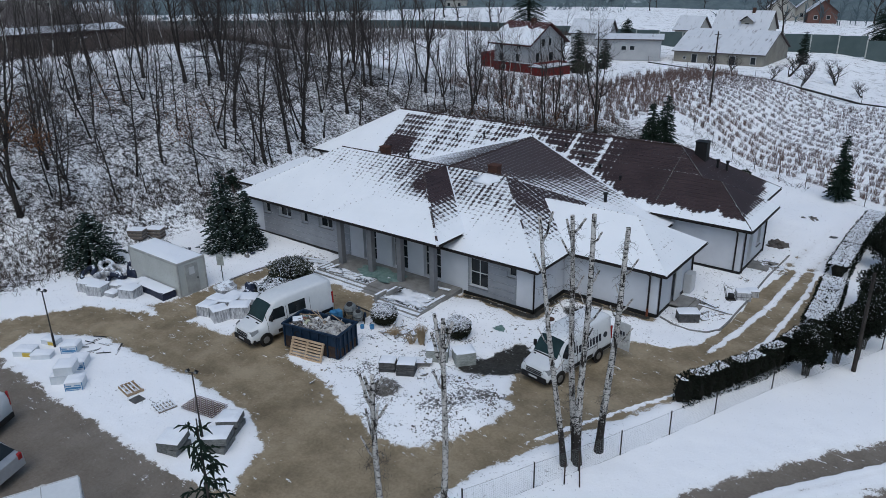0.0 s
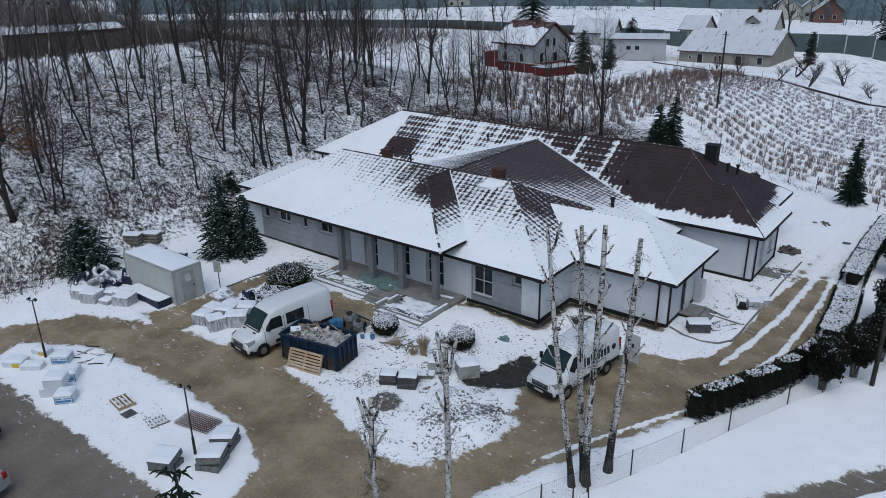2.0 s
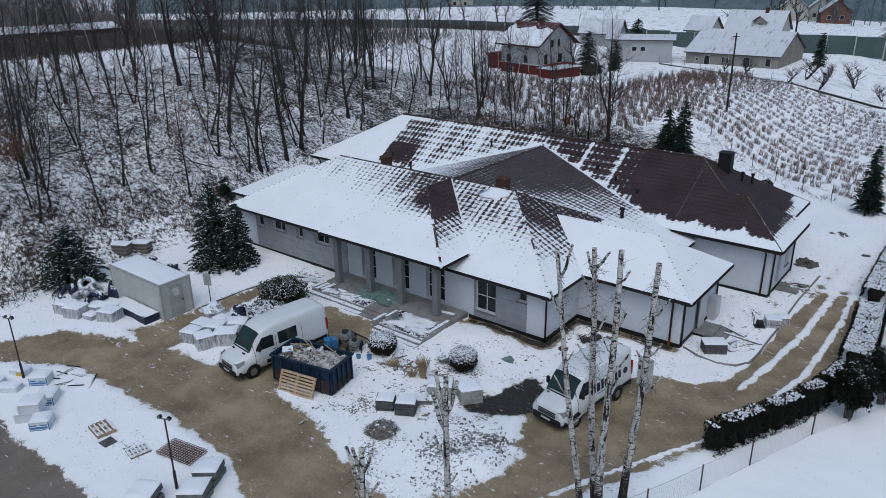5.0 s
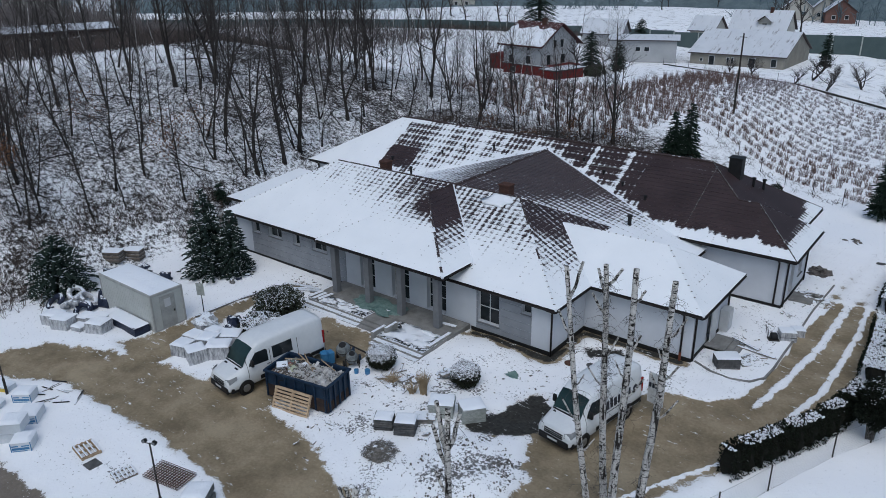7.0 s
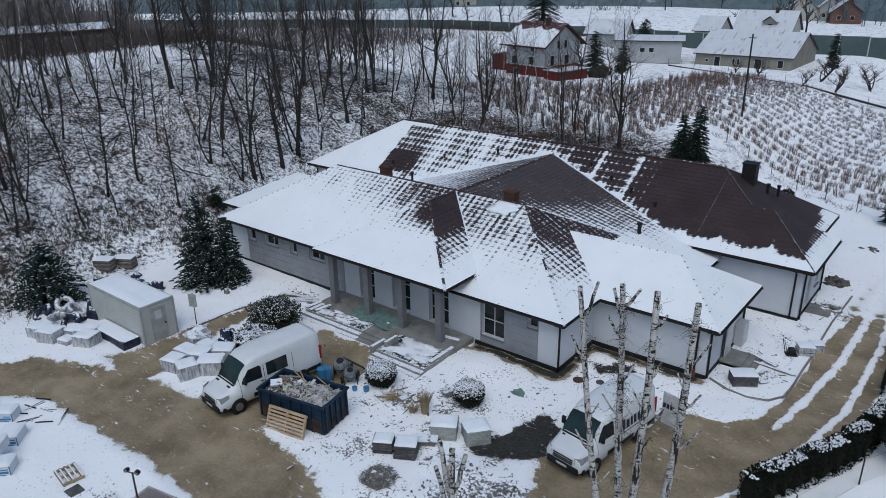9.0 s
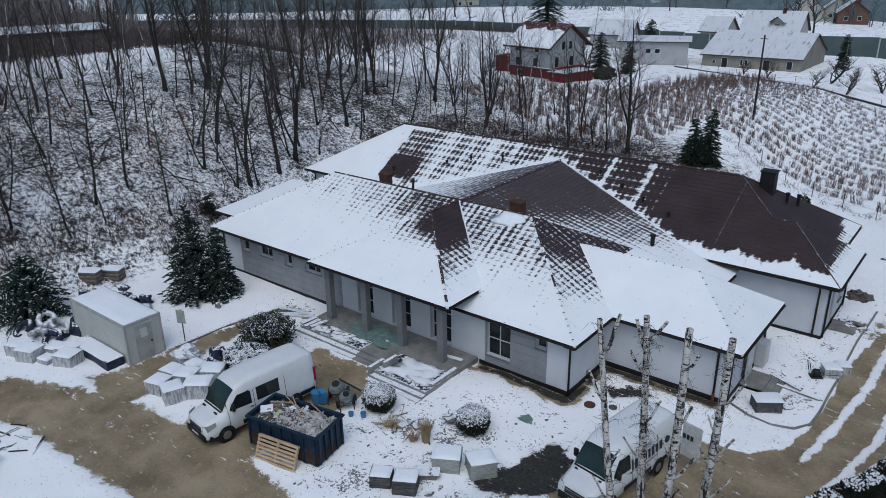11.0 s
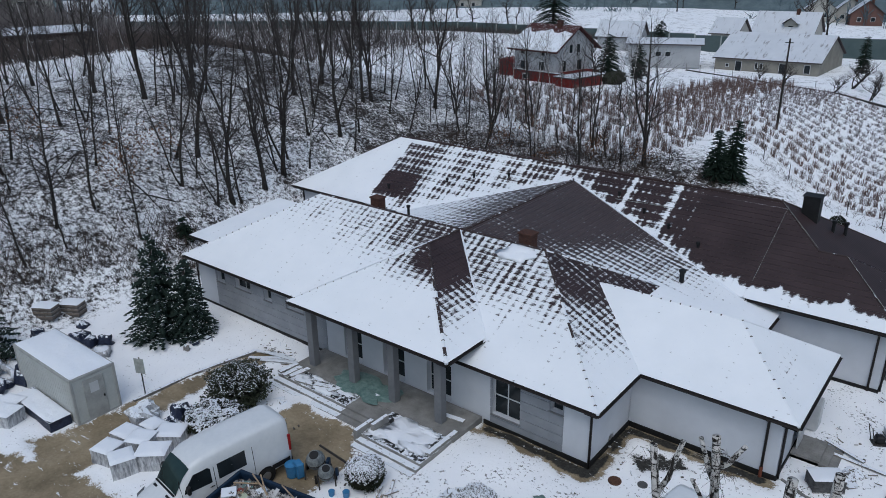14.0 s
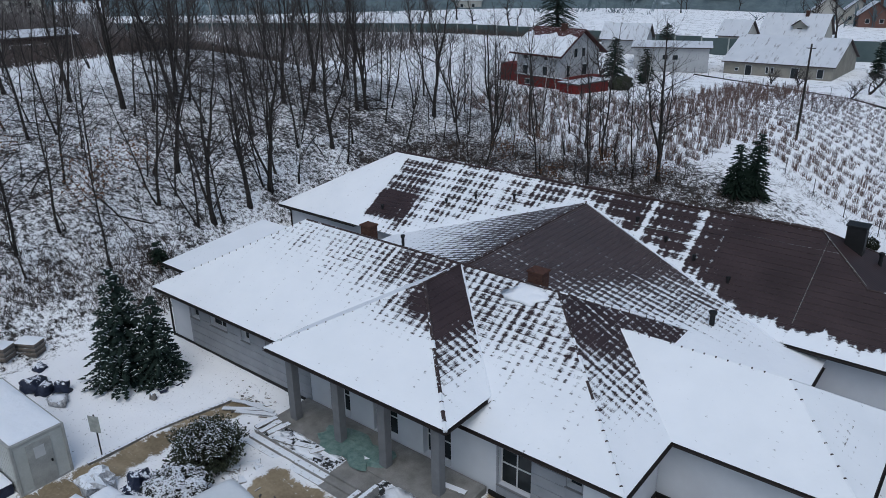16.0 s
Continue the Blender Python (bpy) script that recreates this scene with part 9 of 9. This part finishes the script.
def far_house(name, label, x, y, w, d, h, rise, turn, wall_m, roof_m, ridge="x", windows=(), over=0.5, dormer=False, chimney=True, z=None):
    """A gabled house: walls, roof slabs, windows with panes, chimney. x, y: its front left corner."""
    z = float(land(x, y)) - 0.3 if z is None else z
    t = thing(name, label, "house", (x, y, z), "", turn, True)
    g = Geo()
    if ridge == "x":
        ring = [(0, 0), (d, 0), (d, h), (d / 2, h + rise), (0, h)]
        g.add([(0, q, r) for q, r in ring] + [(w, q, r) for q, r in ring], [(0, 4, 3, 2, 1), (5, 6, 7, 8, 9)] + [(i, (i + 1) % 5, 5 + (i + 1) % 5, 5 + i) for i in range(5)])
        a, b = (-over, -over), (w + over, d + over)
        k = rise / (d / 2)
        e = h - over * k
        sides = [[(a[0], a[1], e), (b[0], a[1], e), (b[0], d / 2, h + rise), (a[0], d / 2, h + rise)], [(b[0], b[1], e), (a[0], b[1], e), (a[0], d / 2, h + rise), (b[0], d / 2, h + rise)]]
    else:
        ring = [(0, 0), (w, 0), (w, h), (w / 2, h + rise), (0, h)]
        g.add([(q, 0, r) for q, r in ring] + [(q, d, r) for q, r in ring], [(0, 1, 2, 3, 4), (9, 8, 7, 6, 5)] + [(i, 5 + i, 5 + (i + 1) % 5, (i + 1) % 5) for i in range(5)])
        k = rise / (w / 2)
        e = h - over * k
        sides = [[(-over, d + over, e), (-over, -over, e), (w / 2, -over, h + rise), (w / 2, d + over, h + rise)], [(w + over, -over, e), (w + over, d + over, e), (w / 2, d + over, h + rise), (w / 2, -over, h + rise)]]
    part("wall", g, wall_m, t)
    for s in sides:
        q = Geo()
        up = [(px, py, pz + 0.2) for px, py, pz in s]
        q.add([*[(px, py, pz + 0.02) for px, py, pz in s], *up], [(4, 5, 6, 7), (3, 2, 1, 0), (0, 1, 5, 4), (1, 2, 6, 5), (2, 3, 7, 6), (3, 0, 4, 7)])
        part("roof", q, roof_m, t)
    for (side, u, zz, ww, hh) in windows:
        q, p = Geo(), Geo()
        if side == "f":
            q.box((u, -0.05, zz), (u + ww, 0.03, zz + hh), None, 0.01)
            p.box((u + 0.08, -0.065, zz + 0.08), (u + ww - 0.08, -0.05, zz + hh - 0.08))
        else:
            q.box((w - 0.03, u, zz), (w + 0.05, u + ww, zz + hh), None, 0.01)
            p.box((w + 0.05, u + 0.08, zz + 0.08), (w + 0.065, u + ww - 0.08, zz + hh - 0.08))
        f = part("window", q, M_pvc, t)
        part("pane", p, M_glass, f)
    if dormer:
        q = Geo()
        q.box((w * 0.5, d * 0.12, h - 0.2), (w * 0.72, d * 0.5, h + rise * 0.45))
        dm = part("dormer", q, wall_m, t)
        q = Geo()
        x0_, x1_, zt_ = w * 0.5 - 0.4, w * 0.72 + 0.4, h + rise * 0.42
        xm = (x0_ + x1_) / 2
        q.add([(x0_, d * 0.05, zt_), (xm, d * 0.05, zt_ + 1.3), (x1_, d * 0.05, zt_), (x0_, d * 0.5, zt_), (xm, d * 0.5, zt_ + 1.3), (x1_, d * 0.5, zt_)], [(0, 1, 4, 3), (1, 2, 5, 4)])
        q.v = [(px, py - 0.25 * (py < d * 0.2), pz + 0.12) for px, py, pz in q.v]
        part("dormer_roof", q, roof_m, dm)
        q = Geo()
        q.add([(x0_ + 0.2, d * 0.12, zt_), (xm, d * 0.12, zt_ + 1.2), (x1_ - 0.2, d * 0.12, zt_)], [(0, 2, 1)])
        part("gable", q, wall_m, dm)
        q = Geo()
        q.box((w * 0.57, d * 0.12 - 0.04, h + 0.1), (w * 0.65, d * 0.12, h + rise * 0.34))
        part("dormer_window", q, M_glass, dm)
    if chimney:
        q = Geo()
        q.box((w * 0.62, d * 0.42, h + rise * 0.5), (w * 0.62 + 0.7, d * 0.42 + 0.6, h + rise + 0.8), None, 0.02)
        part("chimney", q, M_brick, t)
    return t


rows2 = [("f", 1.2, 2.5, 1.0, 1.3), ("f", 4.8, 2.6, 1.0, 1.3), ("f", 1.2, 4.6, 0.9, 1.0), ("f", 5.0, 4.6, 0.9, 1.0), ("e", 1.2, 2.5, 0.9, 1.6), ("e", 4.4, 2.5, 1.1, 1.5), ("e", 2.6, 4.9, 0.8, 1.3), ("e", 4.2, 4.9, 0.8, 1.3)]
nh = far_house("neighbour_house", "two-storey white house with a dark red roof", -69.3, 104.2, 7.9, 8.0, 5.7, 2.7, -11, M_plaster, M_red_roof, "x", rows2, over=0.8, z=2.5)
g = Geo()
for i in range(12):
    for j in range(6):
        x, y = -0.75 + 0.85 * i, -0.75 + 0.72 * j * (0.95 + 0.3 * noise.noise(Vector((i * 0.6, 0, 0))))
        g.v.append((x, y, 5.7 + y * 0.675 + 0.24 + 0.03 * (0 < j < 5)))
for i in range(11):
    for j in range(5):
        k = i * 6 + j
        g.f.append((k, k + 6, k + 7, k + 1))
part("roof_snow", g, M_snow, nh, "snow on the lower part of the roof", True)
t = thing("garage", "dark red boarded garage level with a snowy flat roof", "garage", (-69.5, 102.0, 2.9), "", -11, True)
for n_, a, b, m in (("wall", (0.3, 1.6, -0.6), (9.6, 9.0, 2.1), M_red_wall), ("wall", (9.4, 0.2, -0.8), (12.4, 6.5, 1.9), M_red_wall), ("roof", (9.2, 0.0, 1.9), (12.7, 6.8, 2.1), M_snow_roof), ("roof", (0.1, 1.3, 2.1), (9.6, 1.9, 2.22), M_snow_roof)):
    g = Geo()
    g.box(a, b, None, 0.03)
    part(n_, g, m, t)
g = Geo()
g.box((2.0, 1.52, 0.9), (3.0, 1.6, 1.7))
f = part("window", g, M_pvc, t)
g = Geo()
g.box((2.1, 1.5, 1.0), (2.9, 1.52, 1.6))
part("pane", g, M_glass, f)
g = Geo()
g.box((-73.8, 106.8, 2.8), (-70.8, 110.3, 5.8), None, 0.05)
single("shed", g, M_red_wall, "dark red side shed at the white house", "shed", (-72.2, 108.5, 2.8))
far_house("outbuilding", "long white outbuilding with a low snowy roof", -66.0, 135.3, 12.0, 8.0, 3.9, 0.6, 21, M_plaster, M_snow_roof, "x", [("f", 4.6, 1.9, 1.0, 0.9), ("f", 6.2, 1.9, 1.0, 0.9)], chimney=False)
far_house("farm_building", "low farm building with a wide snow-covered roof", -52.8, 141.5, 16.4, 17.0, 2.4, 3.4, 0, M_farm, M_snow_roof, "x", [("f", 1.8, 0.9, 0.6, 0.6), ("f", 3.4, 0.1, 1.1, 1.9), ("f", 6.6, 0.8, 0.5, 1.1), ("f", 7.4, 0.8, 0.5, 1.1), ("f", 10.4, 0.1, 1.2, 1.9), ("f", 14.2, 0.6, 1.0, 1.4)], chimney=False, over=0.4)
far_house("farm_house", "farmhouse with a big snow-covered roof and a gabled dormer", -60.0, 185.0, 12.2, 9.0, 2.9, 3.9, 0, M_cream, M_snow_roof, "x", [("f", 1.5, 1.0, 1.0, 1.2), ("f", 9.0, 1.0, 1.0, 1.2)], dormer=True)
far_house("barn", "low barn under a snowy roof beside the farmhouse", -64.5, 172.0, 5.2, 8.0, 3.2, 2.6, 0, M_cream, M_snow_roof, "x", (), chimney=False)
far_house("house", "small white house behind the outbuilding", -78.0, 147.0, 8.0, 7.0, 2.8, 2.4, 12, M_plaster, M_snow_roof, "x", [("f", 6.0, 1.2, 1.1, 1.3), ("e", 2.6, 3.4, 0.9, 1.1)], chimney=False)
far_house("house", "orange brick house with a snowy roof in the distance", -52.5, 247.0, 8.0, 7.0, 3.6, 3.2, 18, M_far_brick, M_snow_roof, "y", [("f", 1.6, 1.4, 1.1, 1.2), ("f", 5.0, 1.4, 1.1, 1.2)])
far_house("house", "pale house with a snowy gable roof in the distance", -65.5, 252.0, 8.0, 7.0, 3.6, 3.4, 15, M_cream, M_snow_roof, "y", [("f", 1.6, 1.4, 1.1, 1.2), ("f", 5.0, 1.4, 1.1, 1.2)])
far_house("house", "pale house with a snowy gable roof in the distance", -58.5, 256.0, 8.0, 7.0, 3.6, 3.4, 15, M_cream, M_snow_roof, "y", [("f", 1.6, 1.4, 1.1, 1.2), ("f", 5.0, 1.4, 1.1, 1.2)])
far_house("house", "cream two-storey house beyond the wood", -264.6, 110.3, 17.0, 9.0, 5.6, 2.2, 65, M_cream, M_snow_roof, "x", [("f", 2.4 + 4.9 * i, 0.9 + 2.5 * j, 1.5, 1.3) for i in range(3) for j in range(2)], z=5.4)
far_house("house", "low pale house beyond the wood", -246.0, 124.0, 12.0, 8.0, 3.8, 3.0, 65, M_plaster, M_snow_roof, "x", [("f", 2.0, 1.0, 1.2, 1.2), ("f", 7.0, 1.0, 1.2, 1.2)])
for i, (x, y, z) in enumerate(((-178, 232, 4), (-128, 262, 9), (-96, 272, 10), (-262, 190, 8), (-20, 262, 2))):
    far_house("house", "small distant house with a snowy roof", x, y, 9.0, 8.0, 3.5, 3.5, 30 + 25 * (i % 3), M_plaster if i % 2 else M_cream, M_snow_roof, "x", [("f", 1.5, 1.0, 1.2, 1.3), ("f", 5.5, 1.0, 1.2, 1.3)], chimney=False, z=z)
# long dark shed on top of the bank
far_house("long_shed", "long dark boarded shed with a snow-covered roof", -122.5, 23.5, 42.0, 9.0, 2.7, 0.6, 77.3, M_brown_boards, M_snow_roof, "x", chimney=False, z=8.5)

# dark brush along the top of the bank and along the fields
random.seed(41)
g = Geo()
for i in range(19000):
    k = random.random()
    if k < 0.75:
        u = random.random()
        x, y = -93 - 4 * u - random.uniform(0, 25) * (1 - 0.7 * u), 12 + 74 * u
        h = random.uniform(0.6, 1.7) * (1 - 0.35 * u)
    elif k < 0.88:
        u = random.random()
        x, y = random.uniform(-150, -104), random.uniform(62, 140)
        h = random.uniform(0.5, 1.6)
    else:
        u = random.random()
        x, y = -140 + 60 * u, 148 + 12 * u + random.gauss(0, 1.0)
        h = random.uniform(0.6, 1.6)
    z = float(land(x, y))
    a = random.uniform(0, 6.28)
    g.tube([(x, y, z), (x + 0.35 * math.cos(a), y + 0.35 * math.sin(a), z + h * 0.6), (x + 0.8 * math.cos(a), y + 0.8 * math.sin(a), z + h)], [0.04, 0.035, 0.012], 3, cap=False)
single("brushwood", g, M_brush, "dense brown brushwood along the top of the bank", "brush", kind="stuff")

# brown woodland scrub beyond the long shed
random.seed(43)
g = Geo()
for i in range(17000):
    u = random.random()
    x, y = (-126 - 200 * u, random.uniform(10, 78 + 90 * u)) if i % 2 else (random.uniform(-215, -106), random.uniform(66, 142))
    if math.hypot(x + 236, y - 106) < 42:
        continue
    z, h = float(land(x, y)), random.uniform(1.5, 6.0) * (1.0 if i % 2 else 0.5)
    a, b = random.uniform(0, 6.28), random.uniform(0.3, 1.4)
    w = random.uniform(0.03, 0.09)
    g.tube([(x, y, z), (x + b * 0.5 * math.cos(a), y + b * 0.5 * math.sin(a), z + h * 0.6), (x + b * math.cos(a), y + b * math.sin(a), z + h)], [w, w * 0.9, w * 0.4], 3, cap=False)
single("scrub", g, M_twig_far, "brown leafless scrub beyond the wood, its colour paled for haze", "scrub", kind="stuff")

# motorway noise barrier
bar = thing("noise_barrier", "long green-grey noise barrier beyond the fields", "noise barrier", (-60, 172, 3))
pts = [(-250, 104), (-190, 124), (-140, 143), (-117, 153), (-88, 158), (-70, 163), (-55, 166), (-40, 169), (-10, 178), (60, 196)]
for (ax, ay), (bx, by) in zip(pts, pts[1:]):
    LL = math.hypot(bx - ax, by - ay)
    n_ = max(1, round(LL / 5))
    for i in range(n_):
        x, y = ax + (bx - ax) * i / n_, ay + (by - ay) * i / n_
        z = float(land(x, y))
        m = Matrix.Translation((x, y, z)) @ Matrix.Rotation(math.atan2(by - ay, bx - ax), 4, "Z")
        g = Geo()
        g.box((0.15, -0.08, -0.4), (LL / n_, 0.08, 2.1 + 1.6 * soft(-85, -45, x)), m)
        part("panel", g, M_barrier, bar)
        g = Geo()
        g.box((-0.1, -0.15, -0.4), (0.12, 0.15, 2.25 + 1.6 * soft(-85, -45, x)), m)
        part("post", g, M_paver, bar)

# wooded hills that close the valley
def hills():
    g = Geo()
    n_, rings = 220, 14
    for r in range(rings):
        f = r / (rings - 1)
        for i in range(n_):
            a = math.pi * (0.02 + 0.96 * i / (n_ - 1))
            d = 258 + 440 * f + 14 * noise.noise(Vector((a * 3, 0, 1)))
            h = 2 + 105 * f**0.8 * (0.85 + 0.35 * noise.noise(Vector((a * 4.2, f * 2, 5)))) + 3 * noise.noise(Vector((a * 60, f * 30, 2))) * (f > 0)
            g.v.append((-10 + d * math.cos(a) * 1.25, d * math.sin(a), h - 3 * (r == 0)))
    for r in range(rings - 1):
        for i in range(n_ - 1):
            k = r * n_ + i
            g.f.append((k, k + 1, k + n_ + 1, k + n_))
    ob = single("backdrop", g, M_hills, "wooded hills with pale snowy clearings, coloured blue-grey for haze", "hills", kind="structure", smooth=True)
    return ob


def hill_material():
    n = Nodes("hazed_wood", 1.0)
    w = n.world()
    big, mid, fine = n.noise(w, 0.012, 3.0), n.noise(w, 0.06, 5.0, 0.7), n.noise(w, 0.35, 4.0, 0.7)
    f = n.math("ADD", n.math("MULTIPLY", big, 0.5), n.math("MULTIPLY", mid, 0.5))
    # blue-grey wood and dulled clearings: distance haze is painted into the colour
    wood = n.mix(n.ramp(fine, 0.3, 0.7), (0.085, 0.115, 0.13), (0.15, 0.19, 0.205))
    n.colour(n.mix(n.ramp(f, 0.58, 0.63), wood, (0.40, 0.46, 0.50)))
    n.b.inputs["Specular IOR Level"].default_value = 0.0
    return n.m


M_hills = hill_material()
hills()

# leafless woods and hedgerows that stand before the hills
random.seed(61)
g = Geo()
for i in range(2600):
    a = math.pi * random.uniform(0.1, 0.95)
    d = random.choice((246, 262, 285, 310, 345, 390)) + random.gauss(0, 5)
    if noise.noise(Vector((a * 9, d * 0.02, 3))) < -0.12:
        continue
    x, y = -10 + d * math.cos(a) * 1.25, d * math.sin(a)
    z = 2 + 105 * max(0.0, (d - 258) / 440) ** 0.8 * 0.85 - 1.0
    h = random.uniform(4, 9)
    g.tube([(x, y, z), (x, y, z + h * 0.6)], [0.16, 0.08], 3, cap=False)
    for k in range(7):
        b, r = random.uniform(0, 6.28), random.uniform(0.8, 2.4)
        q = z + h * random.uniform(0.25, 0.6)
        g.tube([(x, y, q), (x + r * math.cos(b), y + r * math.sin(b), q + h * random.uniform(0.15, 0.45))], [0.13, 0.05], 3, cap=False)
# takes the hills' material, so the same haze tint is in its colour
single("far_woods", g, M_hills, "leafless woods and hedgerows below the hills, coloured blue-grey for haze", "woods", kind="stuff")

# orchard and far bare trees
orchard = tree_kind(71, 3.6, 0.10, 72, "fruit_tree", "small gnarled bare fruit tree in the snowy orchard", lean=0.15, first=0.3, spread_=1.4, kinks=0.22, stems=6, flare=1.1, rise=0.09, reach=1.5, bulk=1.3)
for i, (x, y) in enumerate(((-30.6, 124.8), (-26.1, 125.2), (-22.8, 134.6), (-17.8, 127.9), (-38.4, 130.5), (-29.7, 131.7), (-27.4, 136.4), (-12, 131), (-6, 126), (-43, 133.5), (-16, 140))):
    plant(orchard, x, y, 0.9 + 0.25 * (i % 3), i * 1.3, group="fruit trees")
far_kind = [tree_kind(80 + i, 9.0 + 2 * i, 0.2, 26, "bare_tree", "bare tree beyond the fields", lean=0.2, first=0.2, spread_=0.9, bulk=1.6) for i in range(2)]
random.seed(51)
for i in range(110):
    if i < 26:
        x, y = random.uniform(-260, -110), random.uniform(60, 190)
    elif i < 44:
        x, y = random.uniform(-110, 20), random.uniform(205, 285)
    else:
        x, y = random.uniform(-240, -120), random.uniform(20, 140)
    plant(far_kind[i % 2], x, y, random.uniform(0.7, 1.2), random.uniform(0, 6.28), group="far trees")
for (x, y, s) in ((-57.5, 107.0, 0.8), (-38.0, 71.5, 0.45), (-40.5, 74, 0.4), (-47.0, 92.0, 0.45)):
    plant(far_kind[0], x, y, s, x, group="garden trees")
for kind in [orchard] + far_kind:
    for o in [*kind.children, kind]:
        bpy.data.objects.remove(o)
for i, (x, y, h, r) in enumerate(((-68.5, 113.5, 17.5, 4.2), (-58.8, 124.0, 5.0, 1.4), (-56.8, 119.0, 3.0, 0.9), (-62.4, 120.5, 6.5, 1.9), (-31.6, 149.6, 6.0, 1.1), (-23.5, 186.5, 11.0, 5.0), (-66.5, 150.0, 6.5, 2.2))):
    fir("far_conifer", "dark conifer beside the neighbouring houses", x, y, h, r, 90 + i, M_fir_dark, dense=0.8 if h < 12 else 0.6, group="far conifers", full=0.55 if h > 12 else 0.35)
for (x, y) in ((-57.0, 112.0), (-55.5, 108.0)):
    g = Geo()
    g.blob((x, y, float(land(x, y)) + 0.7), (1.6, 1.3, 0.9), 0.3, x, 12, 8)
    single("garden_bush", g, M_bush, "dark evergreen garden bush with snow", "bush", (x, y, float(land(x, y))), "garden bushes")
